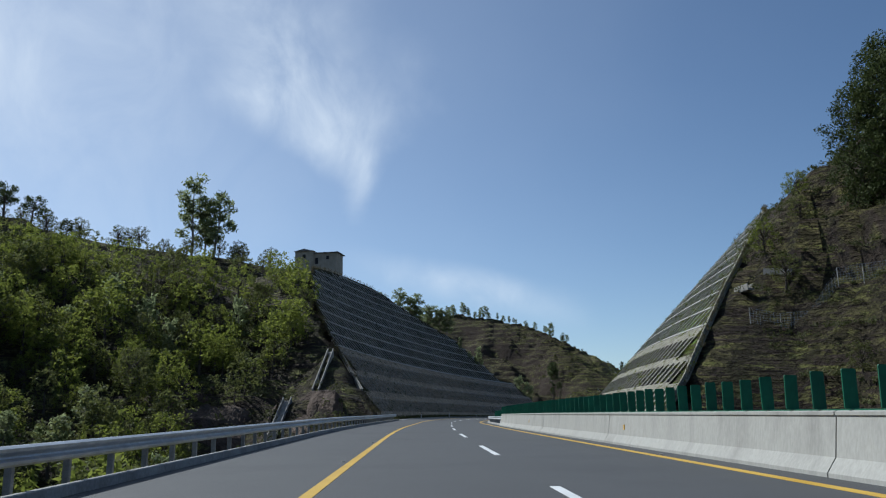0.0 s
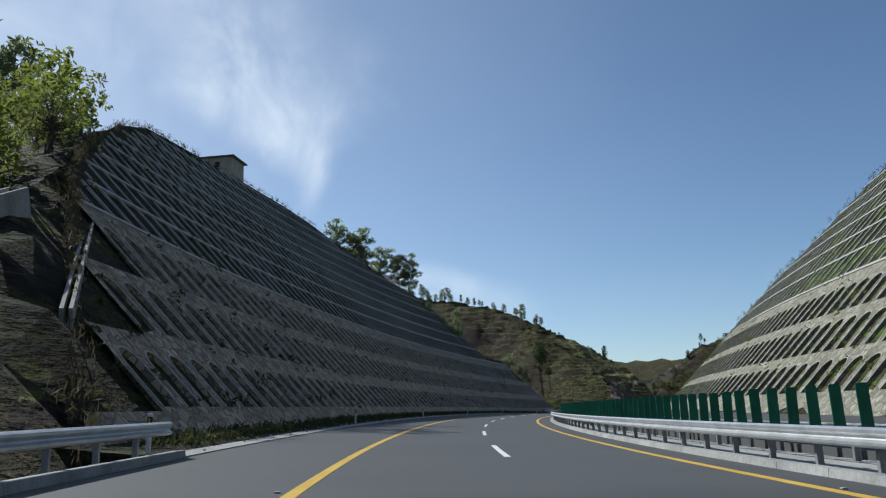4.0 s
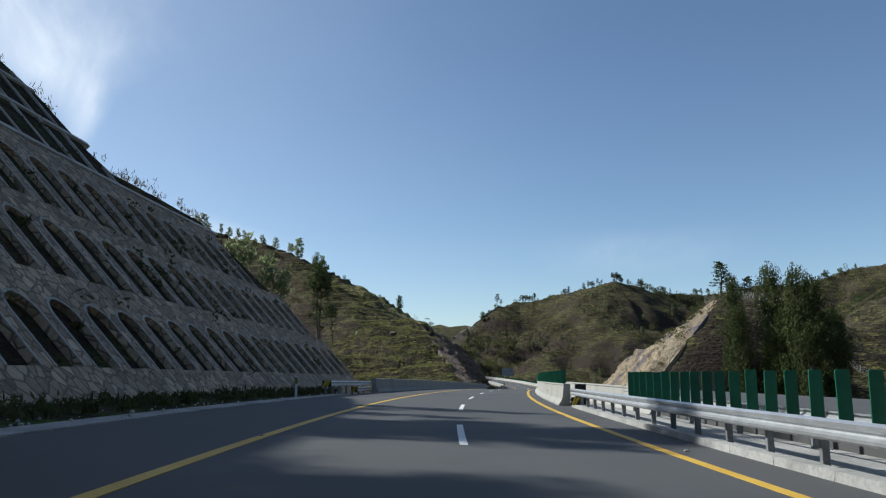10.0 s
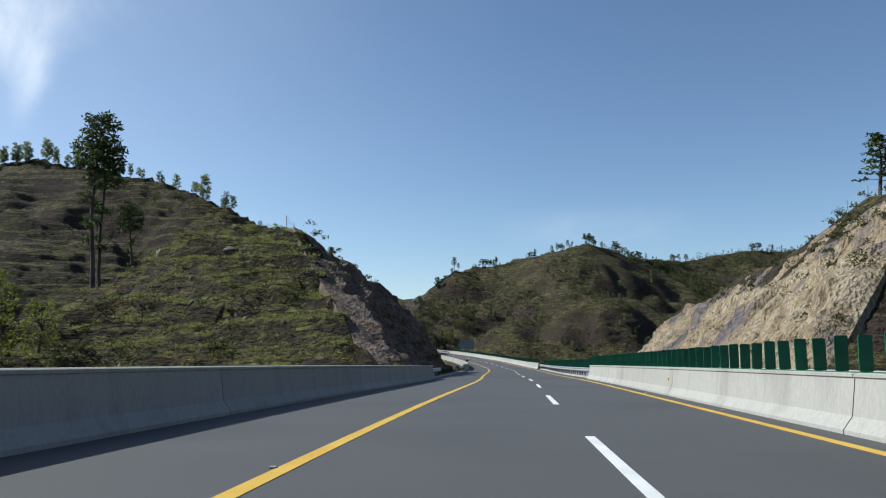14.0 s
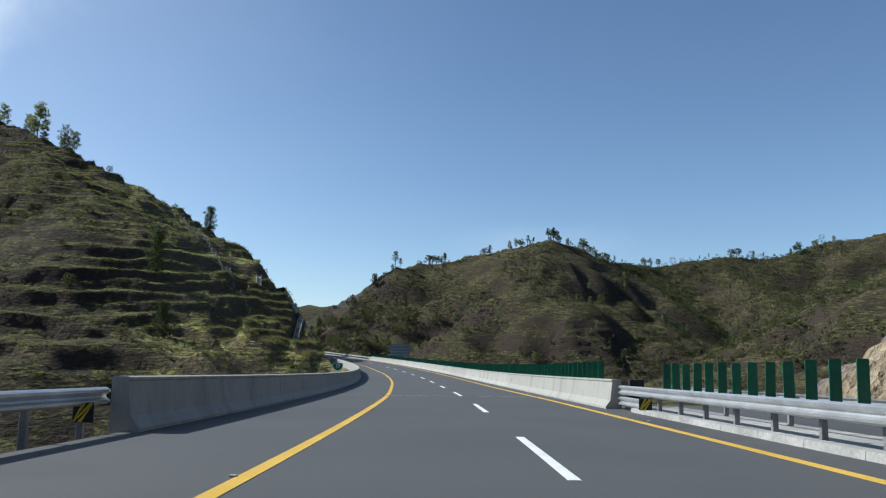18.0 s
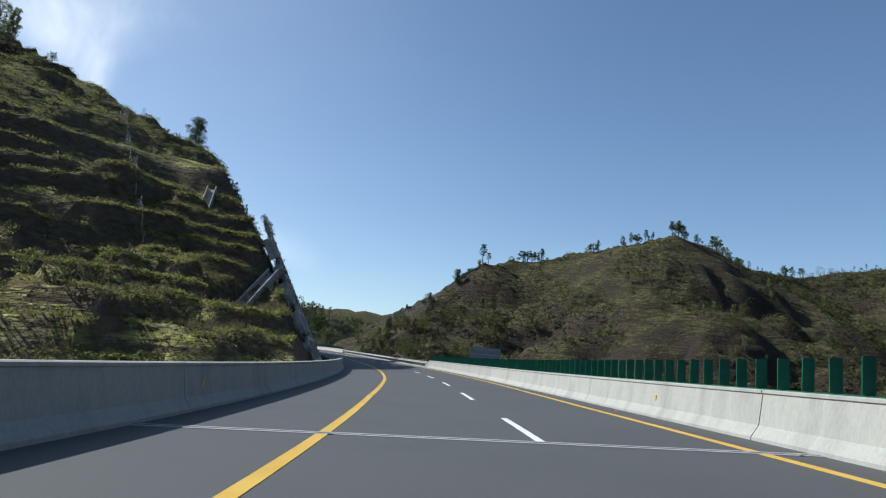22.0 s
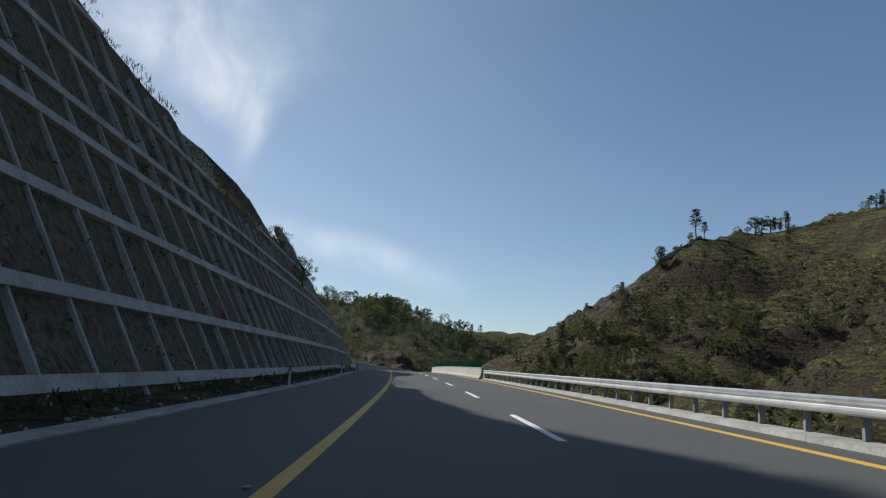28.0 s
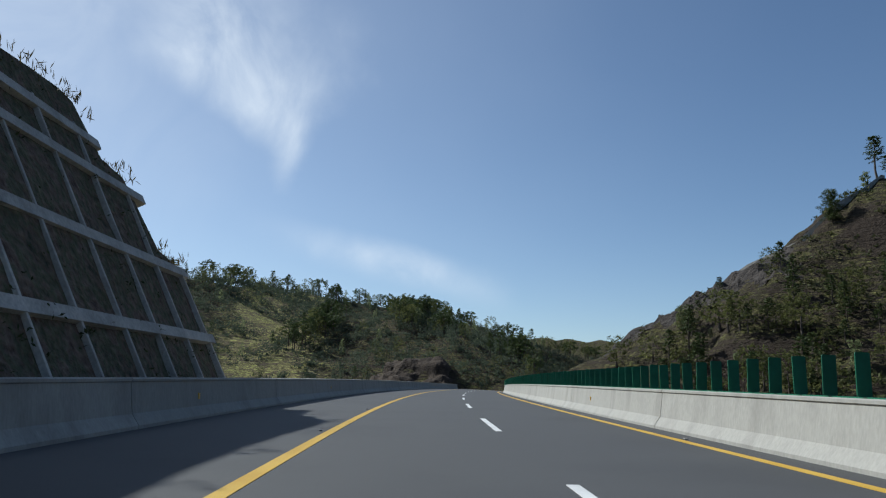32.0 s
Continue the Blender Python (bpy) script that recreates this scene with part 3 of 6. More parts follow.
def land(x, y, rough=True):
    """The ground's height at places (arrays)."""
    s, lat = road_coords(x, y)
    near = np.clip(np.abs(lat), 0, 400)
    zr = road_z(np.clip(s, -90, 1150))
    z = natural(x, y)
    amp = np.clip((near - 9) / np.where((s > 560) & (lat < 0), 11, 30), 0, 1)
    if rough:
        z = z + amp * (3.0 * fbm(x / 26, y / 26, 4, 21) + 1.2 * fbm(x / 7, y / 7, 3, 33))
        for step, seed, much in ((5.6, 3, np.where((s < 125) & (lat > 20), 0.95, 0.45)), (2.7, 61, 0.85)):
            q = (z + 2.6 * fbm(x / 40, y / 40, 3, seed) + 1.5 * fbm(x / 9, y / 9, 3, seed + 2)) / step
            fr = q - np.floor(q)
            patchy = np.maximum(np.clip(0.75 + 1.6 * fbm(x / 22, y / 22, 2, seed + 5), 0.1, 1), (s < 125) & (lat > 20))
            z = z + amp * much * patchy * step * (np.clip((fr - 0.55) / 0.25, 0, 1) - fr) * np.clip((330 - near) / 200, 0, 1)
    # the valley between the arched slope and the knoll; the bench above the first verge
    z = np.where((lat > 18) & (s > 254) & (x < 125), np.minimum(z, zr - 0.6 - 0.45 * (lat - 18)), z)
    h = z - zr
    bench = np.where(h < 4.8, 3.7 * np.clip((h - 0.6) / 1.3, 0, 1), 3.7 + (h - 4.8) * 1.9)
    z = np.where((s < 113) & (lat < -9) & (lat > -60) & (h > 0.6) & (h < 7.2), zr + np.minimum(bench, np.maximum(h, 3.7)), z)
    for (ax, ay, az), (bx, by, bz) in PADS:
        t = np.clip(((x - ax) * (bx - ax) + (y - ay) * (by - ay)) / ((bx - ax) ** 2 + (by - ay) ** 2), 0, 1)
        w = np.clip(1.9 - np.hypot(x - ax - t * (bx - ax), y - ay - t * (by - ay)) / 1.7, 0, 1)
        z = z * (1 - w) + (az + t * (bz - az) - (0.7 if ax > 100 else 0.05)) * w
    cut = np.full(x.shape, 1e4)
    for sl in SLOPES:
        lo, hi = sl["top"][0][0], sl["top"][0][-1]
        inside = (s > lo) & (s < hi) & (lat * sl["side"] > 0)
        top = slope_top(sl, s)
        d = lat * sl["side"]
        edge = sl["toe"] + sl["run"] * np.maximum(top, 0)
        plat = zr + top - 0.10 * np.clip(d - edge, 0, 14) - 0.6 * np.clip(d - edge - 14, 0, 400) + 0.25 * amp * fbm(x / 5, y / 5, 2, 44)
        z = np.where(inside & (d > sl["toe"]), np.maximum(z, np.where(d > edge - 2, plat, -1e3)), z)
        if sl is GRID_L:
            z = np.where(inside & (d > edge - 2), np.minimum(z, zr + np.maximum(top, 1.0) + 0.3 + np.interp(s, [725, 748, 790, 800], [1.7, 0.75, 0.80, 0.92]) * np.clip(d - edge, 0, 400)), z)
        if sl is GRID_L:
            # dark natural slope above the beams
            above = zr + top - 0.2 + np.interp(s, [790, 800], [0.78, 0.9]) * np.clip(d - edge, 0, 9)
            z = np.where(inside & (s > 745) & (s < 816) & (d > edge - 0.5) & (d < edge + 22), np.maximum(z, above), z)
        plane = zr + (d - sl["toe"]) / sl["run"] - (1.6 if sl is GRID_L else 0.75)
        if sl is ARCH_L:
            plane = plane + np.where((s < 131) & (d > edge + 0.6), 3.0, 0.0)
        cut = np.where(inside, np.minimum(cut, np.maximum(plane, zr - 0.4)), cut)
    # right of the road the other carriageway needs room until it drops away
    wide = np.where(lat > 0, np.interp(s, [-90, 470, 560, 1150], [21.0, 21.0, 10.0, 10.0]), 7.8)
    d = np.abs(lat)
    cut = np.minimum(cut, zr - 0.4 + np.maximum(0, d - wide) * 1.6)
    fill = zr - 0.4 - np.maximum(0, d - wide) * 0.75
    far = np.clip((s - 470) / 430, 0, 1)
    d2, z2 = np.abs(lat - 14.4 - 9 * far), zr - 11 * far
    after = (s > 440) & (s < 930)
    cut = np.where(after, np.minimum(cut, z2 - 0.4 + np.maximum(0, d2 - 7.5) * 1.4), cut)
    fill = np.where(after, np.maximum(fill, z2 - 0.4 - np.maximum(0, d2 - 7.5) * 0.75), fill)
    z = np.maximum(np.minimum(z, cut), fill)
    # the bank meets the stepped end of the beam grid
    steep, foot = np.interp(s, [600, 614, 628, 640], [0.85, 1.0, 1.35, 1.75]), np.interp(s, [600, 628, 640], [9.8, 9.0, 8.3])
    rise = np.interp(s, [598, 610, 618, 626, 632, 640], [0.5, 2.2, 4.4, 7.5, 10.8, 15.5])
    face = zr + np.minimum((d - foot) * steep, rise + 0.35 * np.maximum(d - foot - rise / steep, 0))
    z = np.where((s > 598) & (s < 640) & (lat < -foot) & (lat > -26) & (face - zr > slope_top(GRID_L, s) + 0.3), np.maximum(z, face), z)
    # small steps in the bank below the terraced hill and in the bank of the first cutting
    bank = np.clip((np.abs(lat) - 9) / 2, 0, 1) * np.where(((s > 560) & (s < 640) & (lat < 0) & (lat > -34)) | ((s > 372) & (s < 455) & (lat < -9) & (lat > -60)), 1.0, 0.0)
    q = (z - zr + 1.6 * fbm(x / 6, y / 6, 3, 83)) / 2.3
    fr = q - np.floor(q)
    z = z + bank * 2.3 * (np.clip((fr - 0.5) / 0.3, 0, 1) - fr) * 0.9
    # broken ground on the mound
    rugged = np.clip((np.abs(lat) - 10) / 4, 0, 1) * np.where((s > 372) & (s < 455) & (lat < -10) & (lat > -60), 1.0, 0.0)
    z = z + rugged * (0.7 * fbm(x / 2.6, y / 2.6, 3, 87) + 0.5 * np.abs(fbm(x / 5, y / 5, 2, 88)))
    for (ax, ay, az), (bx, by, bz) in PADS[:2]:
        t = np.clip(((x - ax) * (bx - ax) + (y - ay) * (by - ay)) / ((bx - ax) ** 2 + (by - ay) ** 2), 0, 1)
        away = np.hypot(x - ax - t * (bx - ax), y - ay - t * (by - ay))
        z = np.minimum(z, az + t * (bz - az) - 0.35 + np.clip(away - 1.1, 0, 400) * 5.0)
    return z


def build_land():
    xs = np.r_[np.arange(-220, 54, 3.0), np.arange(54, 172, 1.3), np.arange(172, 194, 0.5), np.arange(194, 228, 1.3), np.arange(228, 620, 3.0), np.arange(620, 850, 6.0)]
    ys = np.r_[np.arange(-80, 385, 3.0), np.arange(385, 452, 1.3), np.arange(452, 562, 3.0), np.arange(562, 572, 1.3), np.arange(572, 612, 0.5), np.arange(612, 815, 1.3), np.arange(815, 1160, 3.0)]
    gx, gy = np.meshgrid(xs, ys)
    z = land(gx.ravel(), gy.ravel())
    v = np.stack([gx.ravel(), gy.ravel(), z], -1)
    f = grid_faces(len(ys), len(xs))
    far_x, far_y = np.arange(-4000, 4001, 40.0), np.arange(-3000, 5001, 40.0)
    hx, hy = np.meshgrid(far_x, far_y)
    hz = natural(hx.ravel(), hy.ravel()) + 8 * fbm(hx.ravel() / 120, hy.ravel() / 120, 4, 2)
    fx, fy = hx.ravel(), hy.ravel()
    inner = (fx > -170) & (fx < 780) & (fy > -30) & (fy < 1100)
    hz = np.where(inner, -60, np.where((fx > -270) & (fx < 890) & (fy > -130) & (fy < 1210), land(fx, fy), hz))
    base = len(v)
    keep = inner.reshape(hx.shape)
    ff = [q for q in grid_faces(len(far_y), len(far_x)) if not all(keep.flat[i] for i in q)]
    v = np.concatenate([v, np.stack([fx, fy, hz], -1)])
    f += [tuple(i + base for i in q) for q in ff]
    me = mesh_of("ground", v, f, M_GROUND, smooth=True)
    thing("ground", me, "terraced grassy hills with bare soil banks", "hillside", "structure")


build_land()

# ---- carriageways ----
thing("road", swept("road", [(-5.75, -0.02), (-5.7, 0.0), (6.9, 0.0), (6.95, -0.3), (-5.75, -0.3)], -85, 1140, M_ASPHALT, 2.5), "dark grey asphalt motorway carriageway, dry and smooth", "road", "structure")

_so = np.arange(-85, 921, 4.0)
_far = np.clip((_so - 470) / 430, 0, 1)
_pr = [(8.6, 0.0), (20.2, 0.0), (20.2, -0.3), (8.6, -0.3)]
_vo = np.stack([on_road(_so, a + 9 * _far, b - 11 * _far, True) for a, b in _pr], 1).reshape(-1, 3)
tagged(new("road_opposite", mesh_of("road_opposite", _vo, [q[::-1] for q in grid_faces(len(_so), 4, True)], M_ASPHALT)), "asphalt carriageway beyond the planted median", "road", "", "structure")


def painted(name, lat, s0, s1, wide, mat, step=2.5):
    """A painted strip; the markings drift a little within the carriageway."""
    ss = np.linspace(s0, s1, max(2, int((s1 - s0) / step) + 1))
    mid = lat + np.interp(ss, [-90, 120, 150, 266, 300, 480, 500, 575, 600, 640], [0, 0, -0.14, -0.2, -0.1, -0.1, -0.35, -0.37, -0.05, 0])
    v = np.stack([on_road(ss, mid + a * wide / 2, b) for a, b in ((-1, 0.007), (1, 0.007), (1, -0.01), (-1, -0.01))], 1).reshape(-1, 3)
    return mesh_of(name, v, [q[::-1] for q in grid_faces(len(ss), 4, True)], mat)


def edge_line(name, lat, s0, s1, wide=0.2):
    thing(name, painted(name, lat, s0, s1, wide, M_YELLOW), "solid yellow edge line painted on the asphalt", "road marking", "structure")


edge_line("trim_edge_line_shoulder", -1.85, -85, 1140)
edge_line("trim_edge_line_median", 5.45, -85, 1140)
marking = empty("lane_marking", pose(0, 0, 0), "broken white lane line painted on the asphalt", "road marking", kind="structure")
_along = np.arange(-80, 1130, 0.5)
_count = (_along - np.interp(_along, [0, 270, 316, 364, 427, 489, 535, 582, 643, 728, 778, 830], [6.4, 7.7, 10.2, 13.4, 16.6, 18.0, 19.2, 20.8, 22.3, 32.2, 37.2, 42.2])) / 15.0
for k in range(-5, 72):
    a, b = np.interp([k, k + 0.4], _count, _along)
    part("dash", painted("dash", 1.805, a, b, 0.15, M_WHITE, 1.5), marking)

# pale strips across the road at the bridge joints
M_JOINT = material("joint_strip", ((0.24, 0.24, 0.235), (0.34, 0.335, 0.33)), scale=2.0, rough=0.8, bump=0.2, bump_scale=20)
M_RUBBER = material("black_rubber", ((0.012, 0.012, 0.012), (0.025, 0.025, 0.025)), scale=4.0, rough=0.7)
for a in (292.5, 397.0, 482.3, 560.0, 636.0, 811.2):
    j = thing("expansion_joint", swept("expansion_joint", [(-5.4, 0.009), (6.1, 0.009), (6.1, -0.01), (-5.4, -0.01)], a, a + 0.42, M_JOINT, 0.42), "pale concrete expansion joint across the carriageway", "expansion joint")
    part("seal", swept("seal", [(-5.4, 0.013), (6.1, 0.013), (6.1, -0.005), (-5.4, -0.005)], a + 0.18, a + 0.23, M_RUBBER, 0.05), j, "black rubber seal")

# ---- kerbs and drains at the shoulder ----
M_GRASS = hillside("verge_grass", (0.045, 0.075, 0.015), (0.085, 0.085, 0.03), (0.06, 0.05, 0.035), rocky=0.1)


def strip(name, profile, s0, s1, mat, label, cat, step=3.0, level=False, piece=0.0):
    if not piece:
        return thing(name, swept(name, profile, s0, s1, mat, step, True, level), label, cat, "structure")
    ob = empty(name, pose(0, 0, 0), label, cat, kind="structure")
    n = int((s1 - s0) / piece)
    for k in range(n):
        part("kerb_stone", swept("kerb_stone", profile, s0 + k * piece, s0 + (k + 1) * piece - 0.015, mat, piece, True, level), ob)
    return ob


for s0, s1 in ((112, 284), (398, 452), (640, 805)):
    strip("trim_drain", [(-5.72, 0.03), (-6.35, 0.05), (-6.4, -0.3), (-5.72, -0.3)], s0, s1, M_KERB, "pale concrete gutter strip along the shoulder", "gutter", piece=2.5)
    strip("verge", [(-6.38, 0.02), (-7.0, 0.06), (-7.7, 0.12), (-8.8, 0.22), (-8.8, -0.4), (-6.38, -0.4)], s0, s1, M_GRASS, "narrow grass verge at the foot of the slope", "verge")
strip("kerb_left", [(-5.72, 0.0), (-5.74, 0.16), (-5.95, 0.16), (-5.98, -0.3)], -80, 112, M_KERB, "low concrete kerb beneath the guard rail", "kerb", piece=2.0)
strip("kerb_median", [(6.45, -0.02), (6.47, 0.14), (6.75, 0.14), (6.78, -0.3)], 76, 271, M_KERB, "low concrete kerb along the median", "kerb", piece=2.0)
strip("kerb_valley", [(6.25, -0.02), (6.27, 0.10), (6.9, 0.10), (6.92, -0.3)], 645, 782, M_KERB, "low concrete kerb along the road's edge", "kerb", piece=2.5)
strip("kerb_median_rail", [(6.45, -0.02), (6.47, 0.14), (6.75, 0.14), (6.78, -0.3)], 397, 470, M_KERB, "low concrete kerb along the median", "kerb", piece=2.0)
M_MEDIAN = material("median_slab", ((0.22, 0.215, 0.20), (0.36, 0.35, 0.33)), scale=0.5, rough=0.9, bump=0.4, bump_scale=12, fine=0.4)
for s0, s1 in ((-80, 271), (396, 471)):
    strip("median", [(6.78, 0.10), (8.62, 0.10), (8.62, -0.3), (6.78, -0.3)], s0, s1, M_MEDIAN, "dusty concrete median between the carriageways", "median")


# ---- concrete barriers ----
def barrier(name, side, lat, s0, s1, label, seg=15.0, reflect=()):
    """A parapet of cast segments with an open joint between each two. lat: its foot on the road's side."""
    ob = empty(name, stand((s0 + s1) / 2, lat), label, "barrier")
    ob.matrix_basis = Matrix.Identity(4)
    pr = [(0.0, -0.05), (0.0, 0.07), (0.16, 0.30), (0.24, 0.93), (0.21, 0.95), (0.21, 1.00), (0.26, 1.02), (0.52, 1.02), (0.55, 1.0), (0.55, -0.3), (0.0, -0.3)]
    n = max(1, int(round((s1 - s0) / seg)))
    w = (s1 - s0) / n
    pr = [(lat + side * a, b) for a, b in pr]
    if side < 0:
        pr = pr[::-1]
    for k in range(n):
        part("segment", swept("segment", pr, s0 + k * w + 0.02, s0 + (k + 1) * w - 0.02, M_CONCRETE, 2.5), ob)
    for a in reflect:
        part("reflector", REFLECTOR, ob, "yellow reflector plate", stand(a, lat + side * 0.185, 0.55, turn=0.0))
    return ob


M_AMBER = material("amber_reflector", ((0.55, 0.30, 0.02), (0.70, 0.42, 0.04)), scale=8.0, rough=0.35, bump=0.1, bump_scale=60)
M_BLACK = material("black_plate", ((0.015, 0.015, 0.015), (0.03, 0.03, 0.03)), scale=6.0, rough=0.6)
REFLECTOR = box_mesh("reflector", 0.03, 0.12, 0.16, M_AMBER, 0.006)
PALE = "pale weather-streaked concrete barrier with sloped foot"
barrier("barrier_median", 1, 6.12, -80, 74.5, PALE + " under green slats", reflect=(2, 26, 50, 73))
barrier("barrier_bridge_right", 1, 6.02, 271.3, 396.5, PALE + " on the bridge", reflect=(282, 306, 330.6, 366, 390))
barrier("barrier_bridge_left", -1, -5.45, 291, 398, PALE + ", shaded on the road side", reflect=(300, 335, 371, 392))
barrier("barrier_curve_left", -1, -5.35, 458, 639, PALE + " along the curve", reflect=(480, 505, 538.8, 565, 590, 615, 637.4))
barrier("barrier_curve_right", 1, 6.10, 471, 655, PALE + " along the curve", reflect=(500, 520, 545, 570, 600, 625))
barrier("barrier_last_left", -1, -5.65, 805.3, 1000, PALE + ", shaded on the road side", reflect=(815, 840, 865))
barrier("barrier_last_right", 1, 6.15, 782, 1000, PALE + " under green slats", reflect=(800, 825, 850))
barrier("barrier_opposite", 1, 8.25, 262, 396, PALE + " of the second bridge")

# ---- green anti-glare slats ----
bm = bmesh.new()
bmesh.ops.create_cube(bm, size=1.0, matrix=Matrix.Translation((0, 0, 0.5)) @ Matrix.Diagonal((0.25, 0.02, 1.0, 1)))
bmesh.ops.bevel(bm, geom=[e for e in bm.edges if abs(e.verts[0].co.y - e.verts[1].co.y) > 0.01], offset=0.035, segments=3, affect="EDGES", profile=0.5)
for v in bm.verts:
    v.co.y += 0.10 * (abs(v.co.x) / 0.12) ** 2 * 0.12
SLAT = bpy.data.meshes.new("slat")
bm.to_mesh(SLAT)
bm.free()
SLAT.materials.append(M_GREEN)
RAIL_TUBE = M_STEEL


def slats(name, s0, s1, lat, foot, high, pitch, label, joined=()):
    ob = empty(name, pose(0, 0, 0), label, "glare screen")
    bar = [(lat - 0.03, foot - 0.06), (lat + 0.03, foot - 0.06), (lat + 0.03, foot), (lat - 0.03, foot)]
    part("bottom_bar", swept("bottom_bar", bar, s0, s1, M_GREEN, 3.0), ob)
    vs, fs = [], []
    for a in np.arange(s0 + 0.3, s1 - 0.2, pitch):
        m = stand(a, lat, foot, turn=9 + random.uniform(-3, 3)) @ Matrix.Diagonal((1, 1, high * random.uniform(0.98, 1.02), 1))
        m = m @ pose(0, 0, 0, random.uniform(-1.5, 1.5), random.uniform(-1.2, 1.2), 0)
        if any(p <= a <= q for p, q in joined):
            k = len(vs)
            vs += [m @ v.co for v in SLAT.vertices]
            fs += [tuple(i + k for i in p.vertices) for p in SLAT.polygons]
        else:
            part("slat", SLAT, ob, "", m)
    if vs:
        tagged(part("far_slats", mesh_of("far_slats", vs, fs, M_GREEN), ob), kind="stuff")
    return ob


GREEN = "upright dark green plastic anti-glare slats"
slats("glare_screen_start", -40, 74, 6.42, 1.04, 0.62, 1.0, GREEN + " on the barrier")
slats("glare_screen_median", 76, 262, 7.6, 0.62, 0.92, 0.98, GREEN + " along the median rail")
slats("glare_screen_bridge", 272, 396, 6.36, 1.04, 0.62, 1.0, GREEN + " on the bridge barrier")
slats("glare_screen_cut", 397, 470, 7.6, 0.62, 0.92, 0.98, GREEN + " along the median rail")
slats("glare_screen_curve", 473, 654, 6.44, 1.04, 0.62, 1.0, GREEN + " on the curving barrier")
slats("glare_screen_last", 784, 1000, 6.5, 1.04, 0.64, 1.0, GREEN + " on the barrier", joined=((900, 1001),))

# ---- guard rails ----
W_BEAM = [(0.0, 0.155), (0.02, 0.15), (0.085, 0.115), (0.085, 0.07), (0.02, 0.03), (0.005, 0.0), (0.02, -0.03), (0.085, -0.07), (0.085, -0.115), (0.02, -0.15), (0.0, -0.155)]
M_POST = material("dull_steel", ((0.16, 0.165, 0.17), (0.27, 0.275, 0.28)), scale=2.0, rough=0.6, bump=0.08, bump_scale=25, metal=0.4, fine=0.3)
POST = box_mesh("post", 0.12, 0.10, 0.95, M_POST, 0.012, (0, 0, 0.22))
BLOCK = box_mesh("blockout", 0.14, 0.12, 0.24, M_POST, 0.01)


def w_rail(name, side, lat, s0, s1, label, high=0.66, pitch=2.0, double=(), low=0.0):
    """A W-beam rail on posts. side: 1 if the posts stand to the right of the beam."""
    ob = empty(name, pose(0, 0, 0), label, "guard rail")

    def beam(a, b, mid):
        front = [(lat - side * x, mid + z) for x, z in W_BEAM]
        back = [(lat - side * (x - 0.012), mid + z) for x, z in W_BEAM[::-1]]
        ring = front + back
        return swept("beam", ring if side < 0 else ring[::-1], a, b, M_STEEL, 4.0)

    n = max(1, int(round((s1 - s0) / 4.0)))
    for k in range(n):
        part("beam", beam(s0 + k * (s1 - s0) / n, s0 + (k + 1) * (s1 - s0) / n + 0.02, high), ob)
    for a, b in double:
        part("lower_beam", beam(a, b, high - 0.38), ob, "second beam below the first")
    for a in np.arange(s0 + 0.5, s1, pitch):
        p = part("post", POST, ob, "", stand(a, lat + side * 0.20, 0.0))
        part("blockout", BLOCK, ob, "", stand(a, lat + side * 0.07, high))
    return ob


STEEL = "galvanised steel W-beam guard rail"
w_rail("guard_rail_shoulder", -1, -6.15, -60, 112, STEEL + " beside the wooded slope", pitch=2.0)
w_rail("guard_rail_median", 1, 6.62, 74.5, 271.4, STEEL + " along the median", double=((74.5, 80), (268.8, 271.4)))
w_rail("guard_rail_opposite", -1, 8.45, 76, 268, STEEL + " on the far side of the median", pitch=4.0)
w_rail("guard_rail_bridge_end", -1, -6.1, 277, 291, STEEL + " leading to the bridge barrier", double=((285, 291),))
w_rail("guard_rail_cut", 1, 6.62, 396.5, 471, STEEL + " along the median", double=((396.5, 401), (467.6, 471)))
w_rail("guard_rail_cut_opposite", -1, 8.45, 397, 470, STEEL + " on the far side of the median", pitch=4.0)
w_rail("guard_rail_mound", -1, -6.0, 441, 458, STEEL + " leading to the curved barrier")
w_rail("guard_rail_bridge_far", -1, -6.0, 398, 412, STEEL + " past the bridge barrier", double=((398, 403),))
w_rail("guard_rail_valley", 1, 6.6, 655, 782, STEEL + " above the valley", double=((655, 660), (778.8, 782)))
w_rail("guard_rail_last", -1, -6.15, 788.6, 805.3, STEEL + " leading to the barrier", double=((798, 805.3),))


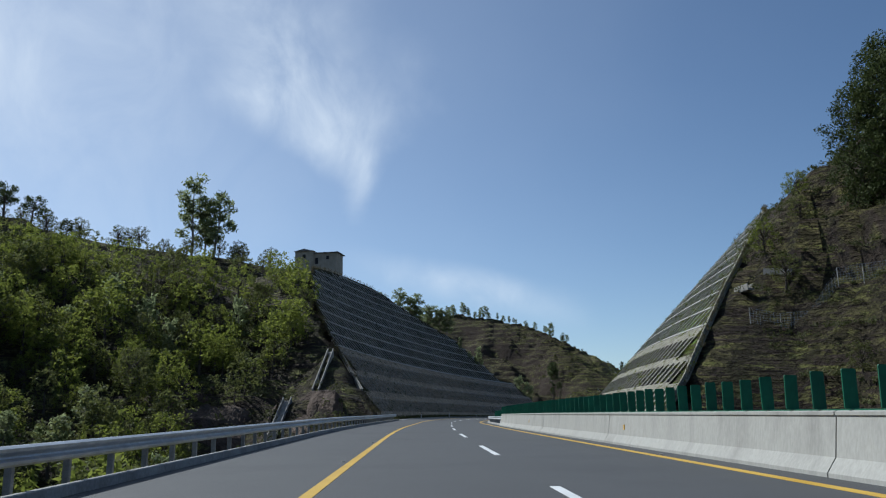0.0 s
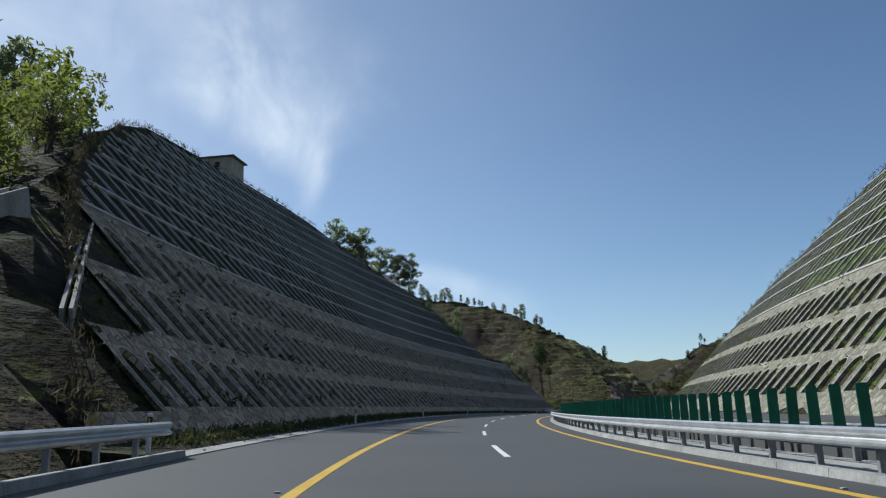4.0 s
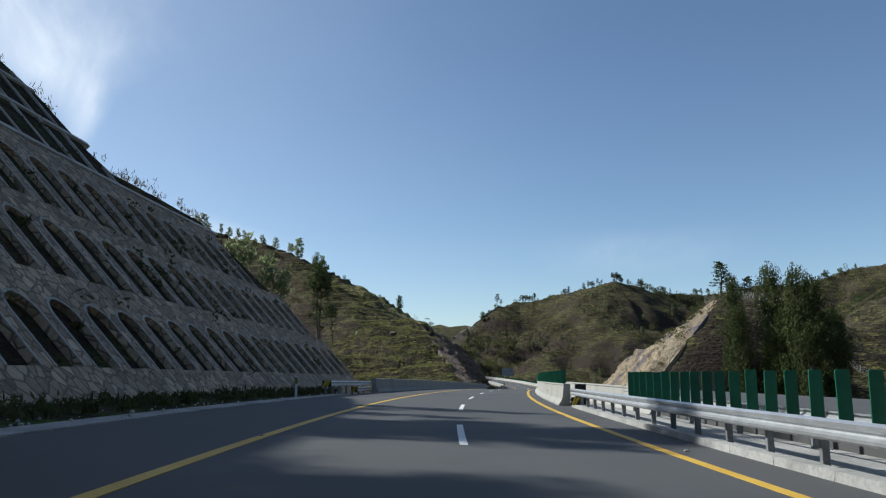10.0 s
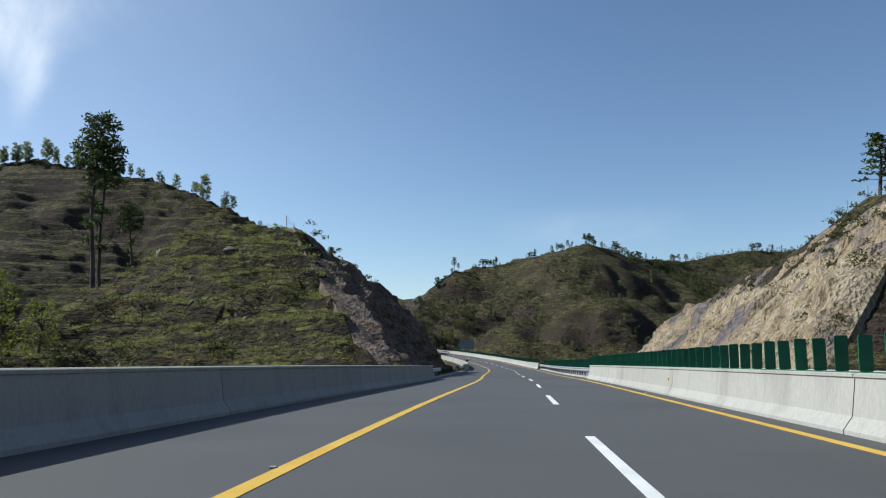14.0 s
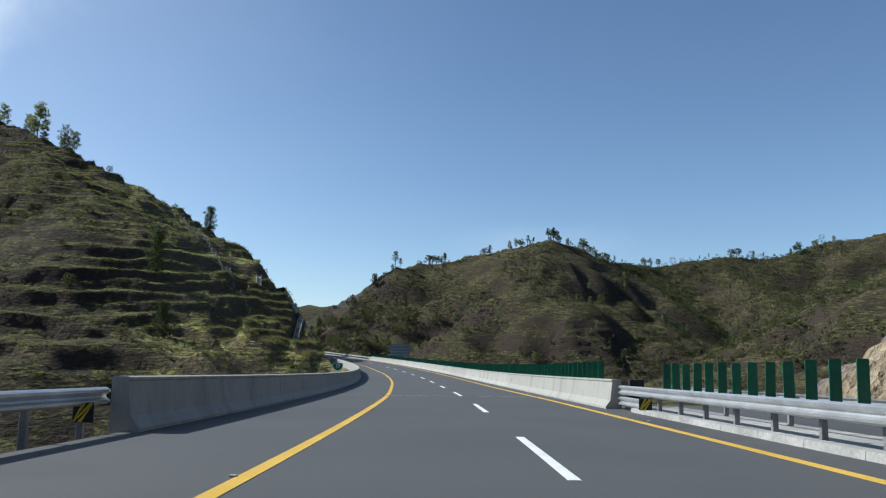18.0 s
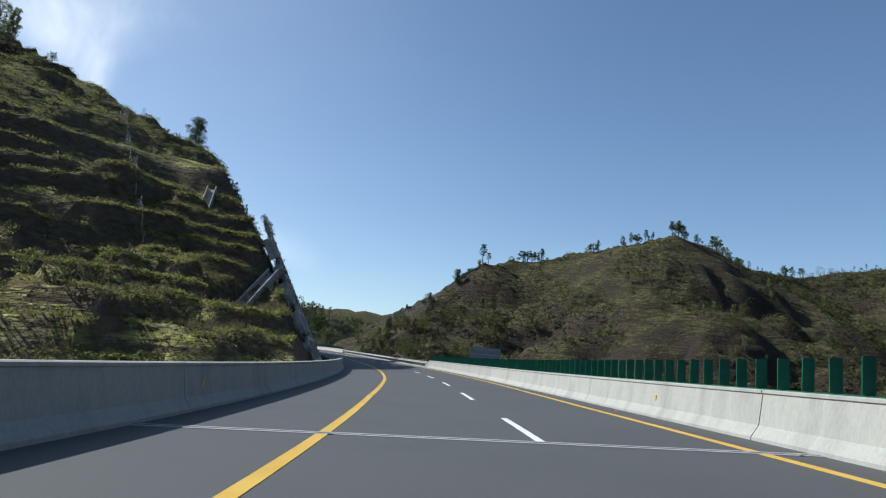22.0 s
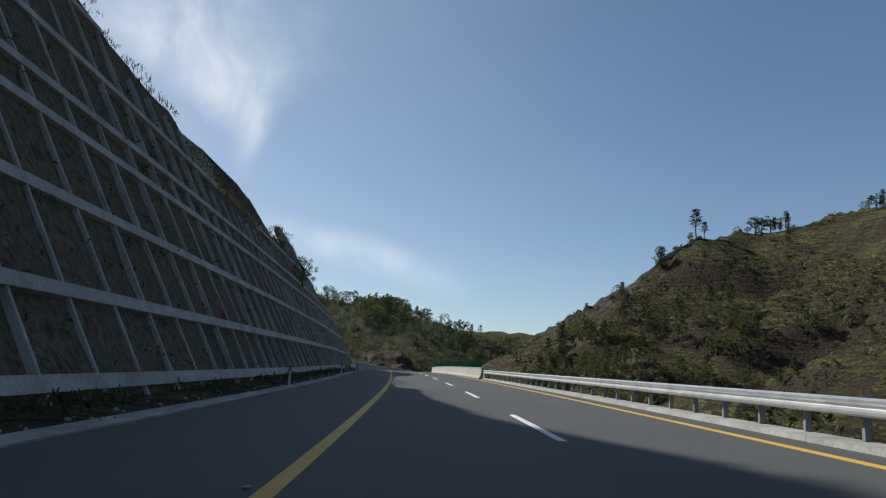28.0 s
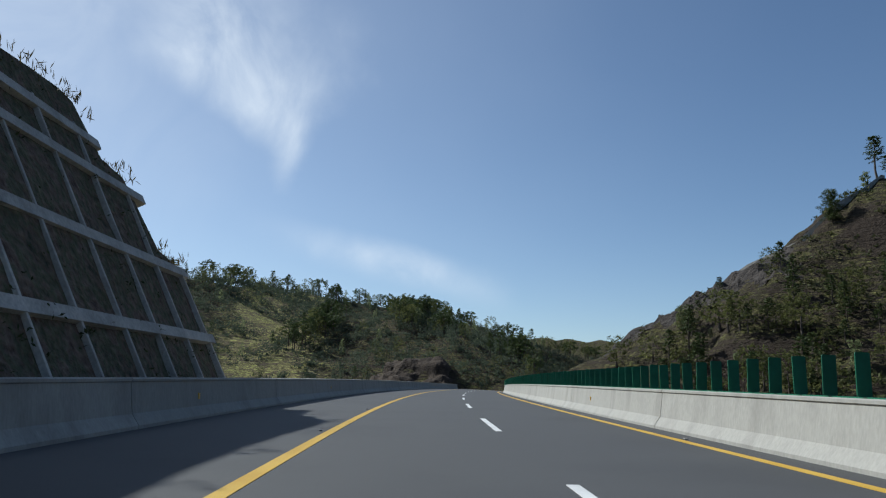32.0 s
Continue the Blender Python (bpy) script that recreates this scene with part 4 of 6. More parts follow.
# ---- masonry slopes with arched planting bays ----
def bay_mesh(wide, high, lo, hi, half, mat):
    """A panel of slope masonry, wide by high (along the slope), pierced by an arched bay from lo to hi, 2*half across; and its rim."""
    depth, n = 0.27, 10
    arch = [(-half, lo)] + [(-half * math.cos(math.pi * k / n), hi - half + half * math.sin(math.pi * k / n)) for k in range(n + 1)] + [(half, lo)]
    w = wide / 2
    outer = [(-w, lo)] + [(-w, hi - half)] + [(-w + 2 * w * k / (n - 2), high) for k in range(n - 1)] + [(w, hi - half), (w, lo)]
    vs = [(x, y, 0.0) for x, y in outer] + [(x, y, 0.0) for x, y in arch] + [(x, y, -depth) for x, y in arch]
    c = len(arch)
    fs = [(k, c + k, c + k + 1, k + 1) for k in range(c - 1)] + [(c + k, 2 * c + k, 2 * c + k + 1, c + k + 1) for k in range(c - 1)]
    b = len(vs)
    vs += [(-w, 0, 0), (w, 0, 0), (-half, lo, -depth), (half, lo, -depth)]
    fs += [(b, 0, c, 2 * c - 1, c - 1, b + 1), (c, 2 * c, 3 * c - 1, 2 * c - 1)]
    panel = mesh_of("bay", vs, [f[::-1] for f in fs], mat)
    t, up = 0.10, 0.03
    ring = [[], [], [], []]
    for k, (x, y) in enumerate(arch):
        dx, dy = (x, max(0.0, y - (hi - half)))
        d = math.hypot(dx, dy) or 1
        ring[0].append((x, y, 0.0))
        ring[1].append((x, y, up))
        ring[2].append((x + dx / d * t, y + dy / d * t, up))
        ring[3].append((x + dx / d * t, y + dy / d * t, 0.0))
    rv = [p for r in zip(*ring) for p in r]
    rim = mesh_of("rim", rv, [f[::-1] for f in grid_faces(c, 4)], M_RIM if mat is M_MASON else M_MASONRIM)
    return panel, rim


M_MASONRIM = material("pale_arch_stone", ((0.238, 0.224, 0.198), (0.317, 0.304, 0.273)), scale=1.5, rough=0.9, bump=0.5, bump_scale=9, fine=0.4)


def slope_frame(sl, s, z):
    """A pose on a slope: x along the road, y up the slope, z out of it."""
    o = Vector(on_slope(sl, s, z))
    ax = Vector(on_slope(sl, s + 0.5, z)) - Vector(on_slope(sl, s - 0.5, z))
    ay = Vector(on_slope(sl, s, z + 0.5)) - Vector(on_slope(sl, s, z - 0.5))
    ax.z = 0
    ax.normalize()
    ay.normalize()
    az = ax.cross(ay)
    flip = 1.0
    if (az.z < 0):
        ax, az, flip = -ax, -az, -1.0
    m = Matrix((ax, ay, az)).transposed().to_4x4()
    m.translation = o
    return m


def slope_sheet(name, sl, s0, s1, z0, z1, out, mat, ds=2.0, dz=1.2, rough=0.0, seed=0, ledge=None):
    """A sheet on a slope between two heights, cut off at the slope's top."""
    ss = np.arange(s0, s1 + 0.01, ds)
    k = np.linspace(0, 1, max(2, int((z1 - z0) / dz) + 1))
    top = np.minimum(slope_top(sl, ss) + 0.2, z1)
    zz = z0 + k[None, :] * (top - z0)[:, None]
    sg = np.repeat(ss[:, None], len(k), 1)
    o = np.full(sg.shape, out)
    if rough:
        o = out + rough * (fbm(sg / 4.5, zz / 3.5, 4, seed) + 0.6 * fbm(sg / 14, zz / 11, 2, seed + 7))
        if rough > 1:
            o = o + 0.5 * rough * (np.abs(fbm(sg / 1.9, zz / 1.6, 3, seed + 9)) - 0.15)
    if ledge:
        o = o + 1.5 * np.clip((ledge + 0.6 * fbm(sg / 9, sg / 9, 2, 4) - zz) / 0.7, 0, 1)
        o = o + 0.55 * rough * (0.5 - np.abs(fbm(sg / 2.6, zz / 7.0, 3, seed + 3)) * 2)
    if rough > 1:
        near = np.clip((top[:, None] - zz) / 2.2, 0, 1) * np.clip((np.minimum(sg - s0, s1 - sg)) / 5, 0, 1)
        o = -0.85 + (o + 0.85) * near
    if rough > 1:
        sg, zz, o = np.c_[sg, sg[:, -1]], np.c_[zz, zz[:, -1] - 1.0], np.c_[o, o[:, -1] - 5.0]
        k = np.r_[k, 1.0]
    v = on_slope(sl, sg, zz, o).reshape(-1, 3)
    f = grid_faces(len(ss), len(k))
    if sl["side"] < 0:
        f = [q[::-1] for q in f]
    keep = np.repeat((top > z0 + 0.05)[:, None], len(k), 1).ravel()
    f = [q for q in f if all(keep[i] for i in q)]
    return mesh_of(name, v, f, mat)


def rib_mesh(name, length, wide, proud, mat):
    return box_mesh(name, wide, length, proud + 0.4, mat, 0.02, (0, length / 2, proud - (proud + 0.4) / 2))


def cross_beam(name, sl, z, s0, s1, high, proud, mat):
    """A level beam along a slope at height z."""
    r = sl["run"]
    k = math.hypot(1, r)
    pr = []
    for up, out in ((0, -0.3), (0, proud), (high, proud), (high, -0.3)):
        zz = z + up / k
        pr.append((sl["side"] * (sl["toe"] + r * zz - out / k), zz + out * r / k))
    return swept(name, pr if sl["side"] < 0 else pr[::-1], s0, s1, mat, 3.0, True, True)


def spans(sl, z, step=1.0):
    """Stretches of road over which a slope is at least z high."""
    ss = np.arange(sl["top"][0][0], sl["top"][0][-1], step)
    ok, out, start = slope_top(sl, ss) >= z, [], None
    for s, good in zip(ss, ok):
        if good and start is None:
            start = s
        if not good and start is not None:
            out.append((start, s))
            start = None
    if start is not None:
        out.append((start, ss[-1]))
    return [q for q in out if q[1] - q[0] > 3]


def arched_slope(name, sl, tiers, plinth, first_grid, grid_step, mat, soil, label, pitch=2.4):
    k = math.hypot(1, sl["run"])
    ob = empty(name, pose(0, 0, 0), label, "retaining slope", kind="structure")
    lo, hi = sl["top"][0][0], sl["top"][0][-1]
    part("planted_soil", slope_sheet("planted_soil", sl, lo, hi, -0.2, first_grid, -0.24, soil, 2.5, 1.0, 0.12, 3), ob, "dark planted soil behind the arches")
    part("planted_soil", slope_sheet("planted_soil", sl, lo, hi, first_grid, 60, -0.08, soil, 1.2, 0.9, 0.10, 5), ob, "planted soil between the ribs")
    part("plinth", slope_sheet("plinth", sl, lo, hi, -0.3, plinth, 0.0, mat, 2.5, 0.8), ob, "rough stone plinth")
    for z0, b0, b1, z1 in tiers:
        panel, rim = bay_mesh(pitch, (z1 - z0) * k, (b0 - z0) * k, (b1 - z0) * k, pitch * 0.33, mat)
        for a, b in spans(sl, z1):
            for s in np.arange(a + pitch / 2, b - pitch / 2, pitch):
                m = slope_frame(sl, s, z0) @ Matrix.Diagonal((1.012, 1, 1, 1))
                q = part("bay", panel, ob, "", m)
                part("rim", rim, ob, "", m)
    for z in np.arange(first_grid, 48, grid_step):
        for a, b in spans(sl, z + 0.5):
            part("beam", cross_beam("beam", sl, z, a, b, 0.32, 0.08, M_BEAM if mat is M_MASON else M_CONCRETE), ob)
    made = {}
    for s in np.arange(lo + 1, hi, pitch):
        t = float(slope_top(sl, s))
        if t > first_grid + 1:
            n = int((t - first_grid) / 1.3)
            if n not in made:
                made[n] = rib_mesh("rib", n * 1.3 * k, 0.20, 0.06, M_BEAM if mat is M_MASON else M_CONCRETE)
            part("rib", made[n], ob, "", slope_frame(sl, s, first_grid))
    return ob


arched_slope("slope_left", ARCH_L, ((1.35, 1.5, 3.65, 4.5), (4.5, 4.75, 7.3, 8.1), (8.1, 8.35, 11.2, 12.5)), 1.35, 12.5, 2.75, M_MASON, M_SOIL, "tall shaded cutting faced with stone arches below concrete ribs")
arched_slope("slope_right", ARCH_R, ((1.1, 1.25, 3.3, 3.8), (3.8, 4.05, 6.4, 7.0), (7.0, 7.25, 9.6, 10.8)), 1.1, 10.8, 2.6, M_MASONR, M_SOILG, "sunlit cutting faced with pale stone arches below grassed concrete ribs")


def coping(name, sl, s0, s1, mat, label, wide=0.45, step=3.0):
    """A beam along the upper edge of a slope, piece by piece."""
    ob = empty(name, pose(0, 0, 0), label, "edge beam", kind="structure")
    ss = np.arange(s0, s1, step)
    for a, b in zip(ss, ss[1:]):
        v = []
        for q in (a, b - 0.02):
            t = float(slope_top(sl, q))
            for up, out in ((-wide, -0.5), (-wide, 0.14), (0.05, 0.14), (0.05, -0.5)):
                v.append(on_slope(sl, q, t + up, out))
        part("beam", mesh_of("beam", v, [(0, 1, 2, 3), (7, 6, 5, 4), (0, 4, 5, 1), (1, 5, 6, 2), (2, 6, 7, 3), (3, 7, 4, 0)], mat), ob)


coping("trim_edge_right", ARCH_R, 80, 160, M_MASONR, "weathered stone edge of the arched slope", 0.3)


def gridded_wall(name, sl, label):
    k = math.hypot(1, sl["run"])
    ob = empty(name, pose(0, 0, 0), label, "retaining wall", kind="structure")
    lo, hi = sl["top"][0][0], sl["top"][0][-1]
    part("soil", slope_sheet("soil", sl, lo, hi, -0.2, 40, -0.10, M_WALLSOIL, 0.9, 0.5, 0.20, 8), ob, "brown sprayed soil between the beams")
    for z in (0.22, 2.38, 5.15, 7.95, 9.4, 12.1, 15.6, 18.0):
        for a, b in spans(sl, z + 0.3):
            part("beam", cross_beam("beam", sl, z, a, b, 0.40, 0.10, M_BEAM), ob)
    made = {}
    # the bays are a little narrower towards the wall's near end
    for s in np.interp(np.arange(0, 84), (0, 3, 12, 29, 48, 63, 72, 83), (625.2, 633.2, 658.2, 707.2, 764.2, 809.2, 837.2, 870.2)):
        if not lo < s < hi:
            continue
        t = float(slope_top(sl, s))
        if t > 1.5:
            n = max(1, int((t + 0.7) / 1.5))
            if n not in made:
                made[n] = rib_mesh("rib", n * 1.5 * k, 0.13, 0.07, M_BEAM)
            part("rib", made[n], ob, "", slope_frame(sl, s + random.uniform(-0.1, 0.1), -0.6))
    # stepped masonry at the wall's end
    for a, z, tall in ((626.4, 1.2, 1.2), (629.8, 2.9, 2.6), (633.2, 6.0, 2.7), (636.4, 9.2, 1.5), (638.6, 11.6, 2.4)):
        bm = bmesh.new()
        bmesh.ops.create_cube(bm, size=1.0, matrix=Matrix.Translation((0, tall / 2, -0.45)) @ Matrix.Diagonal((0.65, tall, 1.05, 1)))
        bmesh.ops.subdivide_edges(bm, edges=bm.edges[:], cuts=4, use_grid_fill=True)
        for v in bm.verts:
            v.co += noise.noise_vector(v.co * 1.6 + Vector((a, 0, 0))) * 0.24
        me = bpy.data.meshes.new("end_pier")
        bm.to_mesh(me)
        bm.free()
        me.materials.append(M_RIM)
        part("end_pier", me, ob, "pale rough stone end of the beam grid", slope_frame(sl, a, z))
    return ob


M_WALLSOIL = material("sprayed_soil", ((0.090, 0.059, 0.043), (0.176, 0.123, 0.089), (0.092, 0.095, 0.051), (0.164, 0.113, 0.080), (0.066, 0.064, 0.038)), scale=0.9, rough=0.97, bump=1.0, bump_scale=4.0, fine=0.9, dist=0.25)
gridded_wall("wall_left", GRID_L, "steep shaded cutting held by a grid of concrete beams")
thing("cut_mound", slope_sheet("cut_mound", CUT_L, 384, 453, -0.3, 30, 0.25, M_ROCKD, 0.8, 0.5, 2.1, 12), "dark bare earth cutting in shade", "cutting", "structure")
thing("cut_rock", slope_sheet("cut_rock", CUT_R, 404, 499, -1.5, 40, -0.5, M_ROCKL, 0.6, 0.38, 1.5, 15, 11.0), "cream and ochre rock cutting in full sun", "cutting", "structure")


# ---- trees ----
def leaf_material(name, colours, glow=0.3):
    mat = material(name, colours, scale=0.9, rough=0.7, bump=0.0, fine=0.4, per_object=0.22, spec=0.15)
    nt = mat.node_tree
    bs = nt.nodes["Principled BSDF"]
    tr = nt.nodes.new("ShaderNodeBsdfTranslucent")
    mx = nt.nodes.new("ShaderNodeMixShader")
    mx.inputs[0].default_value = glow
    nt.links.new(bs.inputs["Base Color"].links[0].from_socket, tr.inputs["Color"])
    nt.links.new(bs.outputs[0], mx.inputs[1])
    nt.links.new(tr.outputs[0], mx.inputs[2])
    nt.links.new(mx.outputs[0], nt.nodes["Material Output"].inputs["Surface"])
    return mat


M_BARK = material("bark", ((0.055, 0.043, 0.033), (0.11, 0.092, 0.075)), scale=3.0, rough=0.95, bump=0.8, bump_scale=14, stretch=(1, 1, 0.25), fine=0.5)
M_PALEBARK = material("pale_bark", ((0.13, 0.115, 0.10), (0.24, 0.22, 0.19)), scale=2.5, rough=0.9, bump=0.4, bump_scale=10, stretch=(1, 1, 0.3), fine=0.4)
M_NEEDLE = leaf_material("pine_needles", ((0.038, 0.056, 0.020), (0.078, 0.102, 0.034)), 0.25)
M_EUC = leaf_material("grey_green_leaves", ((0.137, 0.168, 0.081), (0.252, 0.280, 0.137)), 0.6)
M_LEAF = leaf_material("fresh_leaves", ((0.098, 0.124, 0.024), (0.205, 0.225, 0.046)), 0.55)
M_LEAFD = leaf_material("dark_leaves", ((0.066, 0.080, 0.028), (0.145, 0.150, 0.050)), 0.48)
M_GROVE = leaf_material("deep_green_leaves", ((0.036, 0.054, 0.018), (0.084, 0.100, 0.032)), 0.3)
M_SHRUB = leaf_material("shrub_leaves", ((0.044, 0.054, 0.020), (0.105, 0.110, 0.040)), 0.3)
M_TUFT = leaf_material("hill_grass_blades", ((0.130, 0.146, 0.042), (0.250, 0.250, 0.085)), 0.5)
# leaf colour made paler and bluer to carry the haze of distance
M_HAZEWOOD = leaf_material("haze_tinted_foliage", ((0.058, 0.080, 0.055), (0.115, 0.138, 0.088)), 0.45)
M_DRY = leaf_material("dry_grass", ((0.085, 0.072, 0.035), (0.15, 0.125, 0.065)), 0.3)


def tube(path, radii, sides=7):
    """Vertices and faces of a tapered limb along a path."""
    vs, fs = [], []
    path = [Vector(p) for p in path]
    for i, (p, r) in enumerate(zip(path, radii)):
        d = (path[min(i + 1, len(path) - 1)] - path[max(i - 1, 0)]).normalized()
        u = d.orthogonal().normalized()
        w = d.cross(u)
        vs += [tuple(p + r * (math.cos(k * math.tau / sides) * u + math.sin(k * math.tau / sides) * w)) for k in range(sides)]
    for i in range(len(path) - 1):
        fs += [(i * sides + k, i * sides + (k + 1) % sides, (i + 1) * sides + (k + 1) % sides, (i + 1) * sides + k) for k in range(sides)]
    return vs, fs


def leaves(clumps, rng, size, flat=0.4, long=1.6):
    """Quads scattered through clumps (centre, radius, height, count)."""
    P, R = [], []
    for c, r, hgt, n in clumps:
        g = rng.normal(0, 0.5, (n, 3))
        far = np.linalg.norm(g, axis=1, keepdims=True)
        g = np.where(far > 1.0, g / far, g)
        P.append(np.array(c) + g * (r, r, hgt))
        R.append(np.full(n, size) * rng.uniform(0.6, 1.35, n))
    P, R = np.concatenate(P), np.concatenate(R)
    n = len(P)
    a = rng.normal(0, 1, (n, 3))
    a[:, 2] *= flat
    a /= np.linalg.norm(a, axis=1, keepdims=True)
    b = np.cross(a, rng.normal(0, 1, (n, 3)))
    b /= np.linalg.norm(b, axis=1, keepdims=True)
    a, b = a * (R * long)[:, None], b * (R * 0.62)[:, None]
    v = np.stack([P - a, P + b, P + a, P - b], 1).reshape(-1, 3)
    f = np.arange(4 * n).reshape(-1, 4)
    return v, f


def make_tree(kind, seed):
    """Meshes of a tree one metre high: trunk with limbs, and crown."""
    rng = np.random.default_rng(seed)
    vs, fs, clumps = [], [], []

    def limb(path, radii, sides=6):
        a, b = tube(path, radii, sides)
        k = len(vs)
        vs.extend(a)
        fs.extend(tuple(i + k for i in q) for q in b)

    lean = rng.uniform(-0.03, 0.03, 2)

    def axis(z):
        return np.array([lean[0] * z + 0.012 * math.sin(7 * z + seed), lean[1] * z + 0.012 * math.cos(5 * z + seed), z])

    if kind == "pine":
        limb([axis(z) for z in (-0.03, 0.2, 0.45, 0.7, 0.97)], [0.020, 0.017, 0.014, 0.009, 0.003], 8)
        low = 0.40
        for k in range(34):
            z = low + (0.97 - low) * (k / 33) ** 0.9
            reach = 0.17 * (1 - 0.85 * (z - low) / (1 - low)) * rng.uniform(0.6, 1.15) + 0.02
            t = k * 2.4 + rng.uniform(-0.4, 0.4)
            o = axis(z)
            tip = o + np.array([math.cos(t) * reach, math.sin(t) * reach, rng.uniform(-0.01, 0.04)])
            limb([o, (o + tip) / 2 + (0, 0, 0.008), tip], [0.005, 0.004, 0.002], 4)
            for q, w in ((0.6, 0.8), (1.0, 1.0)):
                clumps.append((o + (tip - o) * q + (0, 0, 0.01), 0.048 * w, 0.030 * w, 13))
        clumps.append((axis(0.97), 0.03, 0.04, 16))
        crown = leaves(clumps, rng, 0.015, 0.7, 1.5)
        mats = (M_BARK, M_NEEDLE)
    elif kind == "tall":
        limb([axis(z) for z in (-0.03, 0.2, 0.45, 0.7, 0.97)], [0.013, 0.011, 0.009, 0.007, 0.002], 8)
        for k in range(34):
            z = 0.66 + 0.31 * (k / 33) if k > 4 else (0.34, 0.41, 0.49, 0.56, 0.61)[k]
            reach = (0.115 * math.sqrt(max(0.05, 1 - ((z - 0.80) / 0.19) ** 2)) if k > 4 else 0.045) * rng.uniform(0.6, 1.1)
            t = k * 2.4 + rng.uniform(-0.4, 0.4)
            o = axis(z - 0.01)
            tip = axis(z) + np.array([math.cos(t) * reach, math.sin(t) * reach, 0.012])
            limb([o, tip], [0.004, 0.0015], 4)
            clumps.append((tip, 0.036, 0.028, 46))
            clumps.append(((o + tip) / 2, 0.030, 0.024, 22))
        clumps.append((axis(0.975), 0.03, 0.025, 40))
        crown = leaves(clumps, rng, 0.0075, 0.8, 1.6)
        mats = (M_BARK, M_NEEDLE)
    elif kind == "umbrella":
        limb([axis(z) for z in (-0.05, 0.25, 0.5, 0.85)], [0.035, 0.03, 0.022, 0.006], 8)
        for k in range(22):
            t, z = k * 2.4, rng.uniform(0.42, 0.95)
            reach = 0.34 * math.sqrt(max(0.05, 1 - ((z - 0.62) / 0.38) ** 2)) * rng.uniform(0.6, 1.0)
            o = axis(max(0.3, z - 0.15))
            tip = axis(z) + np.array([math.cos(t) * reach, math.sin(t) * reach, 0])
            limb([o, tip], [0.009, 0.003], 4)
            clumps.append((tip, 0.12, 0.085, 42))
        crown = leaves(clumps, rng, 0.024, 0.7, 1.4)
        mats = (M_BARK, M_NEEDLE)
    elif kind == "eucalypt":
        limb([axis(z) for z in (-0.03, 0.2, 0.45, 0.7, 0.93)], [0.016, 0.013, 0.010, 0.007, 0.002], 7)
        for k in range(19):
            z = 0.22 + 0.72 * (k / 18)
            t = k * 2.4 + rng.uniform(-0.5, 0.5)
            reach = rng.uniform(0.06, 0.19) * (1.25 - 0.6 * z)
            o = axis(z - 0.06)
            tip = axis(z) + np.array([math.cos(t) * reach, math.sin(t) * reach, rng.uniform(0.02, 0.09)])
            limb([o, (o + tip) / 2 + (0, 0, -0.01), tip], [0.006, 0.004, 0.0015], 4)
            clumps.append((tip, rng.uniform(0.06, 0.095), rng.uniform(0.05, 0.085), 62))
            clumps.append(((o + 2 * tip) / 3, 0.045, 0.045, 14))
        crown = leaves(clumps, rng, 0.016, 1.3, 1.9)
        mats = (M_PALEBARK, M_EUC)
    elif kind == "grove":
        limb([axis(z) for z in (-0.04, 0.15, 0.35, 0.6, 0.9)], [0.022, 0.019, 0.014, 0.009, 0.003], 7)
        for k in range(72):
            z = 0.06 + 0.90 * (k / 71)
            t = k * 2.4 + rng.uniform(-0.5, 0.5)
            reach = 0.27 * math.sqrt(max(0.02, 1 - ((z - 0.42) / 0.57) ** 2)) * rng.uniform(0.35, 1.08)
            o = axis(max(0.05, z - 0.1))
            tip = axis(z) + np.array([math.cos(t) * reach, math.sin(t) * reach, 0.0])
            limb([o, tip], [0.006, 0.002], 4)
            clumps.append((tip, rng.uniform(0.05, 0.085), rng.uniform(0.04, 0.07), 120))
            clumps.append(((o + tip) / 2, 0.05, 0.045, 40))
        crown = leaves(clumps, rng, 0.0075, 0.9, 1.7)
        mats = (M_BARK, M_GROVE)
    elif kind in ("broadleaf", "dark"):
        limb([axis(z) for z in (-0.04, 0.15, 0.3, 0.5)], [0.028, 0.023, 0.017, 0.010], 7)
        for k in range(40):
            z = 0.20 + 0.76 * (k / 39)
            t = k * 2.4 + rng.uniform(-0.5, 0.5)
            reach = 0.36 * math.sqrt(max(0.03, 1 - ((z - 0.52) / 0.5) ** 2)) * rng.uniform(0.45, 1.05)
            o = axis(min(0.5, 0.12 + 0.5 * z))
            tip = axis(z) + np.array([math.cos(t) * reach, math.sin(t) * reach, 0.0])
            limb([o, (o + tip) / 2 + (0, 0, 0.02), tip], [0.010, 0.006, 0.002], 4)
            clumps.append((tip, rng.uniform(0.05, 0.10), rng.uniform(0.045, 0.08), 40))
        crown = leaves(clumps, rng, 0.0145, 1.0, 1.5)
        mats = (M_BARK, M_LEAF if kind == "broadleaf" else M_LEAFD)
    return mesh_of("trunk", vs, fs, mats[0], True), mesh_of("crown", *crown, mats[1])


TREES = {}
WORDS = {
    "pine": ("tall dark green pine with a bare lower trunk", "pine tree"),
    "tall": ("tall pine with a long bare trunk and a rounded top", "pine tree"),
    "umbrella": ("small rounded dark green pine on the hill", "pine tree"),
    "eucalypt": ("slender airy grey-green eucalyptus on the hillside", "eucalyptus tree"),
    "broadleaf": ("leafy young tree in fresh spring green", "tree"),
    "grove": ("tall dense dark green tree with low branches", "tree"),
    "dark": ("dense dull green broadleaf tree on the slope", "tree"),
}
for _k in WORDS:
    TREES[_k] = [make_tree(_k, 11 + 7 * i + len(_k)) for i in range(3)]


def ground_at(x, y):
    return float(land(np.array([float(x)]), np.array([float(y)]))[0])


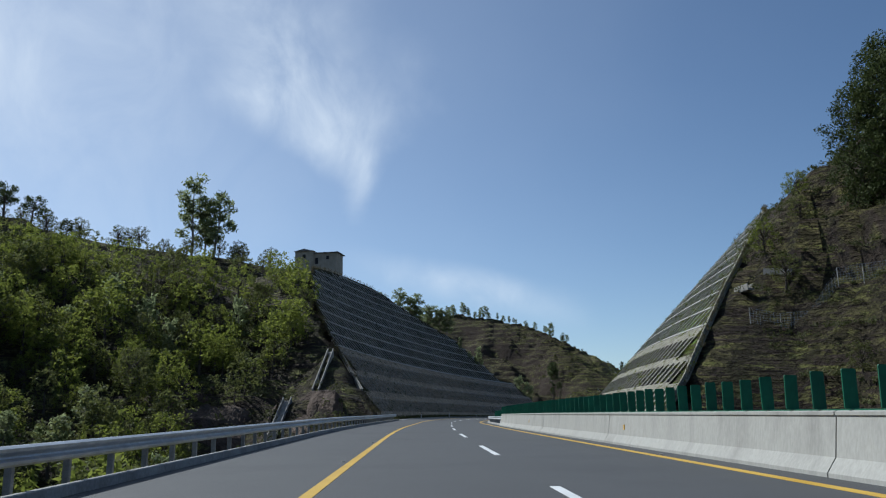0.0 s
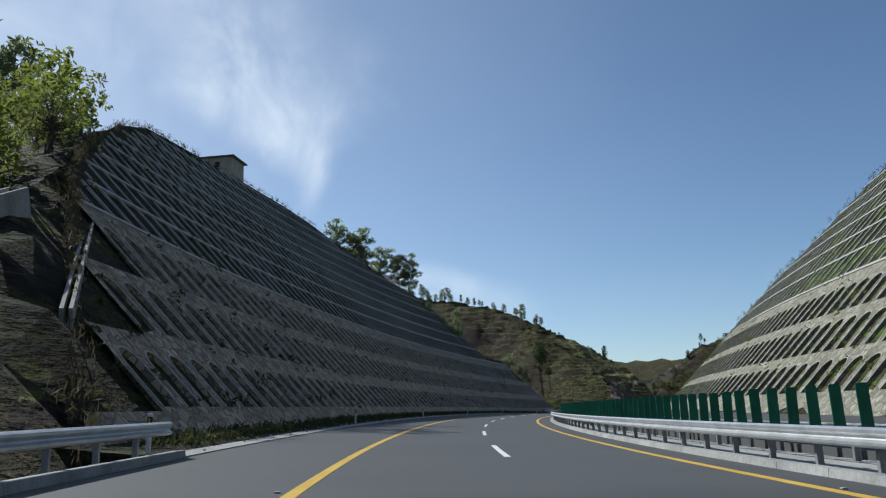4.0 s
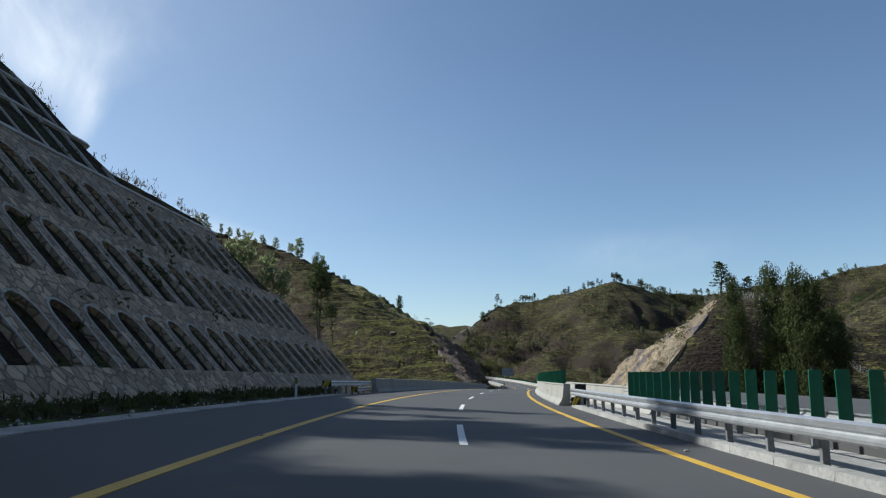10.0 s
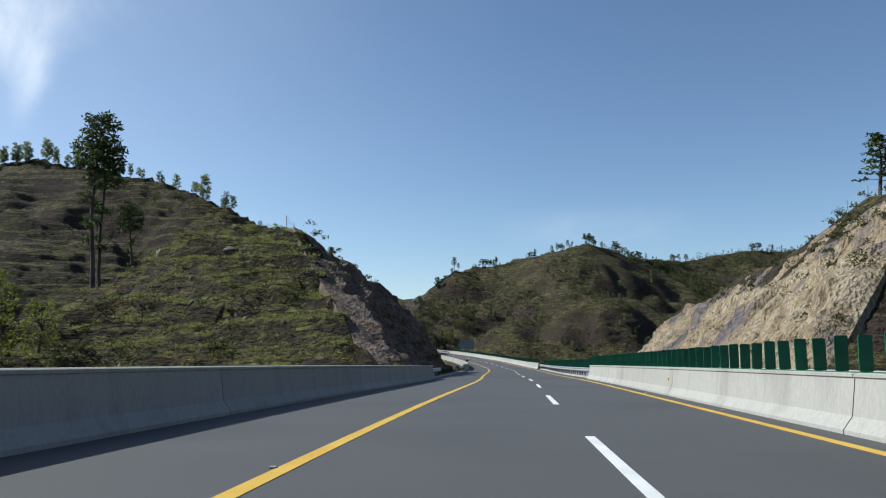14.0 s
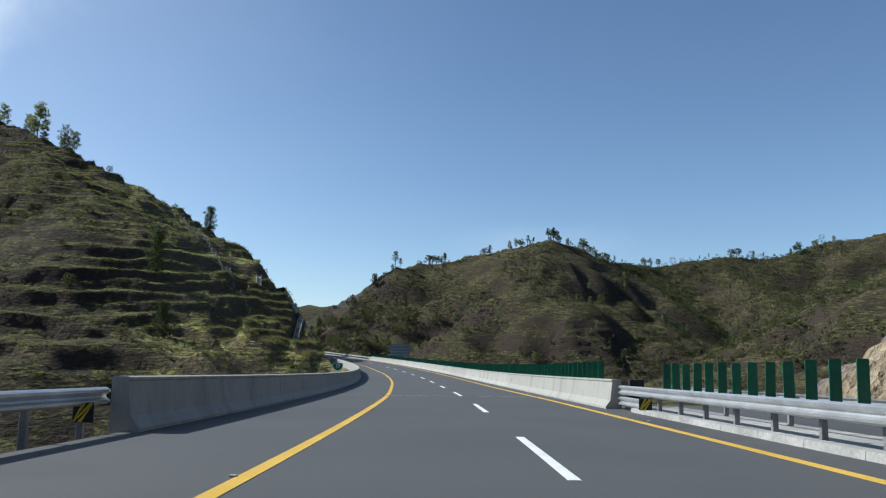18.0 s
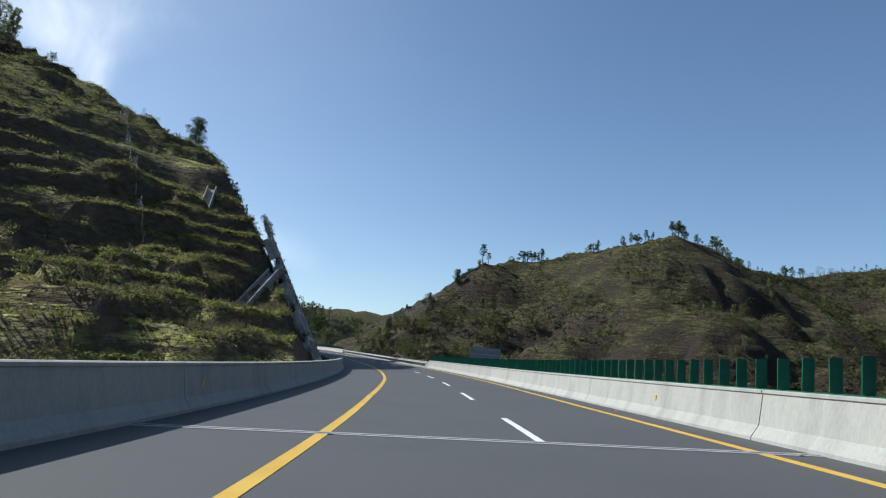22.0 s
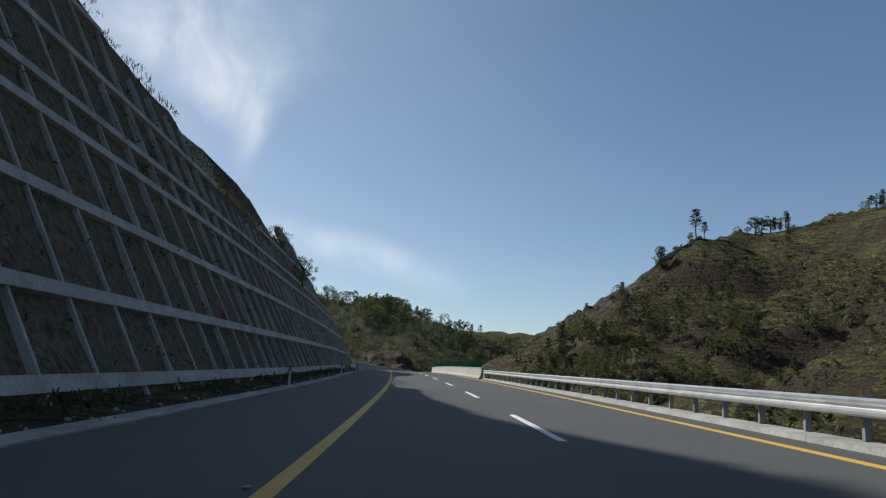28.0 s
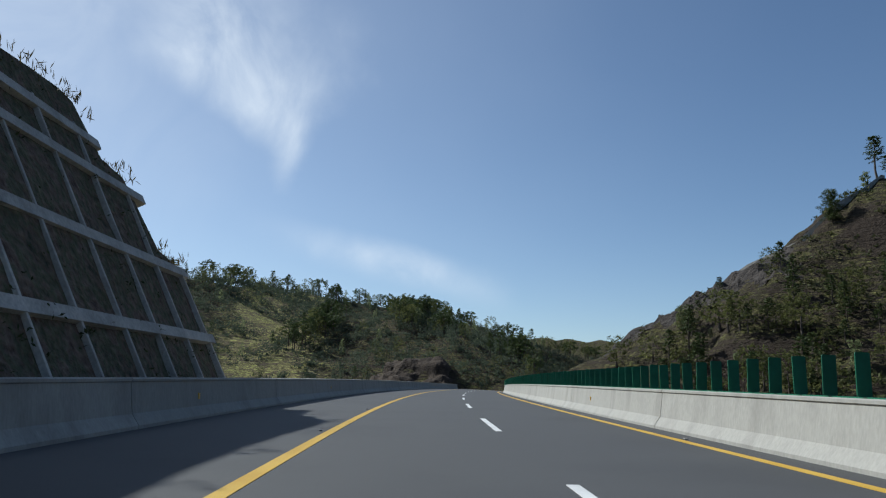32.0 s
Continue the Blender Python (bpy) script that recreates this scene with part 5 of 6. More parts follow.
def plant(kind, x, y, high, z=None, group="", sink=0.15, wide=1.0):
    trunk, crown = random.choice(TREES[kind])
    label, cat = WORDS[kind]
    z = ground_at(x, y) if z is None else z
    ob = empty(cat.replace(" ", "_"), pose(x, y, z - sink, random.uniform(-3, 3), random.uniform(-3, 3), random.uniform(0, 360)) @ Matrix.Diagonal((high * wide, high * wide, high, 1)), label, cat, group)
    part("trunk", trunk, ob)
    part("crown", crown, ob)
    return ob


def scatter(n, box, rng, keep=None):
    """n places in a box of x, y with their ground heights."""
    x, y = rng.uniform(box[0], box[1], n), rng.uniform(box[2], box[3], n)
    z = land(x, y)
    s, lat = road_coords(x, y)
    ok = np.ones(n, bool) if keep is None else keep(x, y, z, s, lat)
    return np.stack([x, y, z], -1)[ok]


def forest(name, spots, label, thin=3):
    """Far trees joined into one object: spots of (kind, x, y, z, height, width)."""
    V, F, M, n = [], [], [], 0
    mats = [M_BARK, M_PALEBARK, M_NEEDLE, M_EUC, M_LEAF, M_LEAFD, M_GROVE]
    for kind, x, y, z, high, wide in spots:
        m = pose(x, y, z - 0.15, 0, 0, random.uniform(0, 360)) @ Matrix.Diagonal((high * wide, high * wide, high, 1))
        m = np.array(m)
        for me, skip in zip(random.choice(TREES[kind]), (1, thin)):
            v = np.empty(len(me.vertices) * 3)
            me.vertices.foreach_get("co", v)
            v = v.reshape(-1, 3)
            f = np.array([p.vertices[:] for p in me.polygons])
            if skip == 1 and thin > 2:
                f = f[:48]
            if skip > 1:
                f = f[::skip]
                q = v[f]
                v = (q.mean(1, keepdims=True) + (q - q.mean(1, keepdims=True)) * 1.65).reshape(-1, 3)
                f = np.arange(len(v)).reshape(-1, 4)
            V.append(v @ m[:3, :3].T + m[:3, 3])
            F.append(f + n)
            M += [mats.index(me.materials[0])] * len(f)
            n += len(v)
    me = mesh_of(name, np.concatenate(V), np.concatenate(F), mats)
    me.polygons.foreach_set("material_index", M)
    thing(name, me, label, "trees", "stuff")


RNG = np.random.default_rng(5)
# wooded slope at the start
def on_cut(s, lat, sl, gap=1.0):
    return -lat < sl["toe"] + sl["run"] * np.maximum(slope_top(sl, s), 0) + gap


wood = scatter(4200, (-130, 20, -30, 262), RNG, lambda x, y, z, s, lat: (lat < -14) & (lat > -120) & (s > -25) & ~((s > 92) & (s < 132) & (lat > -22)) & ~((lat > -27) & (s > 50)) & ~((s > 98) & on_cut(s, lat, ARCH_L, 2.0)) & (fbm(x / 26, y / 26, 2, 8) > -0.40))
wood = wood[np.argsort(np.hypot(wood[:, 0] + 20, wood[:, 1] - 60) + RNG.uniform(0, 60, len(wood)))]
mixed_wood = []
for i, (x, y, z) in enumerate(wood[:1150]):
    k = str(RNG.choice(["broadleaf", "dark", "eucalypt"], p=[0.54, 0.41, 0.05]))
    high, w = RNG.uniform(4.0, 8.5) * (0.8 if z < 8 else 1.0), RNG.uniform(0.9, 1.3)
    if i % 4 == 0 and i < 1000:
        plant(k, x, y, high, z, "trees of the wooded slope", wide=w)
    else:
        mixed_wood.append((k, x, y, z, high, w))
forest("slope_woods", mixed_wood, "mixed fresh and dull green trees covering the slope", 3)
plant("eucalypt", -61, 221, 21.0, 47, "tall trees on the crest", wide=1.15)
plant("eucalypt", -54, 219, 17.5, 46, "tall trees on the crest", wide=1.25)
plant("eucalypt", -58, 224, 16.0, 46, "tall trees on the crest", wide=1.2)
for x, y, hgt in ((-46, 212, 8), (-34, 192, 7), (-40, 216, 6), (-49, 220, 6), (-33, 232, 2.2)):
    plant("dark", x, y, hgt, None, "trees on the crest")
for x, y, hgt in ((-96, 187, 10), (-100, 192, 9), (-91, 190, 9), (-104, 186, 9), (-108, 182, 8), (-84, 194, 5)):
    plant("umbrella", x, y, hgt, None, "pines on the crest", wide=0.9)
for q in np.linspace(0, 1, 30):
    x, y = np.interp(q, [0, 0.5, 1], [-112, -80, -46]) + RNG.uniform(-3, 3), np.interp(q, [0, 0.5, 1], [180, 199, 232]) + RNG.uniform(-5, 3)
    plant("dark", x, y, RNG.uniform(2.5, 6.0), None, "bushes along the crest", wide=1.2)
# above the arched slope
for x, y, hgt in ((2.1, 263.8, 10.5), (0.2, 265, 10.0), (-3, 262, 9.5), (5.8, 271.9, 10.5), (12.4, 271.2, 9.2), (10.4, 271.6, 8.6), (-10, 258, 7.0)):
    plant("eucalypt", x, y, hgt, None, "trees above the arched slope", wide=1.45)
for x, y, hgt in ((43, 319, 14.5), (46, 316, 12.5), (40, 324, 7), (36, 318, 5.5), (50, 326, 5)):
    plant("eucalypt", x, y, hgt, None, "trees past the arched slope", wide=0.95)
for x, y, hgt, w in ((23.5, 273.4, 7.4, 0.9), (17.0, 272, 4.6, 1.1), (20.2, 273, 2.8, 1.4), (22.3, 274.5, 3.0, 1.2)):
    plant("eucalypt", x, y, hgt, None, "trees above the arched slope", wide=w)
# right of the first stretch
for x, y, hgt in ((61, 101, 26), (64, 96, 30), (66, 103, 29), (70, 96, 31), (62, 90, 19), (67, 90, 25), (74, 101, 29)):
    plant("grove", x, y, 0.72 * hgt, None, "dark trees on the right-hand hill", wide=0.85)
for x, y, z in scatter(160, (44, 100, 55, 125), RNG, lambda x, y, z, s, lat: (lat > 36) & ~((s > 74) & (lat < ARCH_R["toe"] + 2 + 0.95 * np.maximum(slope_top(ARCH_R, s), 0))))[:60]:
    plant(str(RNG.choice(["dark", "broadleaf"])), x, y, RNG.uniform(1.8, 5.0), z, "bushes on the right-hand hill", wide=1.2)
# mound, valley and pines beside the first bridge
plant("tall", 76, 429, 24.5, 5.5, "pines behind the mound")
plant("tall", 77.2, 430, 21.5, 5.5, "pines behind the mound")
plant("tall", 81, 433, 12.5, 7.0, "pines behind the mound", wide=1.2)
for x, y, hgt in ((60, 383, 8), (68, 390, 9), (54, 378, 7), (63, 376, 6), (48, 385, 7), (40, 372, 8), (30, 380, 8), (72, 395, 5), (57.3, 388, 9.5), (58, 392, 10), (66.4, 382, 10.5), (62, 397, 9), (50, 392, 11)):
    plant("broadleaf", x, y, hgt, None, "young trees in the valley")
for x, y, top, w in ((159, 361, 24, 0.55), (157, 353, 22.5, 0.6), (166, 357, 21, 0.7), (155, 348, 11, 0.7), (163, 352, 14, 0.7), (170, 356, 13, 0.7), (165, 366, 17, 0.6), (157, 358, 13, 0.8), (161, 356, 12, 0.8), (152, 366, 22, 0.5), (150, 362, 15, 0.6)):
    z = ground_at(x, y)
    plant("grove", x, y, top - z, z, "dense dark trees beside the bridge", wide=w * 0.9)
plant("pine", 175, 396, 11.0, 18.5, "pines above the rock cutting", wide=1.5)
plant("pine", 180, 392, 8.5, 17.0, "pines above the rock cutting", wide=1.4)
# the terraced hill on the left
plant("grove", 181.5, 683.4, 8.2, None, wide=1.1)
plant("grove", 153, 599, 10.0, None, wide=0.8)
plant("grove", 152, 577, 7.5, None, wide=0.95)
plant("dark", 137, 712, 8.5, None, wide=0.7)
plant("eucalypt", 129, 729, 12.0, None, "trees along the ridge", wide=1.5)
for t in np.r_[np.linspace(0, 0.55, 17), np.linspace(0.57, 1, 30)]:
    x, y = np.interp(t, [0, 0.3, 0.6, 1], [140, 117, 70, -30]), np.interp(t, [0, 0.3, 0.6, 1], [713, 750, 800, 872])
    plant("eucalypt", x + RNG.uniform(-5, 5), y + RNG.uniform(-4, 4), RNG.uniform(5.0, 8.5) * (1.0 if t < 0.55 else 1.5), None, "trees along the ridge", wide=RNG.uniform(1.0, 1.5))
# crest and slopes of the hill on the right
plant("grove", 365.6, 972, 9.5, None, "pines on the summit", wide=1.2)
for x, y, hgt in ((481, 909, 9), (484, 907, 10), (487, 908, 8.5), (490, 910, 9), (511, 908, 8.5), (517, 912, 7), (365, 972, 4), (386, 980, 13), (391, 982, 8)):
    plant("pine", x, y, hgt, None, "pines on the summit", wide=1.35)
_crest = [(387, 980), (419, 988), (451, 948), (483, 909), (512, 908), (577, 960), (641, 966), (690, 940), (734, 918), (794, 886)]
_cl = np.r_[0, np.cumsum(np.hypot(*np.diff(np.array(_crest), axis=0).T))]
spots = []
for q in np.sort(RNG.uniform(4, _cl[-1], 130)):
    x, y = (np.interp(q, _cl, [c[i] for c in _crest]) for i in (0, 1))
    x, y = x + RNG.uniform(-5, 5), y + RNG.uniform(-5, 5)
    if fbm(np.array([q / 34.0]), np.array([3.3]), 2, 55)[0] > -0.16:
        spots.append((str(RNG.choice(["pine", "umbrella", "eucalypt"])), x, y, ground_at(x, y), RNG.uniform(2.5, 9.0), RNG.uniform(0.9, 1.6)))
forest("ridge_trees", spots, "small pines and eucalyptus along the far ridge")
far_slope = scatter(1400, (290, 620, 700, 1010), RNG, lambda x, y, z, s, lat: (lat > 45) & (z > -12) & ((366 - x) * 0.87 + (974 - y) * 0.50 > np.where(x < 372, 14, -999)) & (fbm(x / 45, y / 45, 2, 14) > 0.0))[:210]
forest("slope_trees", [(RNG.choice(["pine", "dark", "eucalypt"]), x, y, z, RNG.uniform(3, 7.5), 1.15) for x, y, z in far_slope], "scattered small trees on the far slope")
foot = scatter(700, (296, 372, 880, 1010), RNG, lambda x, y, z, s, lat: (lat > 30) & (z > -8))[:150]
foot = foot[(foot[:, 1] < 985) & ((366 - foot[:, 0]) * 0.87 + (974 - foot[:, 1]) * 0.50 > 18)]
forest("foot_pines", [(str(RNG.choice(["pine", "dark"])), x, y, z, RNG.uniform(5, 10), 1.3) for x, y, z in foot], "pines at the foot of the far hill")
ridge = scatter(1500, (470, 800, 420, 700), RNG, lambda x, y, z, s, lat: z > 8)[:330]
forest("wooded_ridge", [("pine", x, y, z, RNG.uniform(6, 11), 1.2) for x, y, z in ridge], "pines covering the ridge to the right", 5)
far_ridge = scatter(14000, (430, 830, 400, 800), RNG, lambda x, y, z, s, lat: (z > -10) & (fbm(x / 40, y / 40, 2, 23) > -0.12))
forest("ridge_woods", [(str(RNG.choice(["pine", "dark"])), x, y, z, RNG.uniform(3.5, 8), 1.2) for x, y, z in far_ridge[:420]], "scattered pines and trees on the ridge to the right", 6)

east = scatter(9000, (560, 800, 760, 960), RNG, lambda x, y, z, s, lat: (z > 8) & (fbm(x / 36, y / 36, 2, 27) > -0.1))
forest("east_woods", [(str(RNG.choice(["pine", "dark"])), x, y, z, RNG.uniform(4, 8.5), 1.2) for x, y, z in east[:330]], "small dark trees covering the eastern hill", 6)


def clump_field(name, places, rng, mat, size, per, spread, high, label, cat, leaf, long=1.6, flat=1.0):
    """Many small plants as one object."""
    cl = []
    for p in places:
        k = rng.uniform(0.55, 1.5)
        cl.append((p + (0, 0, 0.4 * high * k), spread * k, high * 0.5 * k, per))
    v, f = leaves(cl, rng, leaf, flat, long)
    thing(name, mesh_of(name, v, f, mat), label, cat, "stuff")


# woods on the distant hills
far = RNG.uniform((-150, 1080), (620, 1760), (17000, 2))
fz = natural(far[:, 0], far[:, 1]) + 8 * fbm(far[:, 0] / 120, far[:, 1] / 120, 4, 2)
inn = far[:, 1] < 1150
fz = np.where(inn, land(far[:, 0], far[:, 1]), fz)
fs_, fl_ = road_coords(far[:, 0], far[:, 1])
okf = (fz > -14) & (np.abs(fl_) > 22) & (fbm(far[:, 0] / 60, far[:, 1] / 60, 2, 31) > -0.30)
# both fields take the leaves with haze mixed into their colour
clump_field("distant_woods", np.c_[far, fz][okf][:7600], RNG, M_HAZEWOOD, 1, 40, 3.6, 4.6, "dull green woods covering the distant hills", "woods", 0.62, 1.0)
clump_field("distant_pines", np.c_[far, fz][okf][7600:13000], RNG, M_HAZEWOOD, 1, 36, 2.0, 8.0, "dark pines standing over the distant woods", "woods", 0.55, 1.0)
tops = np.c_[far, fz][okf & (far[:, 0] > 20) & (far[:, 0] < 460)][:300]
forest("distant_trees", [(str(RNG.choice(["dark", "pine", "dark", "eucalypt"])), x, y, z - 1, RNG.uniform(8, 15), RNG.uniform(0.8, 1.1)) for x, y, z in tops], "tall dark trees standing over the distant woods", 6)


_far_crests = [(-200, 1300), (20, 1400), (116, 1441), (137, 1488), (169, 1585), (212, 1680), (292, 1721), (361, 1662), (388, 1612), (425, 1588), (478, 1603), (531, 1647)], [(361, 1662), (300, 1480), (278, 1372), (314, 1328), (346, 1287), (357, 1246)], [(236, 1399), (200, 1300)]
_spots = []
for line, n in zip(_far_crests, (170, 110, 40)):
    run = np.r_[0, np.cumsum(np.hypot(*np.diff(np.array(line), axis=0).T))]
    for q in RNG.uniform(0, run[-1], n):
        x, y = (np.interp(q, run, [c[i] for c in line]) + RNG.uniform(-9, 9) for i in (0, 1))
        z = float((natural(np.array([x]), np.array([y])) + 8 * fbm(np.array([x / 120]), np.array([y / 120]), 4, 2))[0])
        _spots.append((str(RNG.choice(["pine", "dark", "pine", "umbrella"])), x, y, z - 1.0, RNG.uniform(9, 19), RNG.uniform(0.9, 1.4)))
forest("crest_pines", _spots, "dark pines standing along the crests of the distant hills", 4)


def ground_patch(name, top, foot, mat, label, relief=2.0, rows=26, cols=44, lift=1.4):
    """Bare rock lying over the ground between two lines of (x, y)."""
    u, v = np.meshgrid(np.linspace(0, 1, cols), np.linspace(0, 1, rows))
    line = lambda pts, i: np.interp(u, np.linspace(0, 1, len(pts)), [q[i] for q in pts])
    x, y = (line(top, i) * (1 - v) + line(foot, i) * v for i in (0, 1))
    edge = np.clip(np.minimum.reduce([u, 1 - u, v, 1 - v]) / 0.12, 0, 1)
    z = land(x.ravel(), y.ravel()).reshape(x.shape) - 0.6 + edge * (lift + relief * (fbm(x / 7, y / 7, 4, 91) + 0.8 * fbm(x / 2.5, y / 2.5, 3, 92)))
    thing(name, mesh_of(name, np.stack([x, y, z], -1).reshape(-1, 3), [q[::-1] for q in grid_faces(rows, cols)], mat), label, "rock face", "structure")


ground_patch("rock_far_hill", [(332, 1036), (342, 1016), (352, 1000), (362, 982)], [(305, 1020), (318, 995), (330, 975), (345, 955)], M_ROCKSHADE, "dark bare rock with painted shade at the far hill's end", 3.0)
ground_patch("rock_far_mound", [(248, 1052), (258, 1038), (270, 1031)], [(238, 1036), (252, 1022), (268, 1014)], material("brown_earth", ((0.035, 0.025, 0.018), (0.065, 0.047, 0.033)), scale=0.3, rough=0.95, bump=1.0, bump_scale=2.0, fine=0.8, dist=0.5), "brown bare earth mound beside the far bend", 1.5)
M_EARTH = material("red_brown_earth", ((0.050, 0.034, 0.026), (0.105, 0.074, 0.056), (0.072, 0.054, 0.043)), scale=0.5, rough=0.97, bump=1.0, bump_scale=3.0, fine=0.8, dist=0.4)
ground_patch("bank_first", [(-15.4, 111.5), (-12.5, 111.5), (-9.6, 112.5)], [(-15.6, 100), (-12.2, 100), (-8.4, 103)], M_EARTH, "bare red-brown earth bank below the drain chute", 0.5, 30, 30, 0.95)
ground_patch("bank_second", [(-32, 113), (-25, 112), (-18.0, 111.5)], [(-31, 101), (-24, 100), (-18.4, 100)], M_EARTH, "bare red-brown earth bank beside the drain chute", 0.5, 30, 50, 0.95)
M_GRAVEL = material("river_gravel", ((0.150, 0.142, 0.128), (0.330, 0.315, 0.290), (0.215, 0.200, 0.180)), scale=1.6, rough=0.95, bump=1.0, bump_scale=5.0, fine=0.9, dist=0.2)
ground_patch("gravel_bank", [tuple(on_road(q, -8.6, 0.0)[:2]) for q in (456, 468, 480, 490)], [tuple(on_road(q, -21.0, 0.0)[:2]) for q in (456, 468, 480, 490)], M_GRAVEL, "pale stony gravel below the bridge's end", 0.5, 26, 44, 0.75)
# undergrowth of the first slope
und = scatter(5200, (-120, 12, -30, 240), RNG, lambda x, y, z, s, lat: (lat < -9.5) & (lat > -110) & (s < 190) & ~((s > 108) & (lat > -12 - (s - 108) * 0.95)))
clump_field("undergrowth", und, RNG, M_SHRUB, 1, 26, 1.0, 1.5, "tangled undergrowth below the trees", "bushes", 0.14)
# shrubs and tufts on the hills
def lips(n, box, rng, keep):
    """Places on the outer edges of terraces."""
    p = scatter(n, box, rng, keep)
    x, y, e = p[:, 0], p[:, 1], 1.0
    gx, gy = land(x + e, y) - land(x - e, y), land(x, y + e) - land(x, y - e)
    g = np.hypot(gx, gy) + 1e-6
    drop = p[:, 2] - land(x - 1.5 * gx / g, y - 1.5 * gy / g)
    rise = land(x + 1.2 * gx / g, y + 1.2 * gy / g) - p[:, 2]
    clear = np.ones(len(p), bool)
    for (ax, ay, _), (bx, by, _) in PADS:
        t = np.clip(((x - ax) * (bx - ax) + (y - ay) * (by - ay)) / ((bx - ax) ** 2 + (by - ay) ** 2), 0, 1)
        clear &= np.hypot(x - ax - t * (bx - ax), y - ay - t * (by - ay)) > 1.9
    return p[(drop > 0.75) & (rise < 0.55) & clear]


hillside_b = lambda x, y, z, s, lat: (lat < -12) & (z > -6) & ~((s > 622) & on_cut(s, lat, GRID_L))
hill = lips(30000, (120, 200, 545, 720), RNG, hillside_b)[:5200]
clump_field("hill_tufts", hill, RNG, M_TUFT, 1, 20, 0.6, 0.3, "bright grass tufts along the terrace edges", "grass", 0.06, 2.2)
hill = scatter(16000, (90, 205, 545, 790), RNG, lambda x, y, z, s, lat: hillside_b(x, y, z, s, lat) & (fbm(x / 14, y / 14, 2, 6) > 0.05))[:2600]
clump_field("hill_scrub", hill, RNG, M_SHRUB, 1, 16, 0.55, 0.6, "low dull scrub on the terraced hill", "bushes", 0.12)
bank_b = scatter(2600, (150, 195, 540, 606), RNG, lambda x, y, z, s, lat: hillside_b(x, y, z, s, lat) & (lat > -34))[:700]
bank_c = lips(16000, (168, 192, 568, 612), RNG, lambda x, y, z, s, lat: (lat < -9.5) & ~((s > 624) & on_cut(s, lat, GRID_L, 0.5)))[:1500]
clump_field("bank_tufts", bank_c, RNG, M_TUFT, 1, 14, 0.34, 0.22, "bright grass tufts along the ledges of the bank", "grass", 0.06, 2.4)
bank_c = scatter(5000, (168, 192, 568, 612), RNG, lambda x, y, z, s, lat: (lat < -9.2) & ~((s > 624) & on_cut(s, lat, GRID_L, 0.5)) & (fbm(x / 5, y / 5, 2, 36) > 0.02))[:1300]
bank_d = scatter(6000, (166, 192, 566, 614), RNG, lambda x, y, z, s, lat: (lat < -9.3) & ~((s > 624) & on_cut(s, lat, GRID_L, 0.5)) & (fbm(x / 4, y / 4, 2, 41) > 0.0))[:1100]
clump_field("bank_green", bank_d, RNG, M_TUFT, 1, 12, 0.30, 0.16, "short bright grass scattered over the bank", "grass", 0.05, 2.2)
clump_field("bank_straw", bank_c, RNG, M_DRY, 1, 26, 0.32, 0.55, "dry straw hanging over the bank", "grass", 0.03, 6.0, 2.5)
clump_field("bank_grass", bank_b, RNG, M_DRY, 1, 22, 0.35, 0.7, "dry straw-coloured grass on the bank", "grass", 0.03, 6.0, 3.0)
hill = scatter(700, (90, 200, 560, 790), RNG, lambda x, y, z, s, lat: hillside_b(x, y, z, s, lat) & (lat < -36))[:80]
forest("hill_bushes", [("dark", x, y, z, RNG.uniform(1.2, 3.6), 1.3) for x, y, z in hill], "scattered dark bushes on the terraced hill", 2)
face = lambda x, y, z, s, lat: (lat < -12) & (z > -3) & ~((s > 384) & on_cut(s, lat, CUT_L, 0.3))
mound = scatter(14000, (50, 130, 380, 450), RNG, lambda x, y, z, s, lat: face(x, y, z, s, lat) & (fbm(x / 5, y / 5, 3, 71) > -0.06))[:5600]
clump_field("mound_tufts", mound, RNG, M_TUFT, 1, 22, 0.55, 0.24, "bright grass tufts on the stony mound", "grass", 0.05, 2.2)
mound = scatter(2400, (50, 130, 380, 450), RNG, lambda x, y, z, s, lat: face(x, y, z, s, lat) & (fbm(x / 7, y / 7, 3, 72) > 0.06))[:620]
clump_field("mound_scrub", mound, RNG, M_SHRUB, 1, 22, 0.55, 0.6, "dark scrub on the stony mound", "bushes", 0.10)
rhill = scatter(36000, (250, 620, 640, 1010), RNG, lambda x, y, z, s, lat: (lat > 28) & (z > -14) & ((366 - x) * 0.87 + (974 - y) * 0.50 > np.where(x < 372, 5, -999)) & (fbm(x / 25, y / 25, 3, 19) > -0.05))
clump_field("far_slope_scrub", rhill[:20000], RNG, M_SHRUB, 1, 8, 0.85, 1.1, "dull scrub dotted over the far slope", "bushes", 0.30)
clump_field("east_scrub", east[330:4800], RNG, M_SHRUB, 1, 7, 1.6, 1.3, "green scrub covering the eastern hill", "bushes", 0.42)
clump_field("ridge_scrub", far_ridge[420:7500], RNG, M_SHRUB, 1, 7, 1.5, 1.3, "dull scrub dotted over the ridge", "bushes", 0.42)
dots = np.concatenate([rhill[20000:21500], far_ridge[7500:8900], east[4800:5700]])
clump_field("slope_bushes", dots, RNG, M_NEEDLE, 1, 26, 0.9, 2.2, "dark round bushes dotted over the far slopes", "bushes", 0.34)
rknoll = scatter(700, (150, 260, 330, 440), RNG, lambda x, y, z, s, lat: (lat > 42))
clump_field("knoll_scrub", rknoll, RNG, M_SHRUB, 1, 18, 0.8, 0.8, "brown-green scrub on the knoll", "bushes", 0.16)
rslope = scatter(3200, (40, 120, 55, 130), RNG, lambda x, y, z, s, lat: (lat > 24))
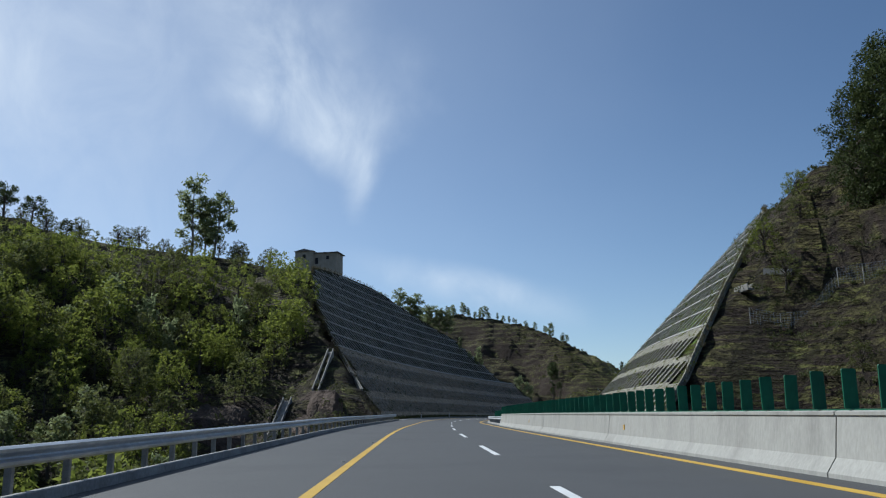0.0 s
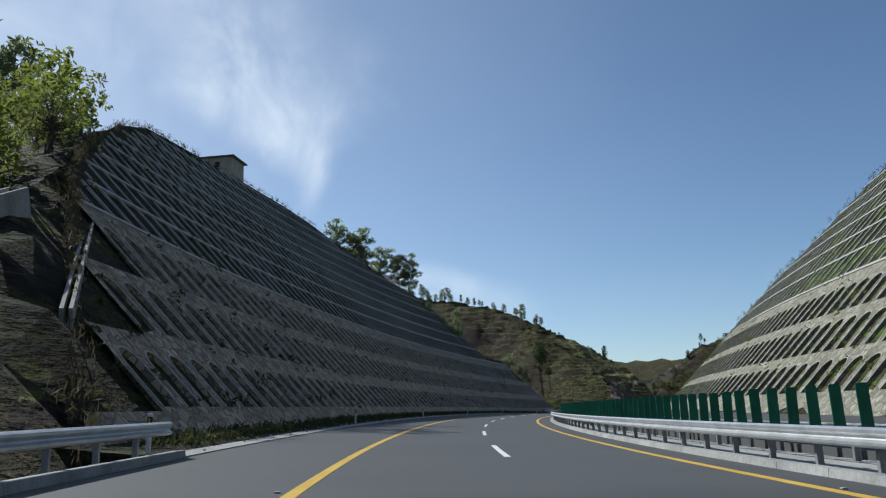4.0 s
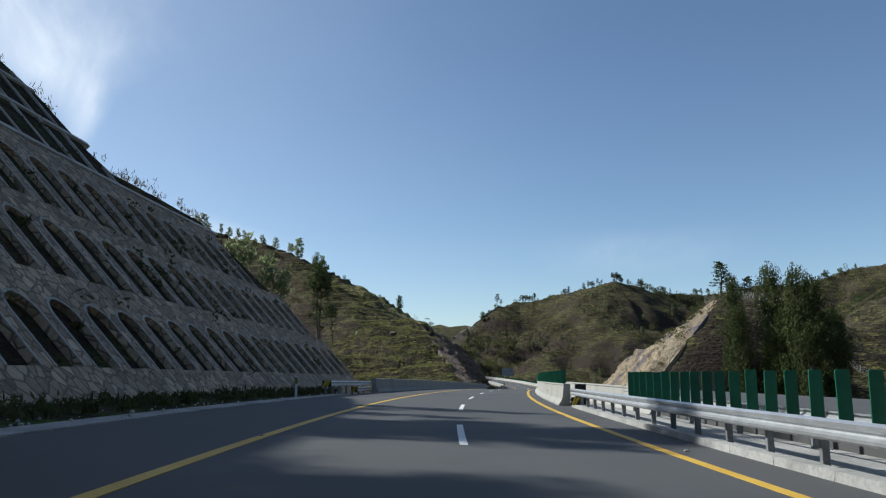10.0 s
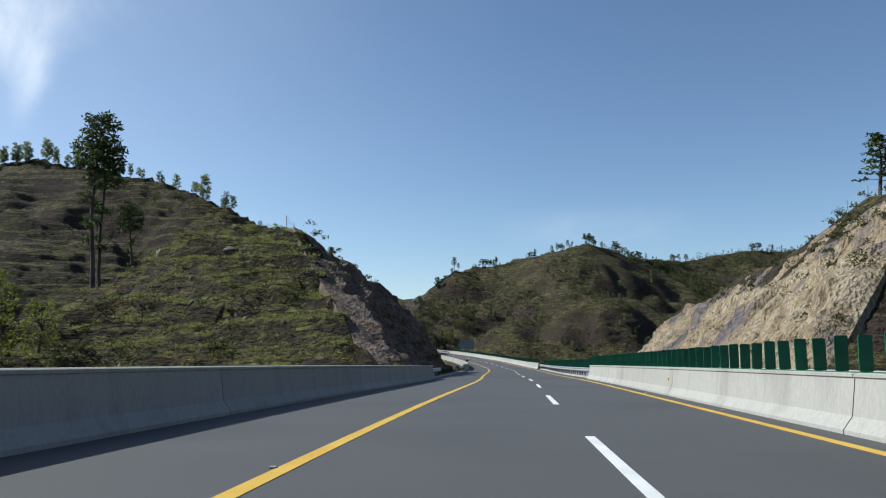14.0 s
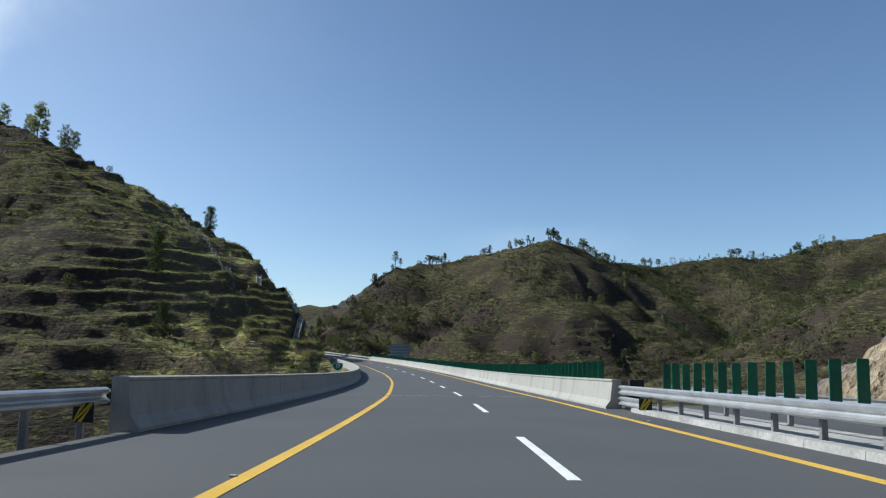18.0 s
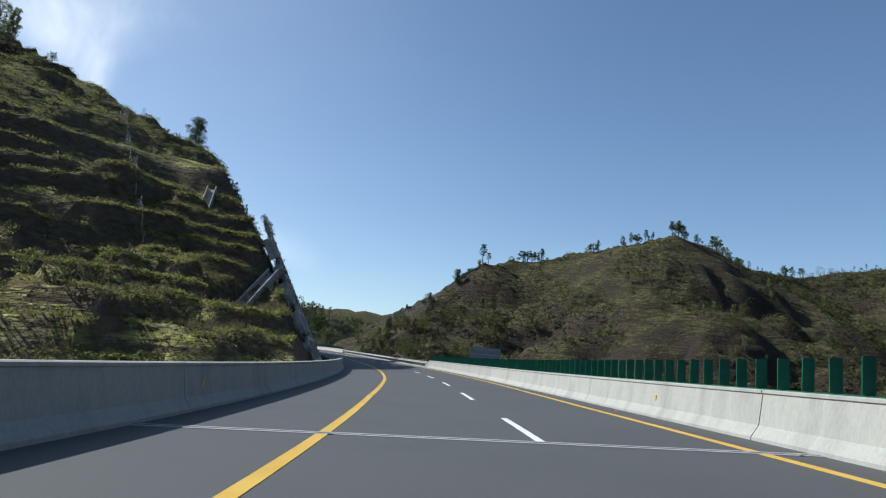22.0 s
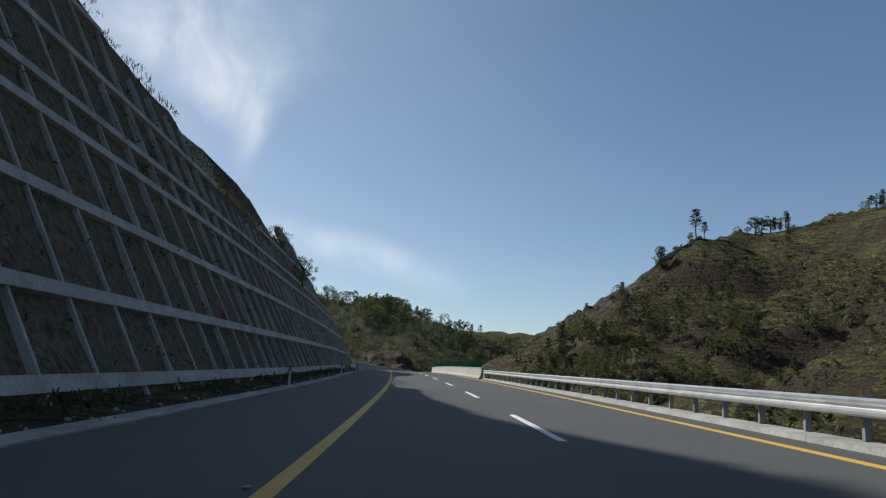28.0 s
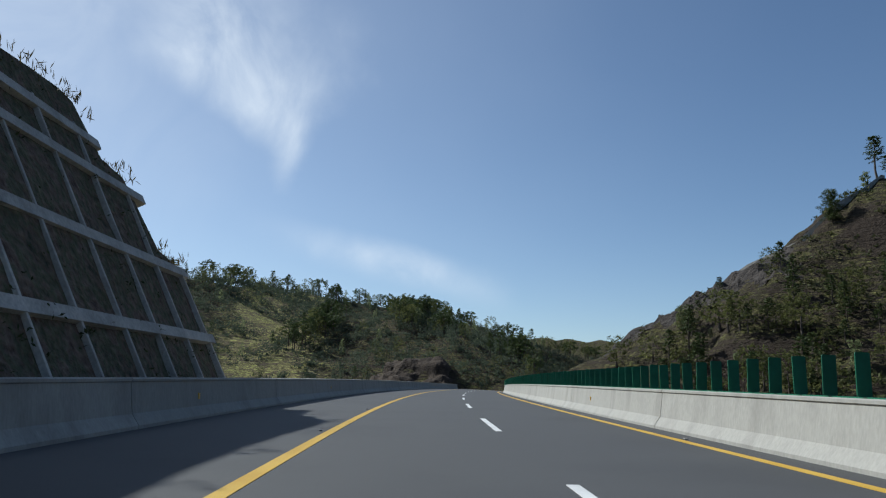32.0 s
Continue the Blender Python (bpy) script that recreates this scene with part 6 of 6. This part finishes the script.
clump_field("bank_scrub", rslope, RNG, M_SHRUB, 1, 20, 0.6, 0.6, "scrub and grass on the cut bank", "bushes", 0.12)


def slope_plants(name, sl, n, z0, z1, mat, per, spread, high, leaf, label, out=-0.2):
    s = RNG.uniform(sl["top"][0][0], sl["top"][0][-1], n)
    z = z0 + RNG.uniform(0, 1, n) * (np.minimum(slope_top(sl, s), z1) - z0)
    ok = (slope_top(sl, s) > z0 + 0.4) & (RNG.uniform(0, 1, n) < (slope_top(sl, s) - z0) / 22)
    clump_field(name, on_slope(sl, s, z, out)[ok], RNG, mat, 1, per, spread, high, label, "plants", leaf)


slope_plants("arch_plants", ARCH_L, 900, 1.5, 45, M_SHRUB, 14, 0.4, 0.5, 0.10, "sparse weeds in the planting bays")
slope_plants("rock_tufts", CUT_R, 240, 1.0, 40, M_SHRUB, 40, 0.8, 0.9, 0.12, "dry green tufts rooted in the rock face", 0.4)
slope_plants("earth_tufts", CUT_L, 160, 0.5, 30, M_SHRUB, 30, 0.6, 0.6, 0.10, "dull tufts rooted in the earth face", 0.6)
slope_plants("arch_plants_sunlit", ARCH_R, 4200, 1.3, 40, M_LEAF, 14, 0.38, 0.38, 0.09, "fresh weeds in the sunlit bays", -0.3)
slope_plants("wall_weeds", GRID_L, 3600, 0.5, 22, M_SHRUB, 9, 0.32, 0.42, 0.05, "weeds rooted between the beams")


def top_grass(name, sl, n, label, high=0.7):
    s = RNG.uniform(sl["top"][0][1], sl["top"][0][-2], n)
    p = on_slope(sl, s, slope_top(sl, s), 0.0) + RNG.normal(0, 0.25, (n, 3)) * (1, 1, 0)
    clump_field(name, p, RNG, M_DRY, 1, 12, 0.28, high, label, "grass", 0.035, 5.0, 4.0)


top_grass("crest_grass", ARCH_L, 500, "dry grass along the top of the slope")
top_grass("crest_grass_sunlit", ARCH_R, 420, "dry grass along the top of the slope")
top_grass("wall_top_grass", GRID_L, 460, "dry grass along the top of the wall", 0.42)
for nm, a, b in (("verge_tufts", 114, 284), ("verge_tufts_mound", 398, 452), ("verge_tufts_wall", 641, 800)):
    n = int((b - a) * (3 if a > 600 else 9))
    p = on_road(RNG.uniform(a, b, n), RNG.uniform(-8.6, -6.7, n), 0.1)
    clump_field(nm, p, RNG, M_SHRUB, 1, 9, 0.22, 0.32, "ragged grass on the narrow verge", "grass", 0.055, 2.6, 2.0)


# ---- roadside furniture ----
M_POSTW = material("white_post", ((0.50, 0.50, 0.48), (0.64, 0.64, 0.62)), scale=3.0, rough=0.6, bump=0.1, bump_scale=20)
M_HYELLOW = material("hazard_yellow", ((0.55, 0.42, 0.02), (0.68, 0.54, 0.04)), scale=3.0, rough=0.5, bump=0.05)
M_SIGNG = material("sign_green", ((0.004, 0.10, 0.05), (0.006, 0.13, 0.065)), scale=2.0, rough=0.45, bump=0.03)
M_SIGNW = material("sign_white", ((0.70, 0.70, 0.70), (0.78, 0.78, 0.78)), scale=2.0, rough=0.45, bump=0.03)
M_GREY = material("grey_metal_panel", ((0.22, 0.23, 0.24), (0.30, 0.31, 0.32)), scale=1.0, rough=0.5, bump=0.1, metal=0.4)

_post = box_mesh("post", 0.11, 0.09, 1.15, M_POSTW, 0.015, (0, 0, 0.42))
_band = box_mesh("band", 0.118, 0.098, 0.26, M_BLACK, 0.01, (0, 0, 0.80))
_lens = box_mesh("reflector", 0.05, 0.11, 0.17, M_AMBER, 0.006, (0, 0, 0.80))
_first = None
for s, lat in ((144.3, -6.6), (176.5, -6.6), (208.4, -6.6), (238.6, -6.6), (271.6, -6.5), (112.5, -6.8), (439.0, -5.95), (747.5, -6.5), (783.0, -6.45), (690.0, -6.5)):
    m = stand(s, lat, 0.0) @ pose(0, 0, 0, RNG.uniform(-2, 2), RNG.uniform(-3, 3), 0)
    if _first is None:
        _first = empty("marker_post", m, "white roadside marker post with black band and amber reflector", "marker post", "marker posts")
        part("post", _post, _first)
        part("band", _band, _first, "black band")
        part("reflector", _lens, _first, "amber reflector")
    else:
        copy_thing(_first, m)


def hazard(s, lat, up, wide=0.62, high=0.34, turn=0.0):
    """A black and yellow striped end plate, curved a little, on the end of a rail."""
    ob = empty("hazard_plate", stand(s, lat, up, turn=turn), "black and yellow striped plate on the rail's end", "hazard plate", "hazard plates")
    part("plate", box_mesh("plate", wide, 0.03, high, M_BLACK, 0.01), ob)
    w = wide / 5.2
    for k in (-1.55, -0.2, 1.15):
        x = k * w * 1.35
        sl = 0.16 * high / 0.34
        xs = [max(-wide / 2 + 0.01, min(wide / 2 - 0.01, v)) for v in (x - w / 2 - sl, x + w / 2 - sl, x + w / 2 + sl, x - w / 2 + sl)]
        zz = (-high / 2 + 0.01, -high / 2 + 0.01, high / 2 - 0.01, high / 2 - 0.01)
        v = [(a, -0.019, b) for a, b in zip(xs, zz)] + [(a, -0.012, b) for a, b in zip(xs, zz)]
        part("stripe", mesh_of("stripe", v, [(0, 1, 2, 3), (7, 6, 5, 4), (0, 4, 5, 1), (1, 5, 6, 2), (2, 6, 7, 3), (3, 7, 4, 0)], M_HYELLOW), ob, "yellow diagonal stripe")
    return ob


hazard(276.9, -6.1, 0.66, 0.5)
hazard(284.9, -6.05, 0.28, 0.42)
hazard(440.8, -5.95, 0.66, 0.5)
hazard(457.0, -5.95, 0.40, 0.36)
hazard(788.4, -6.15, 0.66, 0.5)
hazard(797.8, -6.1, 0.28, 0.42)
hazard(778.6, 6.50, 0.30, 0.42)
hazard(467.4, 6.50, 0.30, 0.40)
hazard(268.6, 6.50, 0.30, 0.40)

# kilometre shield on the curved barrier
sign = empty("kilometre_sign", stand(496.5, -5.72, 1.0, turn=-8), "green shield-shaped kilometre sign reading 77", "road sign")
shape = [(-0.34, 0.60), (-0.20, 0.66), (0.0, 0.62), (0.20, 0.66), (0.34, 0.60), (0.36, 0.42), (0.26, 0.20), (0.0, 0.08), (-0.26, 0.20), (-0.36, 0.42)]


def plate(name, pts, y0, y1, mat, grow=1.0):
    c = (0.0, 0.38)
    v = [((x - c[0]) * grow, y, (z - c[1]) * grow + c[1]) for y in (y0, y1) for x, z in pts]
    n = len(pts)
    return mesh_of(name, v, [tuple(range(n)), tuple(range(2 * n - 1, n - 1, -1))] + [(k, k + n, (k + 1) % n + n, (k + 1) % n) for k in range(n)], mat)


part("border", plate("border", shape, -0.004, 0.012, M_SIGNW, 1.0), sign, "white border")
part("face", plate("face", shape, -0.010, -0.004, M_SIGNG, 0.88), sign)
part("pole", box_mesh("pole", 0.06, 0.05, 0.6, M_STEEL, 0.005, (0, 0.04, 0.25)), sign)
txt = bpy.data.curves.new("numerals", "FONT")
txt.body, txt.size, txt.align_x, txt.align_y, txt.extrude = "77", 0.34, "CENTER", "CENTER", 0.002
txt.materials.append(M_SIGNW)
num = part("numerals", txt, sign, "white numerals", pose(0, -0.014, 0.40, 90, 0, 0))

# back of a large sign beyond the valley
board = empty("sign_board", pose(249.7, 678.1, -1.8, 0, 0, -14), "grey metal back of a large road sign", "road sign")
part("panel", box_mesh("panel", 7.2, 0.08, 4.4, M_GREY, 0.02, (0, 0, 2.2)), board)
for x in (-1.9, 1.9):
    part("post", box_mesh("post", 0.22, 0.22, 16.0, M_STEEL, 0.02, (x, 0.18, -4.0)), board)
for z in (0.6, 1.7, 2.8, 3.9):
    part("rail", box_mesh("rail", 7.0, 0.06, 0.10, M_STEEL, 0.01, (0, -0.07, z)), board)

# road studs along the edge lines
_stud = box_mesh("stud", 0.08, 0.08, 0.022, M_KERB, 0.008, (0, 0, 0.015))
studs = empty("road_studs", pose(0, 0, 0), "small white road studs beside the yellow lines", "road stud")
for s in np.arange(8, 870, 12.0):
    for lat in (-2.08, 5.68):
        part("stud", _stud, studs, "", stand(s, lat, 0.0))

# dark patch blocks at the barrier ends
for s, lat in ((271.0, 7.0), (470.6, 7.05)):
    thing("end_block", box_mesh("end_block", 0.5, 0.28, 1.05, M_BLACK, 0.02, (0, 0, 0.5)), "dark block between the rails and the barrier", "end block").matrix_basis = stand(s, lat, 0.0)


# ---- drains on the slopes ----
M_CHUTE = material("dull_concrete", ((0.22, 0.208, 0.185), (0.35, 0.335, 0.305)), scale=1.2, rough=0.9, bump=0.4, bump_scale=10, fine=0.45)
def chute(name, a, b, wide, label, deep=1.7):
    """A stepped concrete channel from a down to b: floor and two side walls."""
    a, b = Vector(a), Vector(b)
    d = b - a
    side = d.cross(Vector((0, 0, 1))).normalized()
    up = side.cross(d).normalized()
    ob = empty(name, pose(0, 0, 0), label, "drain channel")

    def bar(u0, u1, h0, h1):
        v = []
        for p in (a, b):
            for u, hh in ((u0, h0), (u1, h0), (u1, h1), (u0, h1)):
                v.append(p + side * u + up * hh)
        return [(0, 1, 2, 3), (7, 6, 5, 4), (0, 4, 5, 1), (1, 5, 6, 2), (2, 6, 7, 3), (3, 7, 4, 0)], v

    for nm, q in (("side_wall", (-wide / 2 - 0.13, -wide / 2, -deep, 0.34)), ("side_wall", (wide / 2, wide / 2 + 0.13, -deep, 0.34)), ("channel_floor", (-wide / 2, wide / 2, -deep, -0.22))):
        f, v = bar(*q)
        part(nm, mesh_of(nm, v, f, M_CHUTE), ob)
    return ob


chute("drain_chute", (-12.7, 128.7, 11.9), (-13.1, 112.2, 5.0), 0.7, "pale concrete drain chute down the wooded bank")
chute("drain_chute", (-16.6, 110.6, 3.9), (-17.2, 101.6, -1.2), 0.9, "pale concrete drain chute down the wooded bank")
chute("drain_chute", (179.6, 612.5, 17.4), (178.2, 606.8, 12.4), 0.9, "pale concrete drain chute on the terraced hill")
chute("drain_chute", (185.5, 596.3, 6.1), (179.9, 582.5, 0.25), 0.9, "pale concrete drain chute on the terraced hill")
for (ax, ay), (bx, by) in (((41.2, 97.8), (41.9, 95.4)), ((45.6, 99.2), (47.8, 96.8))):
    chute("drain_chute", (ax, ay, ground_at(ax, ay) + 0.25), (bx, by, ground_at(bx, by) + 0.25), 0.7, "pale concrete drain chute at the end of the arched slope", 0.45)
chute("edge_beam", (-12.6, 138.1, 13.2), (-7.2, 120.0, 5.2), 0.16, "pale concrete beam edging the arched slope")


def fence(name, pts, high, label, pitch=2.6):
    """A wire-mesh fence on thin posts that follows the ground."""
    ob = empty(name, pose(0, 0, 0), label, "fence")
    pts = [Vector(p).to_2d() for p in pts]
    at = []
    for a, b in zip(pts, pts[1:]):
        n = max(1, int((b - a).length / pitch))
        at += [a + (b - a) * k / n for k in range(n)]
    at.append(pts[-1])
    feet = [Vector((p.x, p.y, ground_at(p.x, p.y))) for p in at]
    pm = box_mesh("post", 0.07, 0.07, high + 0.4, M_KERB, 0.0, (0, 0, high / 2 - 0.2))
    for p in feet:
        part("post", pm, ob, "", Matrix.Translation(p))
    v, f = [], []
    for a, b in zip(feet, feet[1:]):
        for k in range(7):
            z = 0.1 + (high - 0.15) * k / 6
            n = len(v)
            v += [a + Vector((0, 0, z)), b + Vector((0, 0, z)), b + Vector((0, 0, z + 0.018)), a + Vector((0, 0, z + 0.018))]
            f.append((n, n + 1, n + 2, n + 3))
        for k in range(9):
            p = a + (b - a) * k / 9
            q = a + (b - a) * (k / 9 + 0.006)
            n = len(v)
            v += [p + Vector((0, 0, 0.1)), q + Vector((0, 0, 0.1)), q + Vector((0, 0, high - 0.05)), p + Vector((0, 0, high - 0.05))]
            f.append((n, n + 1, n + 2, n + 3))
    part("wire_mesh", mesh_of("wire_mesh", v, f, M_STEEL), ob)
    return ob


_edge = [(330, 1040), (338, 1024), (346, 1010), (354, 996), (362, 982), (370, 975), (380, 977), (388, 980)]
crest_drain = empty("crest_drain", pose(0, 0, 0), "pale concrete drain along the edge of the far hill", "drain channel")
for (ax, ay), (bx, by) in zip(_edge, _edge[1:]):
    za, zb = ground_at(ax, ay) + 0.5, ground_at(bx, by) + 0.5
    v = [(x + u, y + u * 0.4, z + h) for x, y, z in ((ax, ay, za), (bx, by, zb)) for u, h in ((-0.8, -1.5), (0.8, -1.5), (0.8, 0.4), (-0.8, 0.4))]
    part("channel", mesh_of("channel", v, [(0, 1, 2, 3), (7, 6, 5, 4), (0, 4, 5, 1), (1, 5, 6, 2), (2, 6, 7, 3), (3, 7, 4, 0)], M_CHUTE), crest_drain)

fence("fence", [(172, 590), (169, 618), (167, 645), (168, 668), (171, 690)], 1.8, "wire-mesh fence climbing the terraced hill")
fence("fence", [(172, 399), (175, 388), (178, 374), (182, 358)], 1.8, "wire-mesh fence down the side of the knoll")
fence("fence", [(40, 92), (50, 90), (62, 84), (74, 76)], 1.9, "wire-mesh fence along the cut bank")
fence("fence", [(-12, 96), (-20, 92), (-34, 88)], 1.8, "wire-mesh fence below the wooded slope")
fence("fence", [tuple(on_road(q, -(9.0 + 0.5 * 15.8 + 1.2), 0.0)[:2]) for q in (764, 768, 772, 776)], 1.6, "wire-mesh fence above the beam grid", 1.3)
fence("fence", [(96, 412), (99, 417), (103, 423)], 1.9, "thin fence posts on top of the mound")

# ---- buildings on the crest ----
M_PLASTER = material("cream_plaster", ((0.38, 0.33, 0.26), (0.52, 0.46, 0.37)), scale=0.8, rough=0.9, bump=0.2, bump_scale=10, fine=0.4)
M_ROOF = material("grey_roof", ((0.16, 0.15, 0.145), (0.25, 0.24, 0.23)), scale=0.7, rough=0.85, bump=0.3, bump_scale=8)
M_TIN = material("white_tin_roof", ((0.62, 0.63, 0.65), (0.75, 0.76, 0.78)), scale=1.0, rough=0.4, bump=0.1, bump_scale=6, metal=0.2)
M_DARKWIN = material("dark_opening", ((0.012, 0.012, 0.013), (0.02, 0.02, 0.022)), scale=2.0, rough=0.4)


def house(m, base):
    ob = empty("house", m, "cream plastered single-storey house with a low grey roof", "house")
    part("wall", box_mesh("wall", 6.0, 7.0, 4.2 + base, M_PLASTER, 0.03, (-4.0, 0, 2.1 - base / 2)), ob)
    part("wall", box_mesh("wall", 7.5, 6.0, 3.4 + base, M_PLASTER, 0.03, (2.76, 0, 1.7 - base / 2)), ob)
    rv = [(-7.4, -3.9, 4.2), (-0.7, -3.9, 4.2), (-0.7, 3.9, 4.2), (-7.4, 3.9, 4.2), (-4.0, -3.9, 5.0), (-4.0, 3.9, 5.0)]
    part("roof", mesh_of("roof", rv, [(0, 1, 4), (2, 3, 5), (0, 4, 5, 3), (1, 2, 5, 4), (0, 3, 2, 1)], M_ROOF), ob)
    part("roof", box_mesh("roof", 8.3, 7.0, 0.22, M_ROOF, 0.03, (2.95, 0, 3.52)), ob)
    for x, z in ((-4.0, 2.6), (3.6, 1.9)):
        y = -3.53 if x < 0 else -3.03
        w = part("window", box_mesh("window", 0.95, 0.1, 1.15, M_DARKWIN, 0.01, (x, y, z)), ob, "dark window opening")
        part("sill", box_mesh("sill", 1.15, 0.2, 0.08, M_PLASTER, 0.01, (x, y - 0.03, z - 0.62)), w)
    part("door", box_mesh("door", 0.95, 0.1, 2.0, M_DARKWIN, 0.01, (0.0, -3.04, 1.0)), ob, "dark doorway")


house(pose(-28.3, 248.5, 48.5, 0, 0, -14), 5.0)
shed = empty("shed", pose(-66, 229, ground_at(-66, 229) - 0.3, 0, 0, 14), "low shed with a white sheet-metal roof", "shed")
part("wall", box_mesh("wall", 7.0, 4.0, 2.6, M_PLASTER, 0.03, (0, 0, 1.3)), shed)
part("roof", box_mesh("roof", 7.8, 5.2, 0.12, M_TIN, 0.02, (0, 0, 0)), shed, "white sheet-metal roof", pose(0, 0, 2.85, 16, 0, 0))

# a bush rooted high in the gridded wall
_q = on_slope(GRID_L, 797.0, 9.6, 0.7)
plant("broadleaf", float(_q[0]), float(_q[1]), 3.2, float(_q[2]) - 0.6, wide=1.3)

# loose stones on the mound and along the verges
bm = bmesh.new()
bmesh.ops.create_icosphere(bm, subdivisions=1, radius=1.0)
for v in bm.verts:
    v.co *= 0.75 + 0.5 * noise.noise(v.co * 1.7)
STONE = bpy.data.meshes.new("stone")
bm.to_mesh(STONE)
bm.free()
STONE.materials.append(material("field_stone", ((0.085, 0.078, 0.07), (0.20, 0.185, 0.165)), scale=1.5, rough=0.95, bump=0.6, bump_scale=9, fine=0.6, per_object=0.3))
for x, y, z in scatter(1500, (62, 118, 384, 440), RNG, lambda x, y, z, s, lat: face(x, y, z, s, lat))[:280]:
    k = RNG.uniform(0.12, 0.3) * (2.2 if RNG.uniform() > 0.88 else 1.0)
    if RNG.uniform() > 0.86:
        k *= 2.0
    thing("boulder", STONE, "pale weathered boulder lying on the grassy mound", "boulder", "", "boulders on the mound").matrix_basis = pose(x, y, z + 0.1 * k, *RNG.uniform(0, 360, 3)) @ Matrix.Diagonal((k, k * 0.8, k * 0.6, 1))

# chips of stone in the verges and gutters
_sv = np.array([v.co for v in STONE.vertices])
_sf = np.array([p.vertices[:] for p in STONE.polygons])
V, F = [], []
for a, b, lo, hi, n in ((114, 284, -8.4, -5.9, 420), (399, 452, -8.2, -5.9, 260), (641, 804, -8.4, -5.9, 520), (78, 262, 6.9, 8.3, 260)):
    for q in on_road(RNG.uniform(a, b, n), RNG.uniform(lo, hi, n), 0.06):
        k = RNG.uniform(0.02, 0.085)
        F.append(_sf + len(V) * len(_sv))
        V.append(_sv * k * RNG.uniform(0.6, 1.2, 3) + q)
thing("stone_chips", mesh_of("stone_chips", np.concatenate(V), np.concatenate(F), M_RIM), "small pale stones scattered along the verges", "stones", "stuff")
